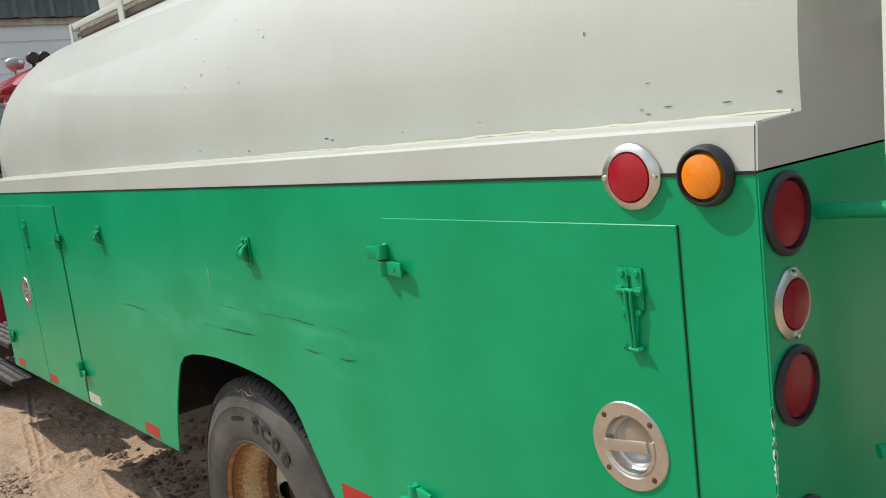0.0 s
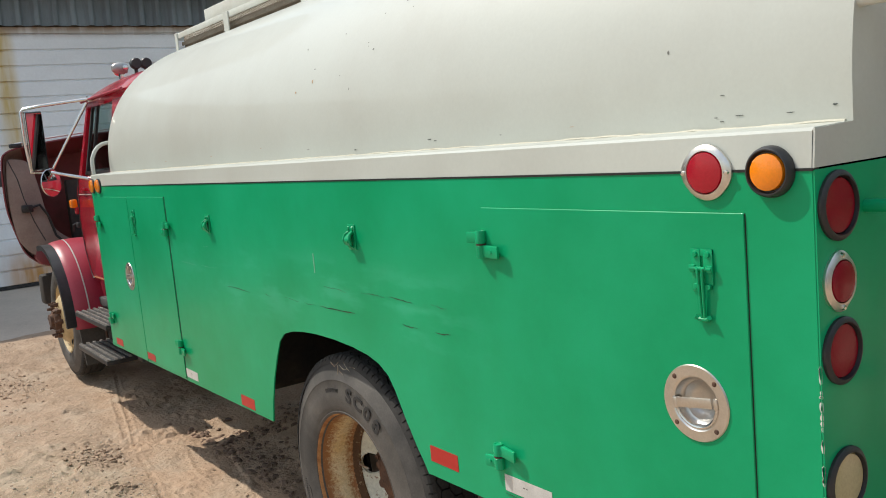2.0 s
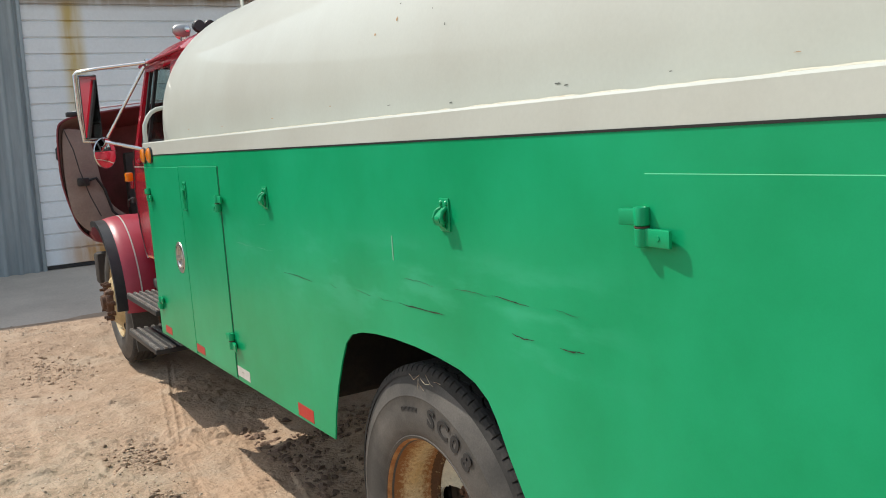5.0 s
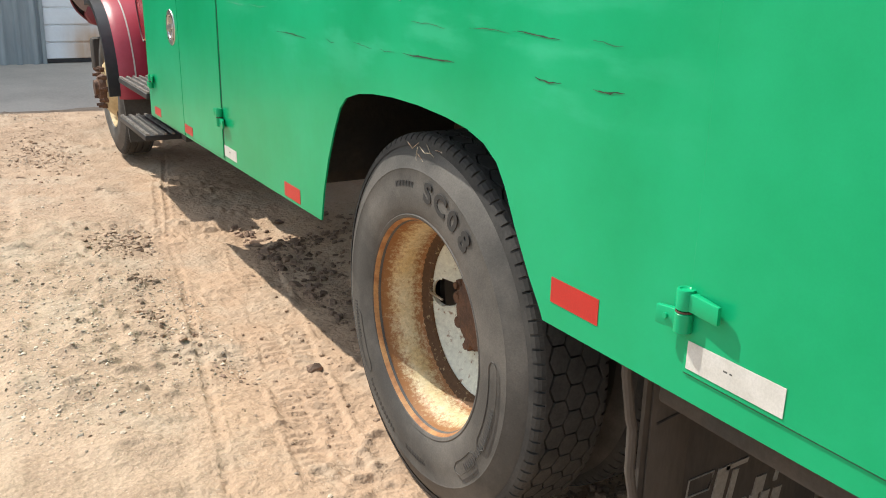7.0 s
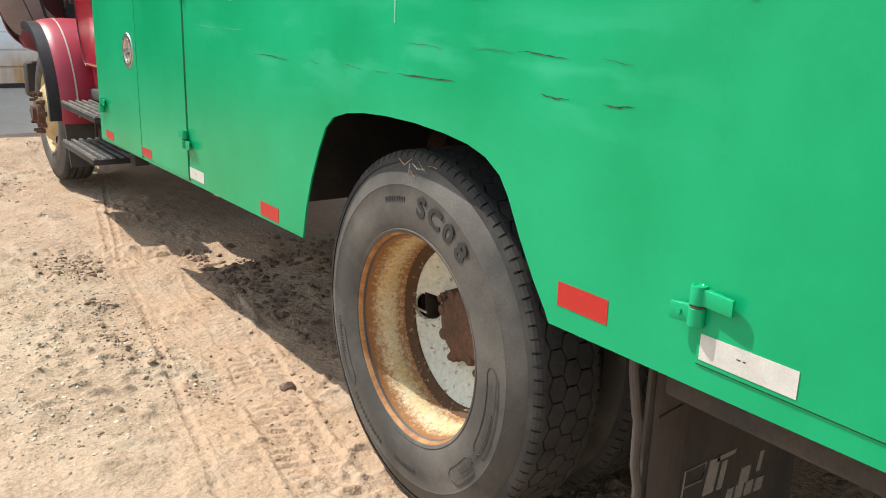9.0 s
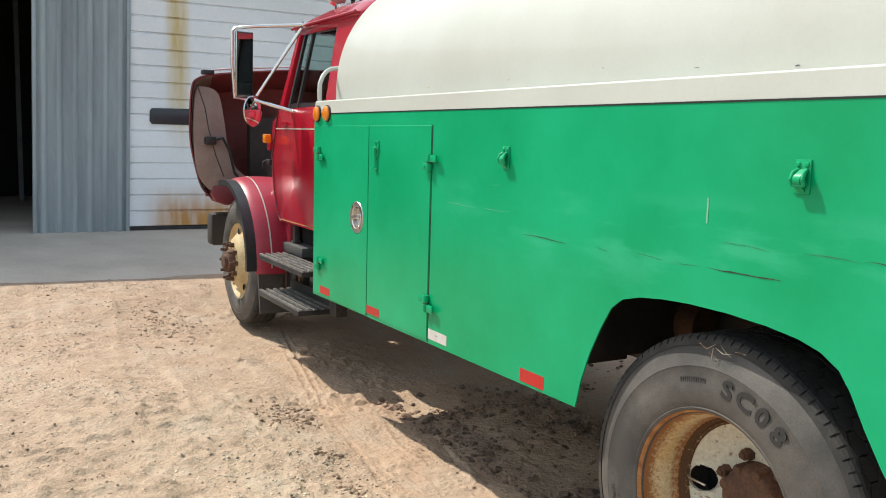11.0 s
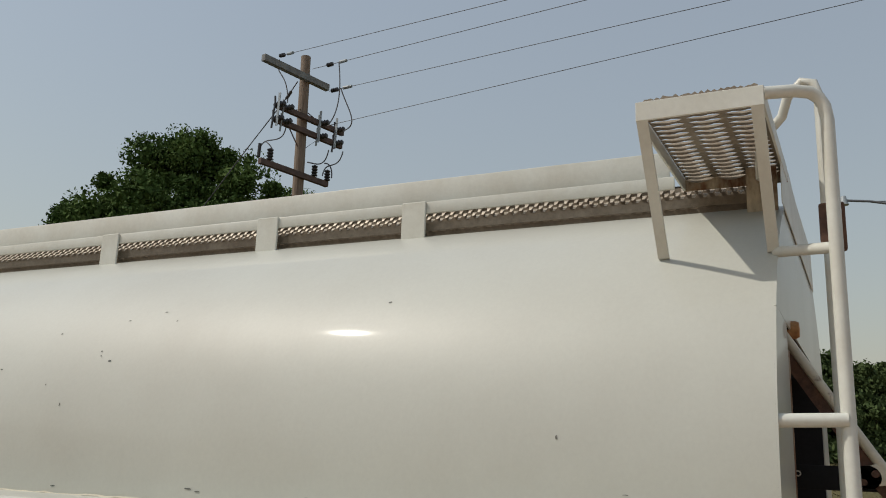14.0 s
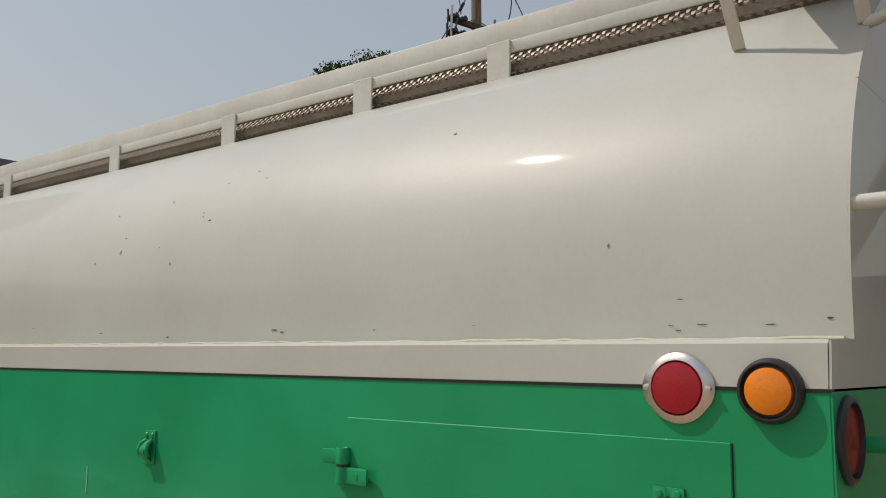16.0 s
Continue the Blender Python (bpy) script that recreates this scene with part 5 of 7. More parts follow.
def front_wheel(c, x0):
    wheel = new("front_wheel")
    wheel.parent = truck
    tagged(wheel, "front wheel with tan disc and long wheel nuts")
    tyre_parts(wheel, c, x0, 0.27, 0.515, 0.298, True)
    bm = lathe(B(), [(0.035, 0.312), (0.022, 0.310), (0.020, 0.302), (0.034, 0.290), (0.05, 0.275), (0.045, 0.25), (0.030, 0.225), (0.0, 0.195), (-0.022, 0.172), (-0.030, 0.15), (-0.030, 0.10)], (x0, *c), "x", 96)
    part("disc", bm, FRIM, wheel, "tan painted dished wheel disc")
    bm = lathe(B(), [(-0.028, 0.105), (-0.05, 0.10), (-0.075, 0.085), (-0.08, 0.06), (-0.105, 0.055), (-0.11, 0)], (x0, *c), "x", 32)
    hub = part("hub", bm, HUB, wheel, "rusty front hub")
    for k in range(10):
        a = 2 * math.pi * k / 10
        cc = (x0, c[0] + 0.142 * math.cos(a), c[1] + 0.142 * math.sin(a))
        part("wheel_nut", lathe(B(), [(-0.028, 0.020), (-0.062, 0.019), (-0.066, 0.013), (-0.092, 0.012), (-0.094, 0)], cc, "x", 6), HUB, hub)
    for k in range(5):
        a = 2 * math.pi * (k + 0.25) / 5
        cc = (x0 + 0.036, c[0] + 0.236 * math.cos(a), c[1] + 0.236 * math.sin(a))
        # flat near-black disc painted as the shade inside a hand hole
        part("hand_hole", lathe(B(), [(-0.012, 0.030), (-0.014, 0)], cc, "x", 20), SHADEBLACK, wheel)


front_wheel((7.12, 0.570), 0.085)
bm = B()
tube(bm, [(0.35, 7.12, 0.57), (2.1, 7.12, 0.57)], 0.06, 12)
part("front_axle", bm, DARK, truck)
part("far_front_tyre", lathe(B(), [(0, 0.30), (0, 0.50), (0.02, 0.515), (0.25, 0.515), (0.27, 0.50), (0.27, 0.30)], (2.1, 7.12, 0.57), "x", 40, True), RUBBER, truck)
for x in (1.79, 2.115):
    part("far_rear_tyre", lathe(B(), [(0, 0.30), (0, 0.50), (0.02, 0.52), (0.25, 0.52), (0.27, 0.50), (0.27, 0.30)], (x, 2.015, 0.498), "x", 40, True), RUBBER, truck)


# ---- cab ----
def loft(bm, sections, close_ends=True):
    rings = [[bm.verts.new(p) for p in s] for s in sections]
    n = len(rings[0])
    for a, b in zip(rings, rings[1:]):
        for k in range(n):
            bm.faces.new((a[k], a[(k + 1) % n], b[(k + 1) % n], b[k]))
    if close_ends:
        bm.faces.new(rings[0])
        bm.faces.new(rings[-1])
    bmesh.ops.recalc_face_normals(bm, faces=bm.faces[:])
    return bm


CAB0, CAB1 = 5.36, 6.62       # back wall and windscreen foot
# lower cab shell and cowl
bm = prism(B(), [(CAB0, 0.93), (CAB0, 1.80), (6.60, 1.775), (6.80, 1.70), (6.84, 1.40), (6.78, 1.10), (6.60, 0.93)], 0.275, 2.165, "x", bevel=0.03)
cab = part("cab", bm, RED, truck, "dark red painted steel cab")
# door skin standing proud, with its pressed crease line
bm = prism(B(), [(5.44, 0.945), (5.44, 1.795), (6.57, 1.78), (6.70, 1.45), (6.66, 1.18), (6.56, 0.985), (6.50, 0.945)], 0.250, 0.278, "x", bevel=0.012)
cdoor = part("cab_door", bm, RED, cab, "red cab door with a pale pinstripe")
part("pinstripe", box(B(), 0.2475, 0.2495, 5.45, 6.62, 1.633, 1.641), WHITE, cdoor, smooth=0)
part("door_sill_trim", box(B(), 0.246, 0.252, 5.46, 6.50, 0.962, 0.968), RIMEDGE, cdoor, smooth=0)
# upper cab: pillars and roof
def pillar(y0, y1, y2, y3, x0=0.262, x1=0.372, z0=1.78, z1=2.36, w=0.05):
    bm = B()
    loft(bm, [[(x0, y0, z0), (x0, y1, z0), (x0 + w, y1, z0), (x0 + w, y0, z0)], [(x1, y2, z1), (x1, y3, z1), (x1 + w, y3, z1), (x1 + w, y2, z1)]])
    bmesh.ops.bevel(bm, geom=bm.edges[:], offset=0.008, segments=2, affect="EDGES")
    return bm


part("windscreen_pillar", pillar(6.50, 6.60, 6.40, 6.47), RED, cab)
part("rear_pillar", pillar(5.36, 5.68, 5.36, 5.72), RED, cab)
part("windscreen_pillar", pillar(6.50, 6.60, 6.40, 6.47, 2.13, 2.02), RED, cab)
part("rear_pillar", pillar(5.36, 5.68, 5.36, 5.72, 2.13, 2.02), RED, cab)
part("window_header", box(B(), 0.365, 0.42, 5.40, 6.45, 2.31, 2.38, 0.008), RED, cab)
part("back_wall", box(B(), 0.40, 2.04, 5.36, 5.40, 1.78, 2.38), RED, cab)
# roof: crowned, overhanging the windscreen, with a drip lip
secs = []
for y, dz, inset in ((5.36, 0.05, 0.03), (5.40, 0.13, 0.0), (5.7, 0.175, 0.0), (6.1, 0.175, 0.0), (6.40, 0.14, 0.0), (6.56, 0.07, 0.02), (6.60, 0.03, 0.06)):
    x0, x1 = 0.350 + inset, 2.09 - inset
    pts = []
    for k in range(17):
        t = k / 16
        pts.append((x0 + (x1 - x0) * t, y, 2.375 + dz * (1 - abs(2 * t - 1) ** 5)))
    pts += [(x1, y, 2.35), (x0, y, 2.35)]
    secs.append(pts)
part("roof", loft(B(), secs), RED, cab, "sun-faded red crowned roof", smooth=50)
part("drip_rail", tube(B(), [(0.342, 5.37, 2.372), (0.342, 6.45, 2.372), (0.36, 6.58, 2.372)], 0.011, 8), REDDULL, cab)
# windows
bm = prism(B(), [(5.69, 1.80), (6.42, 1.80), (6.36, 2.32), (5.73, 2.32)], 0.0, 0.005, "x")
for v in bm.verts:
    v.co.x += 0.300 + (v.co.z - 1.80) * 0.19
gl = part("side_window", bm, GLASS, cab, "tinted side window", smooth=0)
gl.visible_shadow = False
bm = B()
for y0, y1 in ((6.42, 6.35), (6.24, 6.19), (5.69, 5.74)):
    tube(bm, [(0.288, y0, 1.79), (0.386, y1, 2.32)], 0.01, flat=(0.03, 0.02))
tube(bm, [(0.296, 5.69, 1.803), (0.296, 6.42, 1.803)], 0.01, flat=(0.02, 0.03))
part("window_seal", bm, BLACKPLASTIC, cab)
bm = B()
loft(bm, [[(0.34, 6.555, 1.79), (2.1, 6.555, 1.79), (2.1, 6.56, 1.79), (0.34, 6.56, 1.79)], [(0.42, 6.44, 2.35), (2.02, 6.44, 2.35), (2.02, 6.445, 2.35), (0.42, 6.445, 2.35)]])
ws = part("windscreen", bm, GLASS, cab, smooth=0)
ws.visible_shadow = False
bm = prism(B(), [(5.69, 1.80), (6.42, 1.80), (6.36, 2.32), (5.73, 2.32)], 2.08, 2.085, "x")
fw = part("side_window", bm, GLASS, cab, smooth=0)
fw.visible_shadow = False
bm = B()
box(bm, 0.42, 2.0, 5.42, 5.55, 1.2, 1.98, 0.05)
box(bm, 0.45, 0.95, 5.5, 5.95, 1.2, 1.45, 0.05)
box(bm, 0.32, 2.1, 6.3, 6.55, 1.55, 1.83, 0.04)
part("cab_interior", bm, BLACKPLASTIC, cab, "dark seat and dash")
# near-black sheets put the cab's inner shade into colour
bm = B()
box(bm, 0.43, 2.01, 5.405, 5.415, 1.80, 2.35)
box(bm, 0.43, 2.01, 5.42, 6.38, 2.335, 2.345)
part("cab_lining", bm, SHADEBLACK, cab, "near-black sheets on back wall and roof that darken the cab", smooth=0)
bm = B()
tube(bm, [(0.62 + 0.0, 6.2, 1.88)] + [tuple(p) for p in arc((0.75, 6.22, 1.92), 0.2, -160, 200, 24, (1, 0, 0), (0, -0.4, 0.9))], 0.012, 8)
part("steering_wheel", bm, BLACKPLASTIC, cab)
# amber cowl lamp
bm = box(B(), 0.205, 0.262, 6.755, 6.815, 1.525, 1.595, 0.012)
lamp = part("cowl_marker_lamp", bm, AMBER, cab, "square amber turn lamp on the cowl")
part("lamp_base", box(B(), 0.24, 0.28, 6.76, 6.81, 1.47, 1.53, 0.008), RED, lamp)
bm = B()
box(bm, 0.235, 0.262, 6.74, 6.80, 1.36, 1.40, 0.006)
tube(bm, [(0.25, 6.80, 1.40), (0.22, 6.83, 1.38), (0.22, 6.85, 1.33)], 0.008, 8)
part("hood_latch", bm, BLACKPLASTIC, cab)
bm = tube(B(), [(0.2485, 6.565, 1.775), (0.2485, 6.695, 1.45), (0.2485, 6.655, 1.18), (0.2485, 6.555, 0.99), (0.2485, 6.495, 0.95)], 0.0045, 6)
part("door_gap", bm, BLACKPLASTIC, cdoor, "dark gap at the door's front edge")
part("door_grip", box(B(), 0.225, 0.252, 6.36, 6.44, 1.665, 1.69, 0.006), RED, cdoor)

# fender: the strip over and behind the front wheel, with rubber lip and splash flap
def arc_strip(bm, x0, x1, c, r0, r1, a0, a1, n=28):
    rings = []
    for k in range(n + 1):
        a = radians(a0 + (a1 - a0) * k / n)
        ca, sa = -math.cos(a), math.sin(a)
        rings.append([bm.verts.new(p) for p in ((x0, c[0] + r0 * ca, c[1] + r0 * sa), (x1, c[0] + r0 * ca, c[1] + r0 * sa), (x1, c[0] + r1 * ca, c[1] + r1 * sa), (x0, c[0] + r1 * ca, c[1] + r1 * sa))])
    for a, b in zip(rings, rings[1:]):
        for k in range(4):
            bm.faces.new((a[k], a[(k + 1) % 4], b[(k + 1) % 4], b[k]))
    bm.faces.new(rings[0])
    bm.faces.new(rings[-1])
    bmesh.ops.recalc_face_normals(bm, faces=bm.faces[:])
    return bm


FC = (7.12, 0.60)
bm = B()
crown = [(0.060, 0.600), (0.055, 0.618), (0.070, 0.632), (0.110, 0.644), (0.165, 0.651), (0.25, 0.654), (0.36, 0.650), (0.46, 0.640), (0.55, 0.625), (0.55, 0.598), (0.30, 0.612)]
loft(bm, [[(x, FC[0] - r * math.cos(a), FC[1] + r * math.sin(a)) for x, r in crown] for a in (radians(-4 + 100 * k / 30) for k in range(31))])
fender = part("fender", bm, REDDULL, truck, "faded red front fender with rubber lip and pinstripe", smooth=60)
bm = arc_strip(B(), -0.012, 0.08, FC, 0.585, 0.627, -2, 104)
part("rubber_lip", bm, BLACKPLASTIC, fender, "black rubber fender lip")
bm = arc_strip(B(), 0.168, 0.178, FC, 0.6505, 0.6535, 0, 92)
part("pinstripe", bm, WHITE, fender)
bm = loft(B(), [[(0.075, 6.50, 0.60), (0.55, 6.50, 0.60), (0.55, 6.53, 0.60), (0.075, 6.53, 0.60)], [(0.11, 6.55, 0.24), (0.50, 6.55, 0.24), (0.50, 6.575, 0.24), (0.11, 6.575, 0.24)]])
part("splash_flap", bm, SPLASH, fender, "dull grey-black splash flap")
bm = prism(B(), [(6.45, 0.62), (6.45, 1.10), (6.60, 1.22), (6.84, 1.24), (6.84, 0.95), (6.62, 0.66)], 0.30, 0.50, "x", bevel=0.02)
part("fender_inner", bm, REDDULL, fender)

# tilted hood: hollow shell leaning forward, open towards the cab
def rounded(pts, n=4, closed=False):
    """Passes a smooth curve through the points of an outline."""
    P = [Vector((*p, 0)) for p in pts]
    m = len(P)
    out = []
    for i in range(m if closed else m - 1):
        a, b, c, d = (P[k % m] if closed else P[min(max(k, 0), m - 1)] for k in (i - 1, i, i + 1, i + 2))
        for k in range(n):
            t = k / n
            v = 0.5 * (2 * b + (c - a) * t + (2 * a - 5 * b + 4 * c - d) * t * t + (3 * b - a - 3 * c + d) * t ** 3)
            out.append((v.x, v.y))
    return out if closed else out + [tuple(pts[-1])]


def hood_outline(t):
    """Rear edge of the tipped shell in x, z; t scales it towards the nose."""
    pts = [(0.08, 1.02), (0.0, 1.10), (-0.05, 1.22), (-0.115, 1.5), (-0.125, 1.75), (-0.11, 1.98), (-0.06, 2.05), (0.05, 2.085), (0.3, 2.12), (0.8, 2.17), (1.22, 2.18), (1.64, 2.17), (2.14, 2.12), (2.39, 2.085), (2.50, 2.05), (2.55, 1.98), (2.565, 1.75), (2.555, 1.5), (2.49, 1.22), (2.44, 1.10), (2.36, 1.02)]
    return [(1.22 + (x - 1.22) * (1 - 0.22 * t), 1.3 + (z - 1.3) * (1 - 0.1 * t) - 0.1 * t) for x, z in pts]


bm = B()
rings = []
for t in (0.0, 0.15, 0.35, 0.6, 0.85, 1.0):
    rings.append([bm.verts.new((x, 7.74 + 0.95 * t + 0.10 * (2.1 - z), z)) for x, z in rounded(hood_outline(t))])
for a, b in zip(rings, rings[1:]):
    for k in range(len(a) - 1):
        bm.faces.new((a[k], a[k + 1], b[k + 1], b[k]))
bm.faces.new(rings[-1])
bmesh.ops.recalc_face_normals(bm, faces=bm.faces[:])
bmesh.ops.solidify(bm, geom=bm.faces[:], thickness=0.012)
hood = part("tilted_hood", bm, HOODRED, truck, "red fibreglass hood tilted forward, dull brown inside", smooth=40)
bm = B()
rings = []
for t in (0.0, 0.35, 0.7, 0.94):
    rings.append([bm.verts.new((1.22 + (x - 1.22) * 0.984, 7.742 + 0.95 * t + 0.10 * (2.1 - z), 1.5 + (z - 1.5) * 0.984)) for x, z in rounded(hood_outline(t)[:8])])
for a, b in zip(rings, rings[1:]):
    for k in range(len(a) - 1):
        bm.faces.new((a[k], a[k + 1], b[k + 1], b[k]))
part("inner_side", bm, HOODIN, hood, "brown-grey bare fibreglass inner face", smooth=40)
bm = B()
box(bm, 0.18, 2.26, 8.42, 8.46, 1.0, 2.02)
part("inner_top", bm, REDIN, hood)
bm = prism(B(), rounded([(-0.06, 1.30), (-0.085, 1.60), (-0.06, 1.94), (0.02, 1.98), (0.13, 1.93), (0.175, 1.75), (0.215, 1.48), (0.28, 1.30), (0.42, 1.16), (0.30, 1.06), (0.10, 1.08), (0.0, 1.16)], 4, True), 7.80, 7.83, "y", bevel=0.006)
part("inner_flange", bm, HOODIN, hood)
bm = B()
box(bm, 0.005, 0.10, 7.74, 7.80, 1.49, 1.56, 0.012)
tube(bm, [(0.08, 7.76, 1.53), (0.16, 7.77, 1.55), (0.22, 7.79, 1.45), (0.27, 7.8, 1.25), (0.34, 7.8, 1.17)], 0.012, 8)
part("hood_stay", bm, BLACKPLASTIC, hood, "black rubber stop and stay")
part("hood_stop", box(B(), -0.02, 0.08, 7.72, 7.80, 2.08, 2.12, 0.01), BLACKPLASTIC, hood)
bm = B()
tube(bm, [(-0.06, 7.735, 1.98), (0.0, 7.735, 1.80), (0.03, 7.735, 1.62), (0.09, 7.735, 1.40), (0.16, 7.74, 1.22)], 0.005, 6)
part("hood_cable", bm, BLACKPLASTIC, hood)
bm = B()
tube(bm, [(-0.01, 7.74, 2.11), (0.25, 7.74, 2.145), (0.9, 7.74, 2.20)], 0.008, 8)
part("edge_strip", bm, STEEL, hood)
bm = prism(B(), [(0.06, 1.07), (0.10, 1.0), (0.20, 0.965), (0.29, 0.98), (0.33, 1.06), (0.24, 1.14), (0.08, 1.14)], 7.78, 7.95, "y", bevel=0.03)
part("lower_corner", bm, HOODRED, hood)
# engine and radiator block under the opened hood
bm = B()
box(bm, 0.55, 1.9, 6.9, 7.9, 0.8, 1.38, 0.05)
box(bm, 0.45, 2.0, 7.95, 8.05, 0.75, 1.75, 0.02)
box(bm, 0.75, 1.2, 7.0, 7.5, 1.38, 1.52, 0.04)
part("engine", bm, DARK, truck, "dark grimy engine and radiator")
bm = box(B(), 0.13, 2.31, 8.05, 8.22, 0.58, 0.87, 0.03)
part("bumper", bm, FLAP, truck, "dull black front bumper")

# steps and battery box
def step(y0, y1, x0, x1, z):
    bm = B()
    box(bm, x0, x1, y0, y1, z - 0.045, z - 0.012, 0.004)
    s = part("cab_step", bm, BLACKPLASTIC, truck, "black steel step with ribbed treads")
    n = 5
    for k in range(n):
        xa = x0 + (x1 - x0) * (k + 0.12) / n
        xb = x0 + (x1 - x0) * (k + 0.52) / n
        bm = B()
        nt = int((y1 - y0) / 0.022)
        for j in range(nt):
            ya = y0 + (y1 - y0) * j / nt
            box(bm, xa, xb, ya + 0.002, ya + 0.016, z - 0.0125, z - 0.001)
        part("tread_bar", bm, GREYTREAD, s, "worn grey tread bar", smooth=0)
    return s


step(5.46, 6.36, 0.035, 0.25, 0.735)
step(5.44, 6.27, 0.005, 0.26, 0.487)
# battery box behind the steps, with its lid, latch and bracket
bm = B()
box(bm, 0.275, 0.75, 6.09, 6.54, 0.40, 0.725, 0.012)
bat = part("battery_box", bm, BLACKPLASTIC, truck, "dull black battery box between cab and steps")
part("lid", box(B(), 0.262, 0.76, 6.075, 6.56, 0.722, 0.795, 0.012), SPLASH, bat, "dusty grey box lid")
bm = B()
tube(bm, [(0.272, 6.37, 0.60), (0.254, 6.37, 0.585), (0.252, 6.37, 0.52), (0.256, 6.368, 0.46), (0.272, 6.366, 0.435)], 0.009, 8)
part("lid_latch", bm, HUB, bat, "rusty over-centre latch")
part("latch_catch", box(B(), 0.252, 0.276, 6.352, 6.386, 0.59, 0.625, 0.004), HUB, bat)
part("hold_strap", box(B(), 0.262, 0.278, 6.12, 6.155, 0.45, 0.72, 0.003), RUST, bat, "rusty steel strap")
# box added behind the steps to block sun from the ground
bm = B()
box(bm, 0.31, 0.70, 5.50, 6.06, 0.45, 0.62, 0.012)
part("chassis_box", bm, DARK, truck, "dark box added under the cab to keep the ground shaded")
bm = B()
box(bm, 0.240, 0.250, 5.455, 6.25, 0.445, 0.552, 0.003)
box(bm, 0.22, 0.30, 5.33, 5.45, 0.44, 0.56, 0.004)
for y in (5.70, 6.15):
    box(bm, 0.246, 0.262, y, y + 0.05, 0.47, 0.72, 0.003)
part("step_bracket", bm, DARK, truck)
bm = B()
box(bm, 0.31, 0.35, 6.36, 6.41, 0.80, 0.93, 0.006)
box(bm, 0.30, 0.36, 6.35, 6.42, 0.80, 0.815, 0.004)
part("cab_mount", bm, SPLASH, truck)
# added near-black panel, stands for the shade below the cab
part("cab_sill", box(B(), 0.37, 0.60, 5.40, 6.48, 0.80, 0.985, 0.006), SHADEBLACK, truck, "near-black panel for the shade under the cab above the battery box")

# mirror, arms, grab handle
bm = B()
tube(bm, [(0.345, 6.28, 2.375), (0.03, 6.42, 2.352), (-0.108, 6.45, 2.332), (-0.128, 6.45, 2.31), (-0.130, 6.45, 2.08), (-0.113, 6.45, 1.845), (0.0, 6.45, 1.835)], 0.012, 10)
arms = part("mirror_arm", bm, CHROME, truck, "chrome tubular mirror arms")
bm = B()
tube(bm, [(0.33, 6.30, 2.35), (0.05, 6.45, 1.865)], 0.011, 10)
tube(bm, [(0.275, 6.25, 1.755), (0.20, 6.30, 1.78), (0.03, 6.45, 1.835)], 0.013, 10)
part("brace", bm, CHROME, arms)
for p in ((0.345, 6.28, 2.375), (0.27, 6.25, 1.755)):
    part("mount_plate", box(B(), p[0] - 0.012, p[0] + 0.02, p[1] - 0.02, p[1] + 0.02, p[2] - 0.025, p[2] + 0.025, 0.004), CHROME, arms)
MT = Matrix.Translation((-0.043, 6.45, 2.085)) @ Matrix.Rotation(radians(9), 4, "Z") @ Matrix.Rotation(radians(1), 4, "X") @ Matrix.Translation((0.02, -6.45, -2.115))
bm = box(B(), -0.088, 0.046, 6.438, 6.47, 1.885, 2.345, 0.012, m=MT)
mir = part("mirror", bm, CHROME, truck, "tall chrome-backed wing mirror")
part("mirror_glass", box(B(), -0.078, 0.036, 6.434, 6.437, 1.90, 2.33, m=MT), MIRROR, mir, smooth=0)
part("mirror_frame", box(B(), -0.083, 0.041, 6.4365, 6.4385, 1.893, 2.338, m=MT), BLACKPLASTIC, mir, smooth=0)
mt = ((0.60, -0.80, 0.0), (0.80, 0.60, 0.0), (0, 0, 1))
bm = lathe(B(), [(-0.03, 0), (-0.03, 0.06), (-0.01, 0.105), (0.0, 0.112), (0.006, 0.108)], (0.02, 6.45, 1.755), mt, 40)
rm = part("round_mirror", bm, CHROME, truck, "round convex spot mirror")
part("mirror_glass", lathe(B(), [(0.005, 0.106), (0.016, 0.07), (0.021, 0.035), (0.023, 0)], (0.02, 6.45, 1.755), mt, 40), MIRROR, rm)
bm = B()
tube(bm, [(0.022, 5.14, 1.797), (0.024, 5.15, 1.86), (0.030, 5.16, 1.90), (0.055, 5.18, 1.945), (0.085, 5.20, 1.975), (0.12, 5.21, 1.993), (0.185, 5.205, 2.005)], 0.013, 10)
part("grab_handle", bm, WHITE, truck, "white tubular grab handle")
bm = B()
box(bm, 0.03, 0.06, FRONT, FRONT + 0.012, 1.36, 1.58)
part("bulkhead_tab", bm, GREEN, truck)
# horn and lamps on the roof
bm = B()
lathe(bm, [(-0.16, 0), (-0.15, 0.02), (-0.05, 0.025), (0.0, 0.035), (0.03, 0.055), (0.033, 0.05), (0.0, 0.03)], (0.68, 6.5, 2.62), "y", 24)
horn = part("roof_horn", bm, CHROME, truck, "chrome roof horn")
part("foot", box(B(), 0.655, 0.685, 6.44, 6.48, 2.53, 2.61, 0.005), CHROME, horn)
bm = lathe(B(), [(-0.07, 0), (-0.066, 0.022), (-0.045, 0.040), (0.0, 0.048), (0.05, 0.042), (0.07, 0.0)], (0.657, 6.42, 2.62), "x", 24)
part("dome", bm, ALUMINIUM, horn)
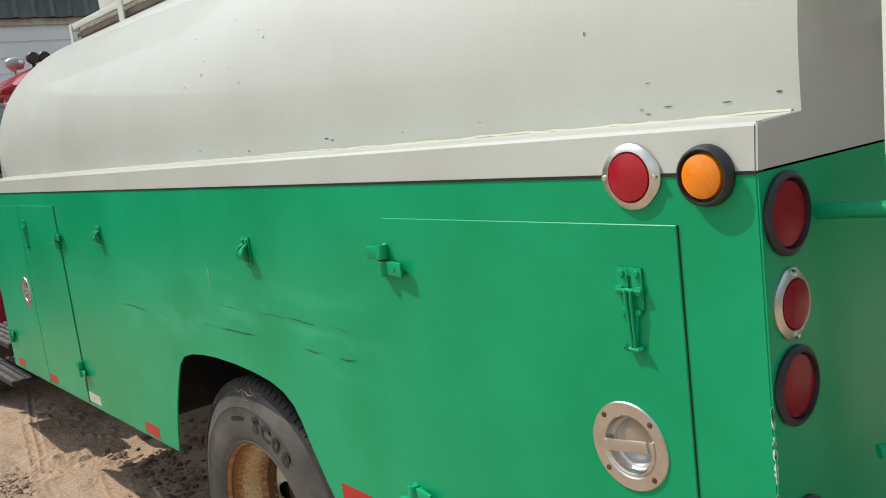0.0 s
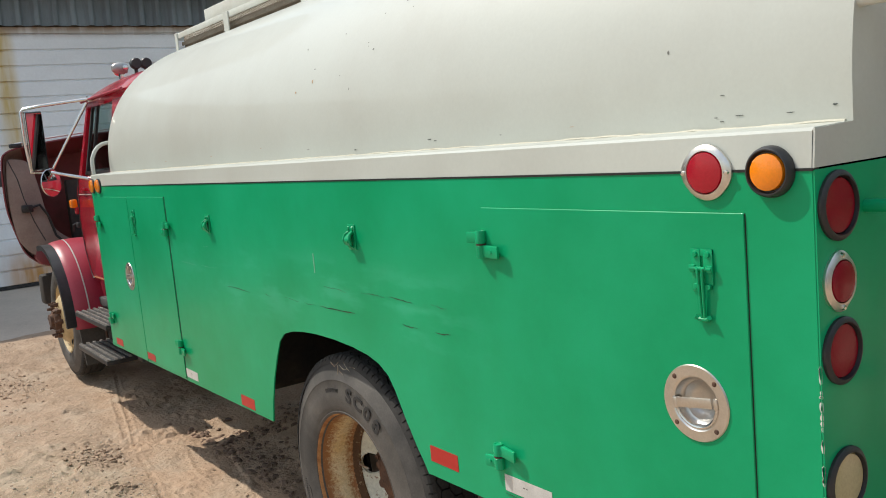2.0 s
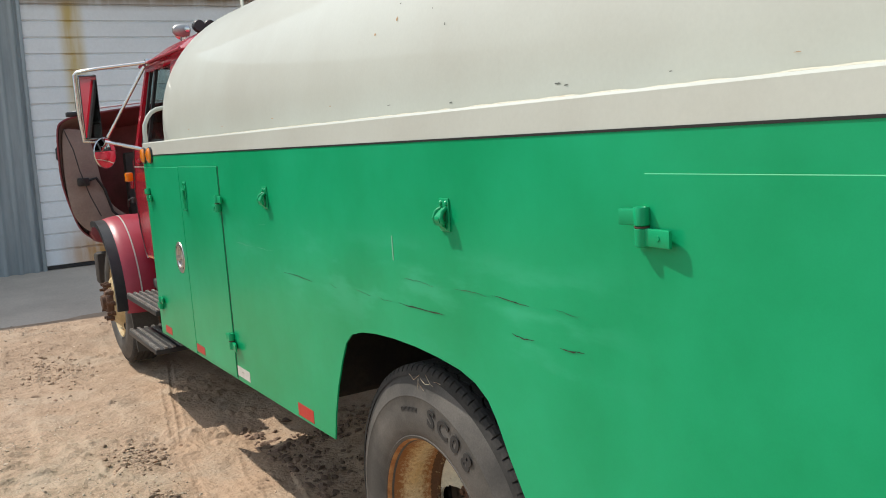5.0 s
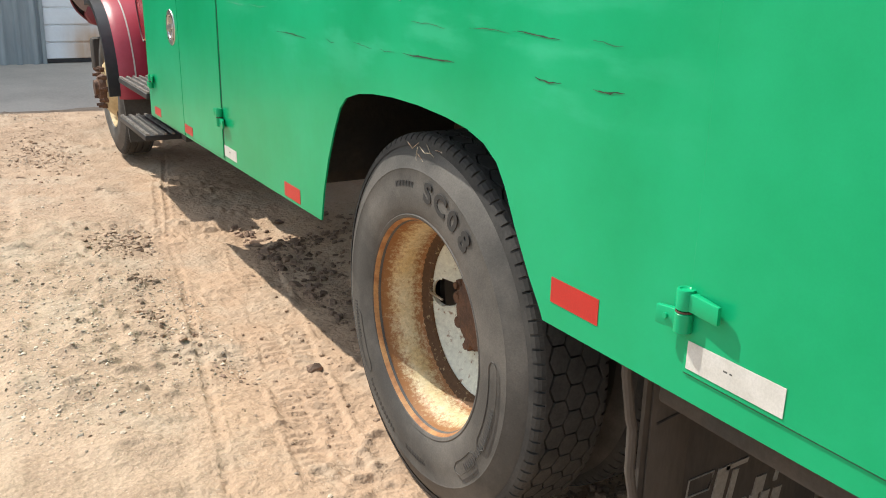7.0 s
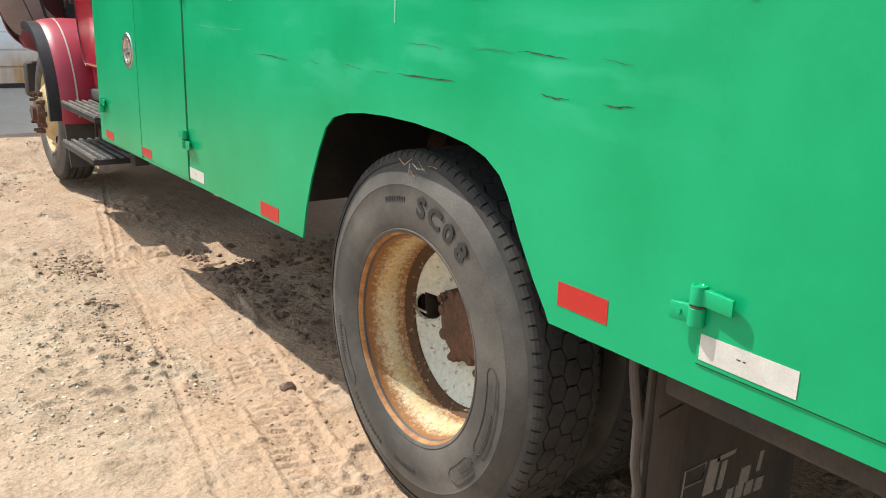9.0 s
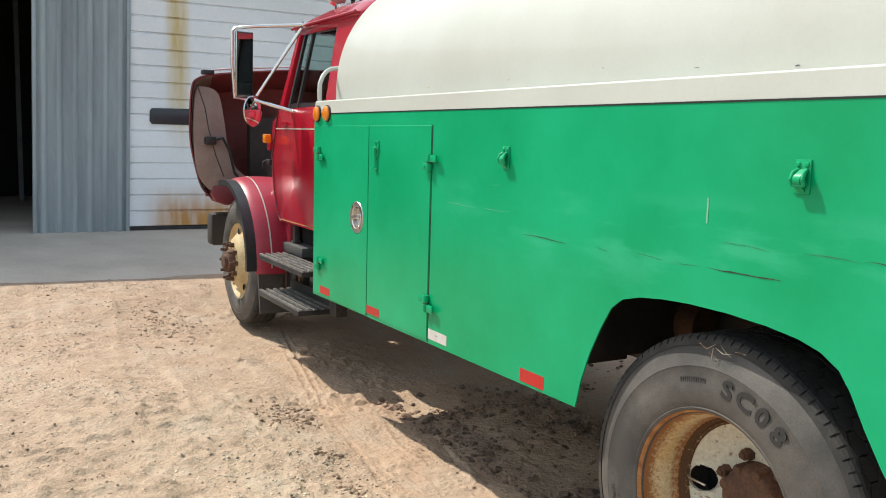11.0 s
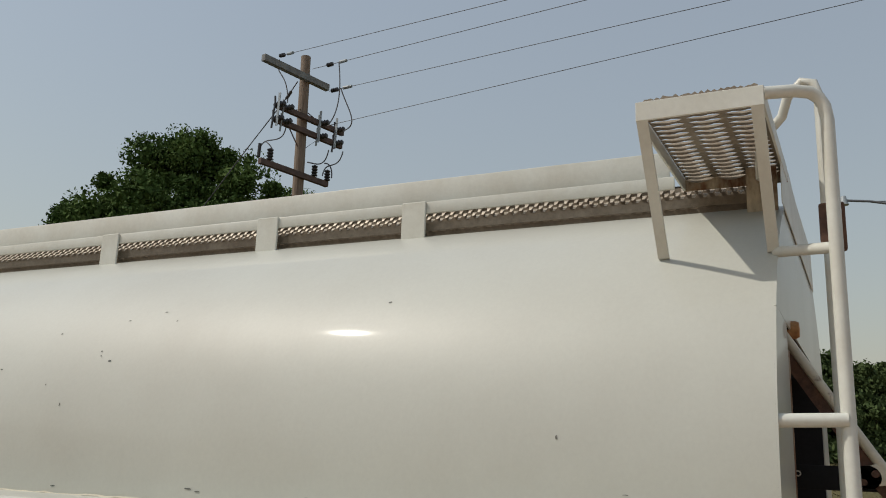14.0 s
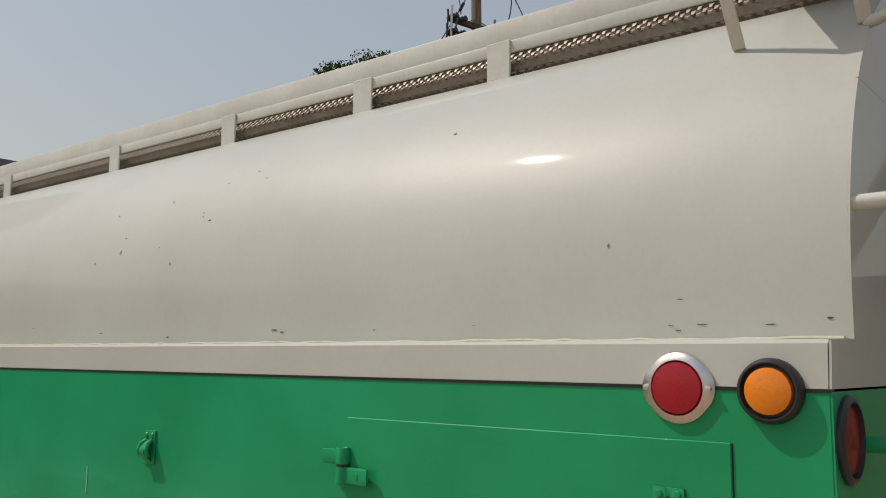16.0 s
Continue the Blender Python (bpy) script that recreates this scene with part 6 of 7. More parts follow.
for x in (0.805, 0.888):
    bm = lathe(B(), [(-0.03, 0), (-0.03, 0.040), (-0.02, 0.046), (0.02, 0.046), (0.05, 0.03), (0.05, 0)], (x, 6.48, 2.66), "y", 24)
    lp = part("roof_lamp", bm, BLACKPLASTIC, truck, "black round roof lamp")
    part("lamp_foot", box(B(), x - 0.012, x + 0.012, 6.47, 6.50, 2.54, 2.64, 0.004), BLACKPLASTIC, lp)

# ---- top rail, walkway, platform, ladder ----
RX = 0.70
bm = B()
for y0, y1 in ((1.047, 1.131), (1.612, 1.699), (2.346, 2.430), (3.176, 3.255), (4.221, 4.296), (5.138, 5.183)):
    box(bm, RX - 0.002, RX + 0.006, y0, y1, tank_z(RX) - 0.02, 2.711, 0.002, seg=1)
    part("rail_post", bm, RAILPAINT, truck, "flat cream rail post")
    bm = B()
bm.free()
part("rail_beam", box(B(), RX + 0.0065, RX + 0.014, 0.28, 5.183, 2.673, 2.711, 0.003, seg=2), RAILPAINT, truck, "cream painted lower rail")
part("upper_rail", box(B(), RX + 0.05, RX + 0.058, 0.30, 4.72, 2.69, 2.799, 0.003, seg=2), RAILPAINT, truck, "cream painted upper rail plate")
part("far_rail", box(B(), 1.70, 1.71, 0.3, 5.18, 2.58, 2.79), RAILPAINT, truck)
part("front_cross_rail", box(B(), RX + 0.015, 1.699, 5.17, 5.183, 2.665, 2.72), RAILPAINT, truck)


def grip_grating(x0, x1, y0, y1, z, teeth, cell, web, bar, hung=None):
    """Serrated plank grating: slots long in y, a curled tongue hanging from one edge and short teeth upset on the other."""
    bm = B()
    nx, ny = max(2, round((x1 - x0) / cell[0])), max(1, round((y1 - y0) / cell[1]))
    dx, dy = (x1 - x0) / nx, (y1 - y0) / ny
    for i in range(nx):
        for j in range(ny):
            a, b = x0 + i * dx, y0 + j * dy
            bm.faces.new([bm.verts.new((u, v, z)) for u, v in ((a, b), (a + dx, b), (a + dx, b + dy * web), (a, b + dy * web))])
            n = 8
            curve = [(b + dy * (web + (1 - web) * k / n), abs(math.sin(math.pi * k / n)) ** 0.7) for k in range(n + 1)]
            near = [bm.verts.new((a, v, z)) for v, h in curve]
            lip = [bm.verts.new((a + dx - dx * (1 - bar) * h, v, z)) for v, h in curve]
            up = [bm.verts.new((a + dx - dx * (1 - bar) * h * 0.8, v, z + teeth * 0.6 * h + 0.0002)) for v, h in curve]
            tb = hung or bm
            far = [tb.verts.new((a + dx, v, z)) for v, h in curve]
            down = [tb.verts.new((a + dx - 0.25 * teeth * h, v, z - teeth * h - 0.0002)) for v, h in curve]
            for to, p, q in ((bm, near, lip), (bm, lip, up), (tb, far, down)):
                for k in range(n):
                    to.faces.new((p[k], p[k + 1], q[k + 1], q[k]))
    return bm


part("walkway_grating", grip_grating(RX + 0.062, RX + 0.30, 0.05, 5.16, 2.697, 0.012, (0.034, 0.07), 0.25, 0.5), GRATE, truck, "serrated steel walkway grating", smooth=0, kind="stuff")
bm = B()
box(bm, RX + 0.036, RX + 0.040, 0.03, 5.16, 2.625, 2.650)
box(bm, RX + 0.0565, RX + 0.061, 0.03, 5.16, 2.612, 2.69)
part("walkway_channel", bm, GRATE, truck, "brown-grey steel side channel of the walkway", smooth=0)
# curled teeth that stand out from the channel's upper edge, two staggered rows
bm = B()
for row in range(3):
    for k in range(164):
        y = 0.04 + 0.031 * k + 0.015 * (row % 2)
        z = 2.686 - 0.011 * row
        x = RX + 0.054 - 0.006 * row
        w, h = 0.015, 0.010
        prof = [(0.0, 0.0, 0.0), (-0.008, 0.0, -0.006), (-0.012, 0.004, -0.014), (-0.006, 0.010, -h)]
        lo = [bm.verts.new((x + p, y + q, z + s)) for p, q, s in prof]
        hi = [bm.verts.new((x + p, y + w * (1 - 0.25 * i) + q, z + s)) for i, (p, q, s) in enumerate(prof)]
        for i in range(3):
            bm.faces.new((lo[i], lo[i + 1], hi[i + 1], hi[i]))
part("walkway_teeth", bm, SUNTOOTH, truck, "grating teeth in a paler, sunlit tone", smooth=0, kind="stuff")
part("walkway_plank", box(B(), RX + 0.306, 1.69, 0.05, 5.16, 2.695, 2.70), GRATE, truck, smooth=0)
plat = new("step_platform")
plat.parent = truck
tagged(plat, "cream framed step platform with serrated grating")
PX0, PX1, PY0, PY1, PZ = 0.163, 0.72, -0.01, 0.258, 2.70
bm = B()
box(bm, PX0, PX0 + 0.006, PY0, PY1, PZ - 0.032, PZ + 0.012, 0.001, seg=1)
part("frame_bar", bm, RAILPAINT, plat)
for y in (PY0, PY1 - 0.006):
    part("frame_bar", box(B(), PX0 + 0.0065, PX1, y, y + 0.006, PZ - 0.032, PZ + 0.010, 0.001, seg=1), RAILPAINT, plat)
part("frame_bar", box(B(), PX1, PX1 + 0.006, PY0, PY1, PZ - 0.032, PZ + 0.010), RUSTWHITE, plat, "rust-bled inner frame bar")
tongues = B()
grating = part("grating", grip_grating(PX0 + 0.01, PX1, PY0 + 0.008, PY1 - 0.008, PZ, 0.0125, (0.030, 0.083), 0.12, 0.73, tongues), GRATE, plat, "galvanised serrated grating", smooth=0)
part("grating_teeth", tongues, SUNTOOTH, grating, "grating teeth in a paler, sunlit tone", smooth=0, kind="stuff")
rs = random.Random(12)
saw = [(PY0 + 0.012, PZ + 0.008)]
for k in range(18):
    saw += [(PY0 + 0.012 + 0.0136 * k, PZ + 0.017 + rs.uniform(0, 0.005)), (PY0 + 0.012 + 0.0136 * (k + 0.5), PZ + 0.020 + rs.uniform(0, 0.005))]
saw += [(PY1 - 0.006, PZ + 0.008)]
part("serrated_edge", prism(B(), saw, PX0 + 0.011, PX0 + 0.016, "x"), GRATE, plat, "brown serrated edge standing above the frame", smooth=0)
for y in (PY0 + 0.002, PY1 - 0.026):
    zb = 2.40
    xb = tank_x(zb)
    bm = B()
    loft(bm, [[(PX0, y, PZ - 0.03), (PX0 + 0.008, y, PZ - 0.03), (PX0 + 0.008, y + 0.025, PZ - 0.03), (PX0, y + 0.025, PZ - 0.03)],
              [(xb - 0.01, y, zb), (xb, y, zb), (xb, y + 0.025, zb), (xb - 0.01, y + 0.025, zb)]])
    part("leg", bm, RAILPAINT, plat)
bm = B()
box(bm, 0.64, 0.646, 0.01, 0.085, 2.565, 2.69)
part("rusty_gusset", bm, RUSTWHITE, plat)

ladder = new("ladder")
ladder.parent = truck
tagged(ladder, "tubular rear ladder, cream above and green below the belt")
LX, LY = 0.195, -0.125
LR = 0.0138
LYF = -0.106                  # the far rail stands closer to the body
bm = tube(B(), [(LX - 0.012, LY, BELT), (LX, LY, 2.03), (LX + 0.025, LY, 2.37), (LX + 0.040, LY, 2.645), (LX + 0.041, LY + 0.004, 2.675), (LX + 0.038, LY + 0.014, 2.695), (LX + 0.030, LY + 0.030, 2.706), (LX + 0.012, LY + 0.060, 2.707), (PX0 + 0.012, PY0 + 0.005, 2.698)], LR, 14)
part("rail", bm, RAILPAINT, ladder, "cream upper ladder rail with a bent top")
bm = tube(B(), [(0.42, LYF, BELT), (0.43, LYF, 2.03), (0.445, LYF, 2.4), (0.46, LYF, 2.79), (0.463, LYF + 0.010, 2.825), (0.468, LYF + 0.035, 2.835), (0.48, LYF + 0.07, 2.805), (0.50, -0.02, 2.765), (0.518, 0.025, 2.725), (0.523, 0.036, 2.70), (0.525, 0.038, 2.62)], LR * 0.85, 14)
part("rail", bm, RAILPAINT, ladder, "cream upper ladder rail with a bent top")
for x in (LX, 0.432):
    bm = tube(B(), [(x - 0.012, LY, BELT - 0.001), (x - 0.015, LY, 1.2), (x - 0.02, LY, 0.62)], LR, 14)
    part("rail", bm, GREEN, ladder, "green lower ladder rail")
bm = B()
box(bm, 0.262, 0.30, LY - 0.020, LY + 0.030, 2.375, 2.475, 0.006)
part("rusty_plate", bm, HUB, ladder, "rust-brown bracket plate")
for z, m in ((2.028, RAILPAINT), (1.637, GREEN), (1.25, GREEN)):
    bm = B()
    if z > 1.3:
        tube(bm, [(0.172, 0.0, z - 0.003), (LX - 0.01, LY, z)], 0.0135, 12)
    else:
        tube(bm, [(LX - 0.045, LY + 0.03, z - 0.003), (LX - 0.01, LY, z)], 0.012, 12)
    part("standoff", bm, m, ladder)
    bm = B()
    box(bm, LX, 0.43, LY - 0.010, LY + 0.014, z - 0.014, z + 0.012, 0.004)
    part("rung", bm, m, ladder)
bm = B()
tube(bm, [(0.37, 0.0, 2.40), (LX + 0.03, LY, 2.37)], 0.012, 12)
part("standoff", bm, RAILPAINT, ladder)
part("rung", box(B(), LX + 0.03, 0.45, LY - 0.004, LY + 0.012, 2.36, 2.385, 0.004), RAILPAINT, ladder)


# ---- garage building ----
GY, GZ = 12.88, 0.20
LEAN = Matrix(((1, 0, 0.022, -0.022 * GZ), (0, 1, 0, 0), (0, 0, 1, 0), (0, 0, 0, 1)))   # the old shed stands slightly out of plumb


def leanto(ob):
    for o in (ob, *ob.children):
        if o.data:
            o.data.transform(LEAN)
    return ob


def corrugated(x0, x1, z0, z1, y, pitch=0.2, depth=0.06, flip=1):
    """Ribbed sheet: broad trapezoid ribs."""
    bm = B()
    prof = []
    x = x0
    while x < x1 - 1e-6:
        for u, d in ((0.0, 0.0), (0.10, 0.03), (0.20, 0.10), (0.30, 0.90), (0.36, 1.0), (0.54, 1.0), (0.60, 0.90), (0.70, 0.10), (0.80, 0.03)):
            xx = x + u * pitch
            if xx <= x1:
                prof.append((xx, y - d * depth * flip))
        x += pitch
    prof.append((x1, y))
    lo = [bm.verts.new((a, b, z0)) for a, b in prof]
    hi = [bm.verts.new((a, b, z1)) for a, b in prof]
    lo2 = [bm.verts.new((a, b + 0.012, z0)) for a, b in prof]
    hi2 = [bm.verts.new((a, b + 0.012, z1)) for a, b in prof]
    for k in range(len(prof) - 1):
        bm.faces.new((lo[k], lo[k + 1], hi[k + 1], hi[k]))
        bm.faces.new((lo2[k + 1], lo2[k], hi2[k], hi2[k + 1]))
        bm.faces.new((lo[k + 1], lo[k], lo2[k], lo2[k + 1]))
        bm.faces.new((hi[k], hi[k + 1], hi2[k + 1], hi2[k]))
    return bm


leanto(solid("wall_south", corrugated(-0.94, 0.205, GZ - 0.1, 4.45, GY, 0.19), GALV, "weathered grey ribbed steel wall panel", "wall", "structure", smooth=60))
leanto(solid("wall_south_left", corrugated(-12.0, -4.8, GZ - 0.1, 4.45, GY, 0.19), GALV, "weathered grey ribbed steel wall", "wall", "structure", smooth=60))
leanto(solid("wall_lintel", corrugated(-4.79, -0.95, 3.42, 4.45, GY, 0.19), GALV, "ribbed steel above the open doorway", "wall", "structure", smooth=60))
leanto(solid("wall_fascia", corrugated(0.235, 13.0, 3.93, 4.56, GY - 0.05, 0.25, 0.085), FASCIA, "ribbed steel fascia above the big door", "wall", "structure", smooth=60))
bm = B()
box(bm, -4.79, -0.95, GY - 0.02, GY + 0.1, 3.30, 3.415, 0.01)
leanto(solid("door_header", bm, GALVDARK, "dark steel header over the open doorway", "trim", "structure"))
bm = B()
box(bm, 0.18, 0.23, GY - 0.045, GY + 0.06, GZ - 0.1, 4.45, 0.006)
r = random.Random(2)
for k in range(24):
    z = GZ + 0.1 + 0.17 * k
    lathe(bm, [(0, 0.012), (-0.006, 0.010), (-0.008, 0)], (0.205, GY - 0.045, z), "y", 8)
leanto(solid("door_jamb_trim", bm, GALV, "riveted steel corner flashing", "trim", "structure"))
bm = B()
box(bm, -0.985, -0.94, GY - 0.04, GY + 0.08, GZ - 0.1, 3.42, 0.006)
for k in range(19):
    z = GZ + 0.1 + 0.17 * k
    lathe(bm, [(0, 0.012), (-0.006, 0.010), (-0.008, 0)], (-0.96, GY - 0.04, z), "y", 8)
leanto(solid("door_jamb_flashing", bm, GALV, "riveted steel flashing beside the open doorway", "trim", "structure"))
# roof edge and roof
bm = B()
prism(bm, [(GY + 0.2, 4.57), (GY - 0.42, 4.49), (GY - 0.44, 4.57), (GY - 0.40, 4.63), (GY + 9.0, 5.6), (GY + 18, 4.7), (GY + 18, 4.57)], -12.2, 13.2, "x")
leanto(solid("roof", bm, GALVDARK, "low dark metal roof with a rolled edge", "roof", "structure"))
bm = B()
box(bm, -12.2, 13.2, GY - 0.47, GY - 0.445, 4.43, 4.62, 0.008)
leanto(solid("gutter_trim", bm, GALVDARK, "dark blue-grey eaves trim", "trim", "structure"))
# overhead door: one panel per rib
door = thing("overhead_door", "white ribbed overhead door with rust streaks, closed", "door", kind="structure")
z = GZ + 0.06
while z < 3.94:
    h = 0.223
    z1 = min(z + h, 3.948)
    bm = prism(B(), [(GY + 0.024, z), (GY - 0.006, z + 0.010), (GY - 0.006, z1 - 0.024), (GY + 0.020, z1 - 0.010), (GY + 0.024, z1), (GY + 0.05, z1), (GY + 0.05, z)], 0.235, 4.9, "x")
    part("panel", bm, DOORWHITE, door, smooth=20)
    z = z1
part("bottom_seal", box(B(), 0.235, 4.9, GY + 0.0, GY + 0.035, GZ + 0.015, GZ + 0.06), BLACKPLASTIC, door)
bm = prism(B(), [(0.52, 1.69), (0.49, 1.73), (0.49, 1.87), (0.52, 1.91), (1.86, 1.93), (1.89, 1.89), (1.89, 1.73), (1.86, 1.69)], GY - 0.022, GY - 0.006, "y", bevel=0.006)
part("door_window", bm, WINGLASS, door, "long dark door window")
leanto(door)
leanto(solid("wall_south_right", corrugated(4.92, 13.0, GZ - 0.1, 3.94, GY, 0.19), GALV, "grey ribbed steel wall", "wall", "structure", smooth=60))
# inside of the shed, its lack of light painted as near-black walls
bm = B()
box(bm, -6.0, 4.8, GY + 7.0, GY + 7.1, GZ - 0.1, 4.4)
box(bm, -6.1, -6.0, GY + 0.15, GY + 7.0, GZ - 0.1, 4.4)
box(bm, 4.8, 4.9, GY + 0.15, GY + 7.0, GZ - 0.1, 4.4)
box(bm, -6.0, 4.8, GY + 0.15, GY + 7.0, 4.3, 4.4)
solid("shed_interior", bm, SHADEBLACK, "shed interior walls coloured near-black for the unlit inside", "wall", "structure")
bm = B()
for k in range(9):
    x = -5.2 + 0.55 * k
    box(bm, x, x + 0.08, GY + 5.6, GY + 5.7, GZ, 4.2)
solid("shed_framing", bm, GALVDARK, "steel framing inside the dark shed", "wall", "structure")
# concrete apron
bm = B()
edge = [(x, 9.72 + 0.06 * math.sin(x * 2.1) + 0.03 * math.sin(x * 6.7)) for x in np.linspace(-12, 12, 80)]
lo = [bm.verts.new((x, y - 0.25, 0.050 - 0.018 * max(min(x, 0), -6))) for x, y in edge]
rise = [bm.verts.new((x, y + 0.35, 0.070 - 0.018 * max(min(x, 0), -6) + 0.012)) for x, y in edge]
hi = [bm.verts.new((x, GY + 7, 0.16 + 0.05)) for x, y in edge]
mid = [bm.verts.new((x, GY, 0.16 + 0.045)) for x, y in edge]
down = [bm.verts.new((x, y - 0.26, -0.2)) for x, y in edge]
for a, b in ((down, lo), (lo, rise), (rise, mid), (mid, hi)):
    for k in range(len(edge) - 1):
        bm.faces.new((a[k], a[k + 1], b[k + 1], b[k]))
solid("concrete_apron", bm, CONCRETE, "grey concrete apron before the doors, dusted with earth", "pavement", "structure", smooth=0)

# ---- grain bin ----
bm = B()
seg, R, bx, by = 120, 4.3, 3.9, 31.2
prof = []
z = 0.0
while z < 15.0:
    prof += [(z, R), (z + 0.05, R + 0.03)]
    z += 0.10
prof += [(15.0, R), (17.0, 0.6), (17.0, 0)]
lathe(bm, prof, (bx, by, 0), "z", seg)
silo = thing("grain_bin", "tall corrugated galvanised grain bin behind the shed", "silo")
part("shell", bm, BIN, silo, smooth=60)
for k in range(8):
    part("stiffener_hoop", lathe(B(), [(-0.03, R + 0.02), (-0.03, R + 0.06), (0.03, R + 0.06), (0.03, R + 0.02)], (bx, by, 1.0 + 1.9 * k), "z", seg, True), GALVDARK, silo)

# ---- power pole and wires ----
pole = thing("power_pole", "weathered wooden power pole with three crossarms and insulators", "utility pole")
g = float(ground_height(17.4, 13.7))
PT = 12.95
lean = lambda z: Vector((17.45, 13.70 + 0.012 * (z - 6), z))
part("post", tube(B(), [lean(g - 0.3), lean(5), lean(9), lean(PT)], [0.19, 0.17, 0.155, 0.14], 16), POLEWOOD, pole, "grey-brown round post")
ADIR = Vector((math.cos(radians(12)), -math.sin(radians(12)), 0))


def arm(z, length, w, m, off=0.16, shift=0.0):
    """Crossarm bolted to the near face of the post, its middle shifted along it."""
    o = lean(z) + Vector((-off * 0.5, -off, 0)) + ADIR * shift
    a = part("crossarm", tube(B(), [o - ADIR * length / 2, o + ADIR * length / 2], w, flat=(w, w * 1.25)), m, pole, "timber crossarm", smooth=0)
    return o, a


def insulator(p, parent, h=0.26, r=0.05, tilt=(0, 0, 1)):
    ax = Vector(tilt).normalized()
    u = ax.orthogonal().normalized()
    v = ax.cross(u)
    pr = [(0, 0.02)]
    for k in range(4):
        pr += [(h * (k + 0.2) / 4, r), (h * (k + 0.5) / 4, r * 1.05), (h * (k + 0.7) / 4, r * 0.5)]
    pr += [(h, 0.02), (h, 0)]
    part("insulator", lathe(B(), pr, p, (tuple(ax), tuple(u), tuple(v)), 14), INSUL, parent)


o1, a1 = arm(12.22, 2.45, 0.15, ARMWOOD, 0.16, -0.42)
o2, a2 = arm(11.02, 2.55, 0.12, BROWNARM, 0.18, 0.22)
o3, a3 = arm(10.60, 2.55, 0.12, BROWNARM, 0.18, 0.18)
o4, a4 = arm(9.30, 2.50, 0.12, BROWNARM, 0.18, -0.28)
for side in (-1, 1):
    for o, z in ((o2, 11.35), (o3, 10.05)):
        part("arm_brace", tube(B(), [o + ADIR * (0.62 * side - 0.2), lean(z)], 0.02, flat=(0.035, 0.012)), BROWNARM, pole)
# fused cutouts hang in pairs from the double arm, each with a bracket strap and a ribbed barrel
for o, a in ((o2, a2), (o3, a3)):
    for d in (-1.16, -0.86, 0.50, 1.14):
        p = o + ADIR * d + Vector((-0.12, -0.05, 0.02))
        bm = lathe(B(), [(-0.20, 0), (-0.20, 0.05), (-0.16, 0.085), (-0.12, 0.05), (-0.07, 0.09), (-0.03, 0.05), (0.03, 0.09), (0.07, 0.05), (0.12, 0.085), (0.17, 0.05), (0.17, 0)], p, "y", 12)
        part("cutout", bm, INSUL, a)
        part("fuse_tube", tube(B(), [p + Vector((-0.08, 0.10, 0.22)), p + Vector((-0.12, 0.05, 0.0)), p + Vector((-0.10, 0.10, -0.30))], 0.028, 8), GALV if d in (-0.86, 0.50) else INSUL, a)
for d in (-1.16, 0.40, 1.05):
    part("bracket_strap", tube(B(), [o2 + ADIR * d + Vector((-0.20, -0.1, 0.32)), o3 + ADIR * d + Vector((-0.20, -0.1, -0.22))], 0.03, flat=(0.07, 0.02)), GALV, pole)
for d in (-0.92, 0.72, 1.22):
    insulator(o4 + ADIR * d + Vector((-0.05, -0.05, 0.08)), a4, 0.34, 0.085)
# conductors run from dead ends on the arms to the next pole on the other side of the yard
ends = [((17.5, 14.38, 13.2), (13.866, 5.886, 11.3), 0.72), ((17.5, 12.53, 12.62), (14.467, 4.086, 11.3), 1.5), ((17.5, 12.38, 11.8), (15.555, 0.82, 11.3), 0.65), ((17.5, 12.2, 10.79), (16.479, -1.95, 11.3), 0.75)]
power_line = thing("power_line", "four thin overhead power line conductors", "power line")
for k, (a, b, back) in enumerate(ends):
    a, b = Vector(a), Vector(b)
    d = (b - a)
    u = d.normalized()
    first = a - u * back
    part("conductor", tube(B(), [first] + [a + d * t for t in (0.05, 0.35, 0.7, 1.0, 1.6, 2.4, 3.4)], 0.008, 6), WIRE, power_line)
    if k < 3:
        insulator(first + u * (0.75 if k == 1 else 0.1), pole, 0.26, 0.06, tuple(u))
        part("line_clamp", tube(B(), [first + u * (1.35 if k == 1 else 0.55), first + u * (1.65 if k == 1 else 0.85)], 0.045, 8), GALV, pole)
# slack jumper wires between the conductors, the cutouts and the lower arm
for pts in ([(14.61, 12.95), (14.78, 12.45), (14.25, 12.55), (14.20, 11.55)], [(12.54, 12.50), (12.40, 11.70), (12.42, 11.00), (12.74, 10.69)],
            [(12.42, 11.70), (12.15, 11.00), (11.72, 10.55), (12.24, 10.42)], [(14.19, 10.81), (14.25, 10.15), (14.95, 10.75), (15.06, 10.24)],
            [(12.69, 9.92), (12.78, 9.35), (13.12, 9.60), (13.37, 9.65)], [(12.22, 9.82), (12.35, 9.20), (12.78, 9.72), (12.84, 9.19)],
            [(14.90, 10.46), (14.75, 10.40), (14.62, 10.25), (14.59, 10.12)], [(12.80, 9.55), (12.62, 9.55), (12.52, 9.35), (12.54, 9.10)]):
    P = [Vector((17.3, y, z)) for y, z in pts]
    curve = [P[0] * (1 - t) ** 3 + 3 * P[1] * t * (1 - t) ** 2 + 3 * P[2] * t * t * (1 - t) + P[3] * t ** 3 for t in (i / 14 for i in range(15))]
    part("jumper_wire", tube(B(), curve, 0.018, 6), WIRE, pole)
part("cable_head", tube(B(), [(17.3, 15.06, 10.42), (17.3, 15.08, 10.02)], 0.05, 8), INSUL, pole)
bm = B()
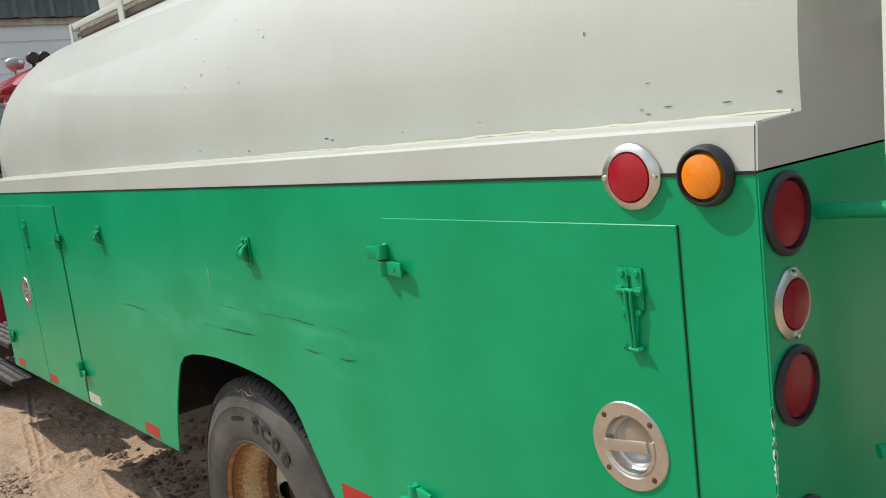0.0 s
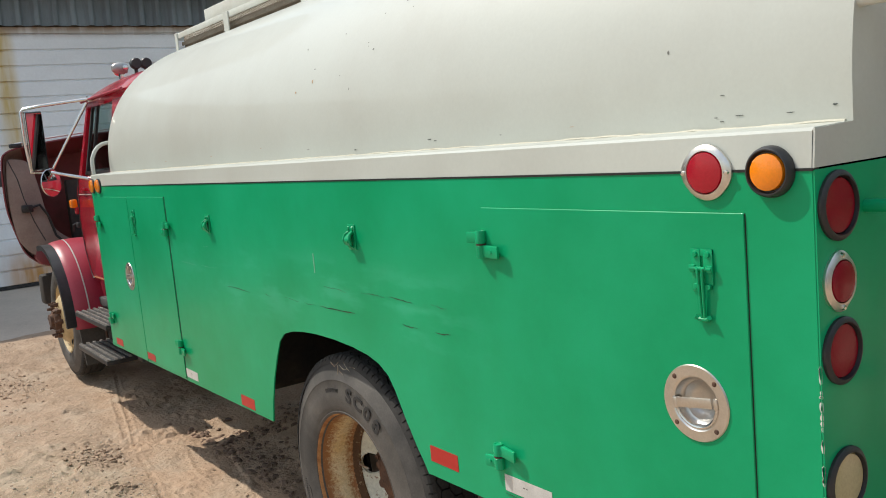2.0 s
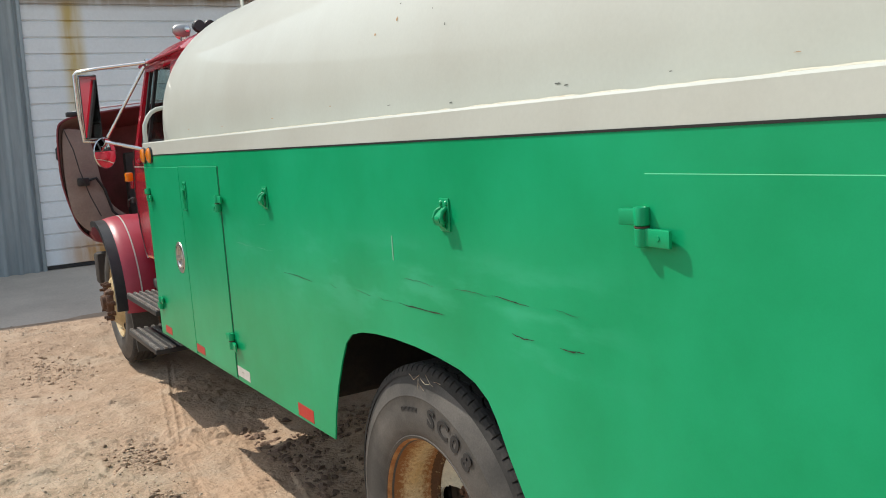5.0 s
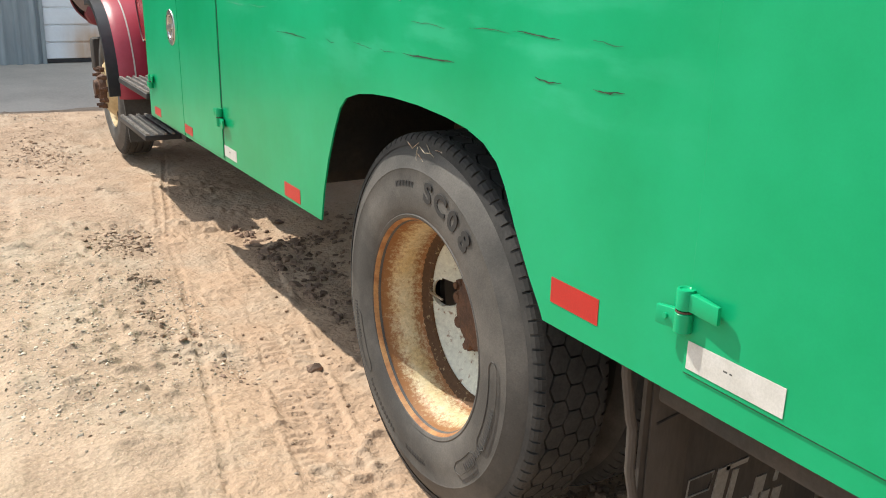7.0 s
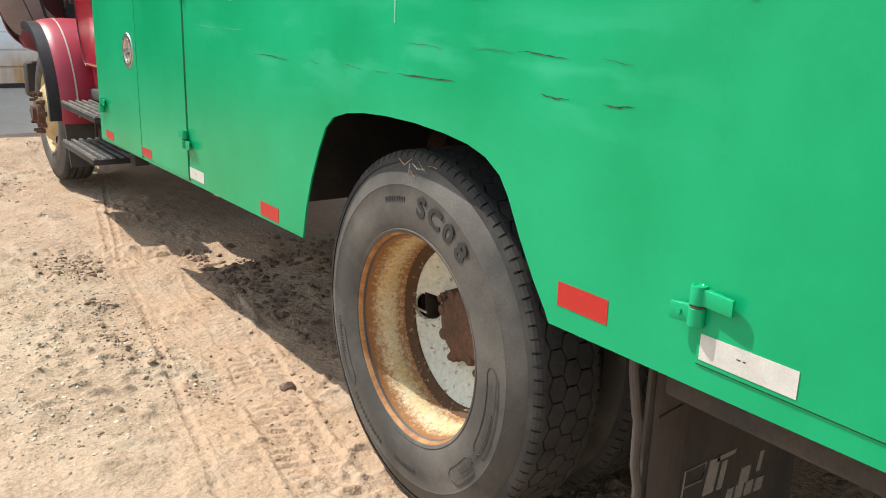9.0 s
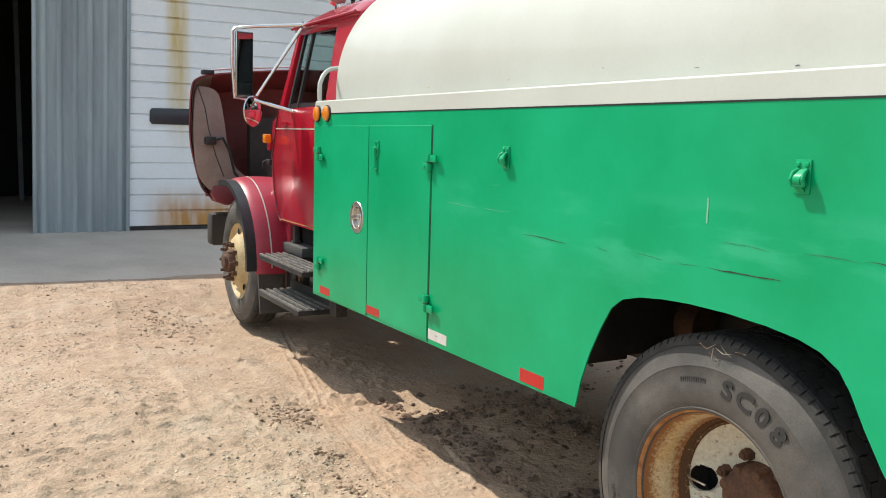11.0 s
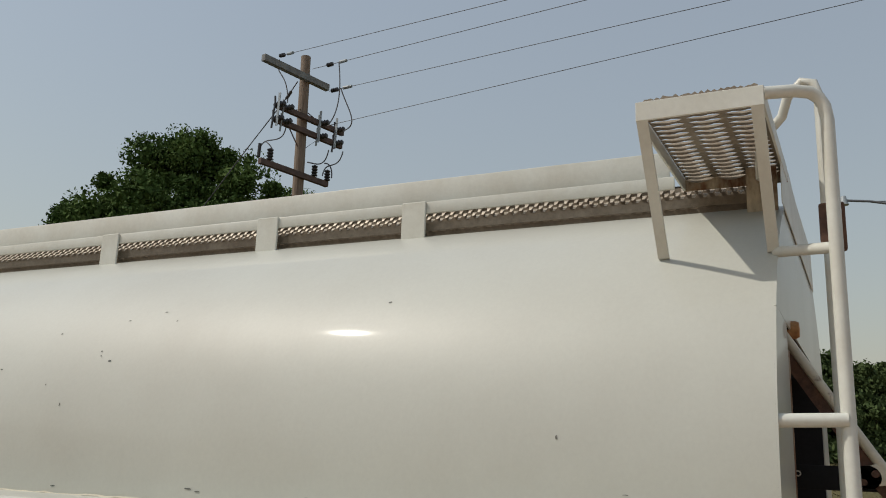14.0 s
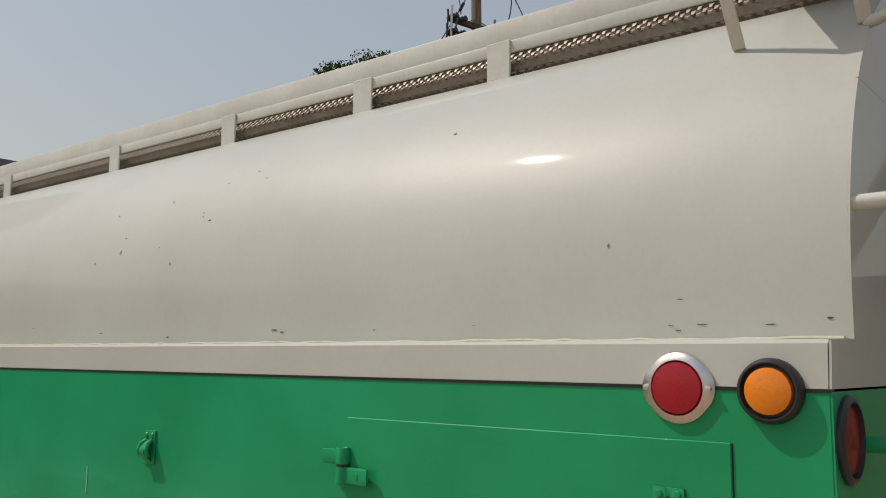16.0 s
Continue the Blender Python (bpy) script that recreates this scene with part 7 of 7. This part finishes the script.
tube(bm, [Vector((17.3, 13.90, 12.15)), Vector((17.3, 14.20, 11.75)), Vector((17.3, 15.36, 10.49)), Vector((17.4, 19.9, 5.5)), Vector((17.5, 22.6, 2.6))], 0.016, 6)
part("guy_wire", bm, WIRE, pole)
part("guy_insulator", tube(B(), [(17.3, 14.10, 11.88), (17.3, 14.26, 11.66)], 0.045, 8), INSUL, pole)

# ---- street lamp pole on the bank ----
lampost = thing("street_lamp", "dark wooden pole with a thin curved lamp arm", "street lamp")
gz = float(ground_height(18.5, -1.9))
part("post", tube(B(), [(18.5, -1.98, gz - 0.3), (18.5, -1.89, 4.6), (18.5, -1.82, 7.97)], [0.10, 0.085, 0.07], 14), DARKWOOD, lampost)
bm = B()
tube(bm, [(18.48, -1.76, 6.85), (18.48, -1.45, 7.15), (18.48, -1.0, 7.38), (18.48, -0.5, 7.50), (18.48, -0.05, 7.56)], 0.028, 8)
armp = part("lamp_arm", bm, GALVDARK, lampost)
part("lamp_head", lathe(B(), [(-0.14, 0), (-0.12, 0.10), (0.0, 0.07), (0.08, 0.05), (0.10, 0)], (18.48, 0.0, 7.58), "z", 16), GALV, armp)
bm = B()
tube(bm, [(18.48, -0.45, 7.50), (18.48, -1.78, 7.40)], 0.010, 6)
part("arm_stay", bm, WIRE, lampost)
bm = B()
tube(bm, [(18.5, -1.80, 7.8), (21.0, -3.2, 10.5), (24, -4.8, 13.5)], 0.012, 6)
tube(bm, [(18.5, -1.83, 7.4), (19.5, -3.2, 4.0), (20.3, -4.2, 1.2)], 0.012, 6)
part("drop_wire", bm, WIRE, lampost)


# ---- trees ----
def tree(name, x, y, base, height, radius, trunk_r, seed, leaf, clumps, leaves, label, leaf_size=0.16, shape=None, low=0.22):
    """Tapered trunk, forking limbs and a crown of many small leaf cards set in clumps."""
    rr = random.Random(seed)
    t = thing(name, label, "tree")
    bm = B()
    tube(bm, [(x, y, base - 0.3), (x + 0.1, y, base + height * 0.25), (x, y + 0.1, base + height * 0.5)], [trunk_r, trunk_r * 0.75, trunk_r * 0.45], 10)
    cents = []
    for k in range(clumps):
        a, h = rr.uniform(0, 2 * math.pi), rr.random()
        zz = base + height * (low + (1 - low) * h)
        lim = radius * math.sqrt(max(0.04, 1 - ((h - 0.42) / 0.60) ** 2)) if shape is None else radius * shape(h)
        rad = lim * rr.uniform(0.35, 1.08)
        cents.append((Vector((x + rad * math.cos(a), y + rad * math.sin(a), zz)), radius * rr.choice((0.10, 0.14, 0.18, 0.24, 0.30))))
    for c, s in cents[:16]:
        st = Vector((x, y, base + height * 0.3))
        tube(bm, [st, st.lerp(c, 0.5) + Vector((0, 0, -0.2)), c], [trunk_r * 0.35, trunk_r * 0.2, 0.02], 6)
    part("trunk", bm, BARK, t)
    n = leaves
    rs = np.random.RandomState(seed)
    C = np.array([tuple(c) for c, s in cents])
    S = np.array([s for c, s in cents])
    pick = rs.randint(0, len(cents), n)
    d = rs.normal(size=(n, 3))
    d /= np.linalg.norm(d, axis=1)[:, None]
    P = C[pick] + d * (S[pick] * rs.uniform(0.45, 1.15, n) ** 0.6)[:, None] * np.array([1, 1, 0.8])
    u = rs.normal(size=(n, 3))
    u /= np.linalg.norm(u, axis=1)[:, None]
    v = np.cross(u, rs.normal(size=(n, 3)))
    v /= np.linalg.norm(v, axis=1)[:, None]
    L = leaf_size * rs.uniform(0.6, 1.4, n)[:, None]
    inner = rs.rand(n) < 0.30       # larger overlapping leaves fill the inside of each clump
    P = np.where(inner[:, None], C[pick] + d * (S[pick] * rs.uniform(0.0, 0.75, n))[:, None], P)
    L = np.where(inner[:, None], L * 2.3, L)
    quad = np.stack([P - u * L, P + v * L * 0.5, P + u * L, P - v * L * 0.5], 1).reshape(-1, 3)
    me = bpy.data.meshes.new("crown")
    me.from_pydata(quad.tolist(), [], np.arange(4 * n).reshape(n, 4).tolist())
    me.materials.append(leaf)
    ob = new("crown", me)
    ob.parent = t
    return t


tree("tree", 24.0, 23.6, 2.0, 11.5, 4.2, 0.35, 11, LEAF, 190, 130000, "large full green tree behind the yard", 0.07)
tree("tree", 21.1, 26.4, 1.0, 9.2, 2.6, 0.25, 12, LEAF, 60, 34000, "green tree with a ragged top", 0.075)
tree("tree", 26.5, 21.0, 2.0, 9.8, 2.7, 0.25, 13, LEAF, 60, 34000, "green tree behind the power pole", 0.075)
k = 0
for x, y, h, rad in ((40, 5.5, 6.4, 3.2), (43.5, 2.6, 5.7, 2.7), (42, -0.2, 4.8, 2.7), (44, -2.6, 4.2, 2.5), (45, -5.2, 3.4, 2.4), (46, -8.0, 3.6, 2.6), (47, 0.8, 4.8, 2.6), (42, -4.2, 2.8, 2.0), (39, 3.2, 4.4, 2.4), (47, -11, 4, 3), (41, 9, 7.5, 3.5)):
    tree("tree", x, y, 2.1, h * 0.86, rad, 0.2, 30 + k, LEAFDARK, 150, 36000, "rounded dark green tree in the row beyond the field", 0.08, shape=lambda h: math.sqrt(max(0.05, 1 - ((h - 0.3) / 0.72) ** 2)) * (0.85 + 0.15 * math.sin(9 * h + x)), low=0.03)
    k += 1

# ---- dry grass on the bank, stones and clods in the yard ----
rs = np.random.RandomState(7)
n = 16000
gx = rs.uniform(11, 40, n)
gy = rs.uniform(-12, 12, n)
gzv = ground_height(gx, gy)
hh = rs.uniform(0.015, 0.05, n) * (1 + (gx - 11) / 25)
a = rs.uniform(0, 6.28, n)
w = 0.02 * (1 + (gx - 11) / 20)
dx, dy = np.cos(a) * w, np.sin(a) * w
lx, ly = rs.normal(0, 0.05, n), rs.normal(0, 0.05, n)
tri = np.stack([np.stack([gx - dx, gy - dy, gzv], 1), np.stack([gx + dx, gy + dy, gzv], 1), np.stack([gx + lx, gy + ly, gzv + hh], 1)], 1).reshape(-1, 3)
me = bpy.data.meshes.new("dry_grass")
me.from_pydata(tri.tolist(), [], np.arange(3 * n).reshape(n, 3).tolist())
GRASS = mat("dry_grass", (0.092, 0.086, 0.038), 0.9, other=(0.135, 0.108, 0.058), big=0.4, mix=1.0, fine=4, speckle=0.3, bump=0)
me.materials.append(GRASS)
tagged(new("dry_grass", me), "sparse dry yellow-green grass on the bank", "grass", kind="stuff")


def stones(name, n, seed, smin, smax, area, material, label, dens=None):
    rs = np.random.RandomState(seed)
    t = (1 + 5 ** 0.5) / 2
    base = np.array([(-1, t, 0), (1, t, 0), (-1, -t, 0), (1, -t, 0), (0, -1, t), (0, 1, t), (0, -1, -t), (0, 1, -t), (t, 0, -1), (t, 0, 1), (-t, 0, -1), (-t, 0, 1)]) / 1.9
    fc = np.array([(0, 11, 5), (0, 5, 1), (0, 1, 7), (0, 7, 10), (0, 10, 11), (1, 5, 9), (5, 11, 4), (11, 10, 2), (10, 7, 6), (7, 1, 8), (3, 9, 4), (3, 4, 2), (3, 2, 6), (3, 6, 8), (3, 8, 9), (4, 9, 5), (2, 4, 11), (6, 2, 10), (8, 6, 7), (9, 8, 1)])
    if dens == "heap":                # gathered round the middle of the area
        X = rs.normal((area[0] + area[1]) / 2, (area[1] - area[0]) / 4, n)
        Y = rs.normal((area[2] + area[3]) / 2, (area[3] - area[2]) / 4, n)
    else:
        X = rs.uniform(area[0], area[1], 3 * n)
        Y = rs.uniform(area[2], area[3], 3 * n)
        keep = lattice_noise(X, Y, 0.8, seed) + 0.8 * lattice_noise(X, Y, 0.27, seed + 1) + rs.normal(0, dens or 0.5, 3 * n)
        best = np.argsort(-keep)[:n]
        X, Y = X[best], Y[best]
    S = smin * (smax / smin) ** (rs.uniform(0, 1, n) ** 2.6)
    Z = yard_z(X, Y) + S * 0.12
    V, F = [], []
    for i in range(n):
        q = base * rs.uniform(0.6, 1.35, (12, 1)) * S[i] * np.array([rs.uniform(0.7, 1.3), rs.uniform(0.7, 1.3), rs.uniform(0.45, 0.8)])
        a = rs.uniform(0, 6.28)
        q = q @ np.array([[math.cos(a), -math.sin(a), 0], [math.sin(a), math.cos(a), 0], [0, 0, 1]])
        V.append(q + np.array([X[i], Y[i], Z[i]]))
        F.append(fc + 12 * i)
    me = bpy.data.meshes.new(name)
    me.from_pydata(np.concatenate(V).tolist(), [], np.concatenate(F).tolist())
    me.materials.append(material)
    return tagged(new(name, me), label, name.replace("_", " "), kind="stuff")


stones("gravel", 24000, 21, 0.0022, 0.0092, (-3.7, -0.12, 1.3, 9.6), ROCK, "scattered pale gravel on the yard", 0.45)
# dark clods lie under the truck; their dense cover also deepens its shade
stones("earth_clods", 7500, 22, 0.0035, 0.030, (0.36, 2.4, 1.0, 5.0), CLOD, "dark crumbled earth clods, also spread to darken the truck's shade", 0.6)
stones("soil_lumps", 7000, 24, 0.0025, 0.0115, (-3.7, 0.35, 1.0, 9.6), LUMP, "crumbled lumps of pale earth", 0.35)
stones("loose_clods", 170, 23, 0.005, 0.017, (-3.8, 0.4, 1.2, 9.2), CLOD, "scattered brown earth clods", 0.4)
for k, (x0, x1, y0, y1, n) in enumerate(((-0.47, -0.13, 4.50, 5.00, 300), (-0.36, -0.24, 4.08, 4.20, 70), (-0.42, -0.30, 3.2, 4.0, 120), (-0.75, -0.15, 6.6, 8.2, 350))):
    stones("crumbled_heap", n, 40 + k, 0.004, 0.024, (x0, x1, y0, y1), LUMP, "low heap of crumbled dry earth", "heap")

# the one larger lump of earth beside the rear wheel
rs = random.Random(9)
bm = B()
bmesh.ops.create_icosphere(bm, subdivisions=2, radius=1.0)
for v in bm.verts:
    f = 1 + 0.22 * math.sin(3 * v.co.x + 1) * math.cos(4 * v.co.y) + rs.uniform(-0.10, 0.10)
    v.co = Vector((0.10 + v.co.x * 0.036 * f, 2.96 + v.co.y * 0.026 * f, float(yard_z(np.array([0.10]), np.array([2.96]))[0]) + 0.010 + v.co.z * 0.020 * f))
solid("earth_lump", bm, CLOD, "dark brown lump of dry earth on the yard", "clod", smooth=25)
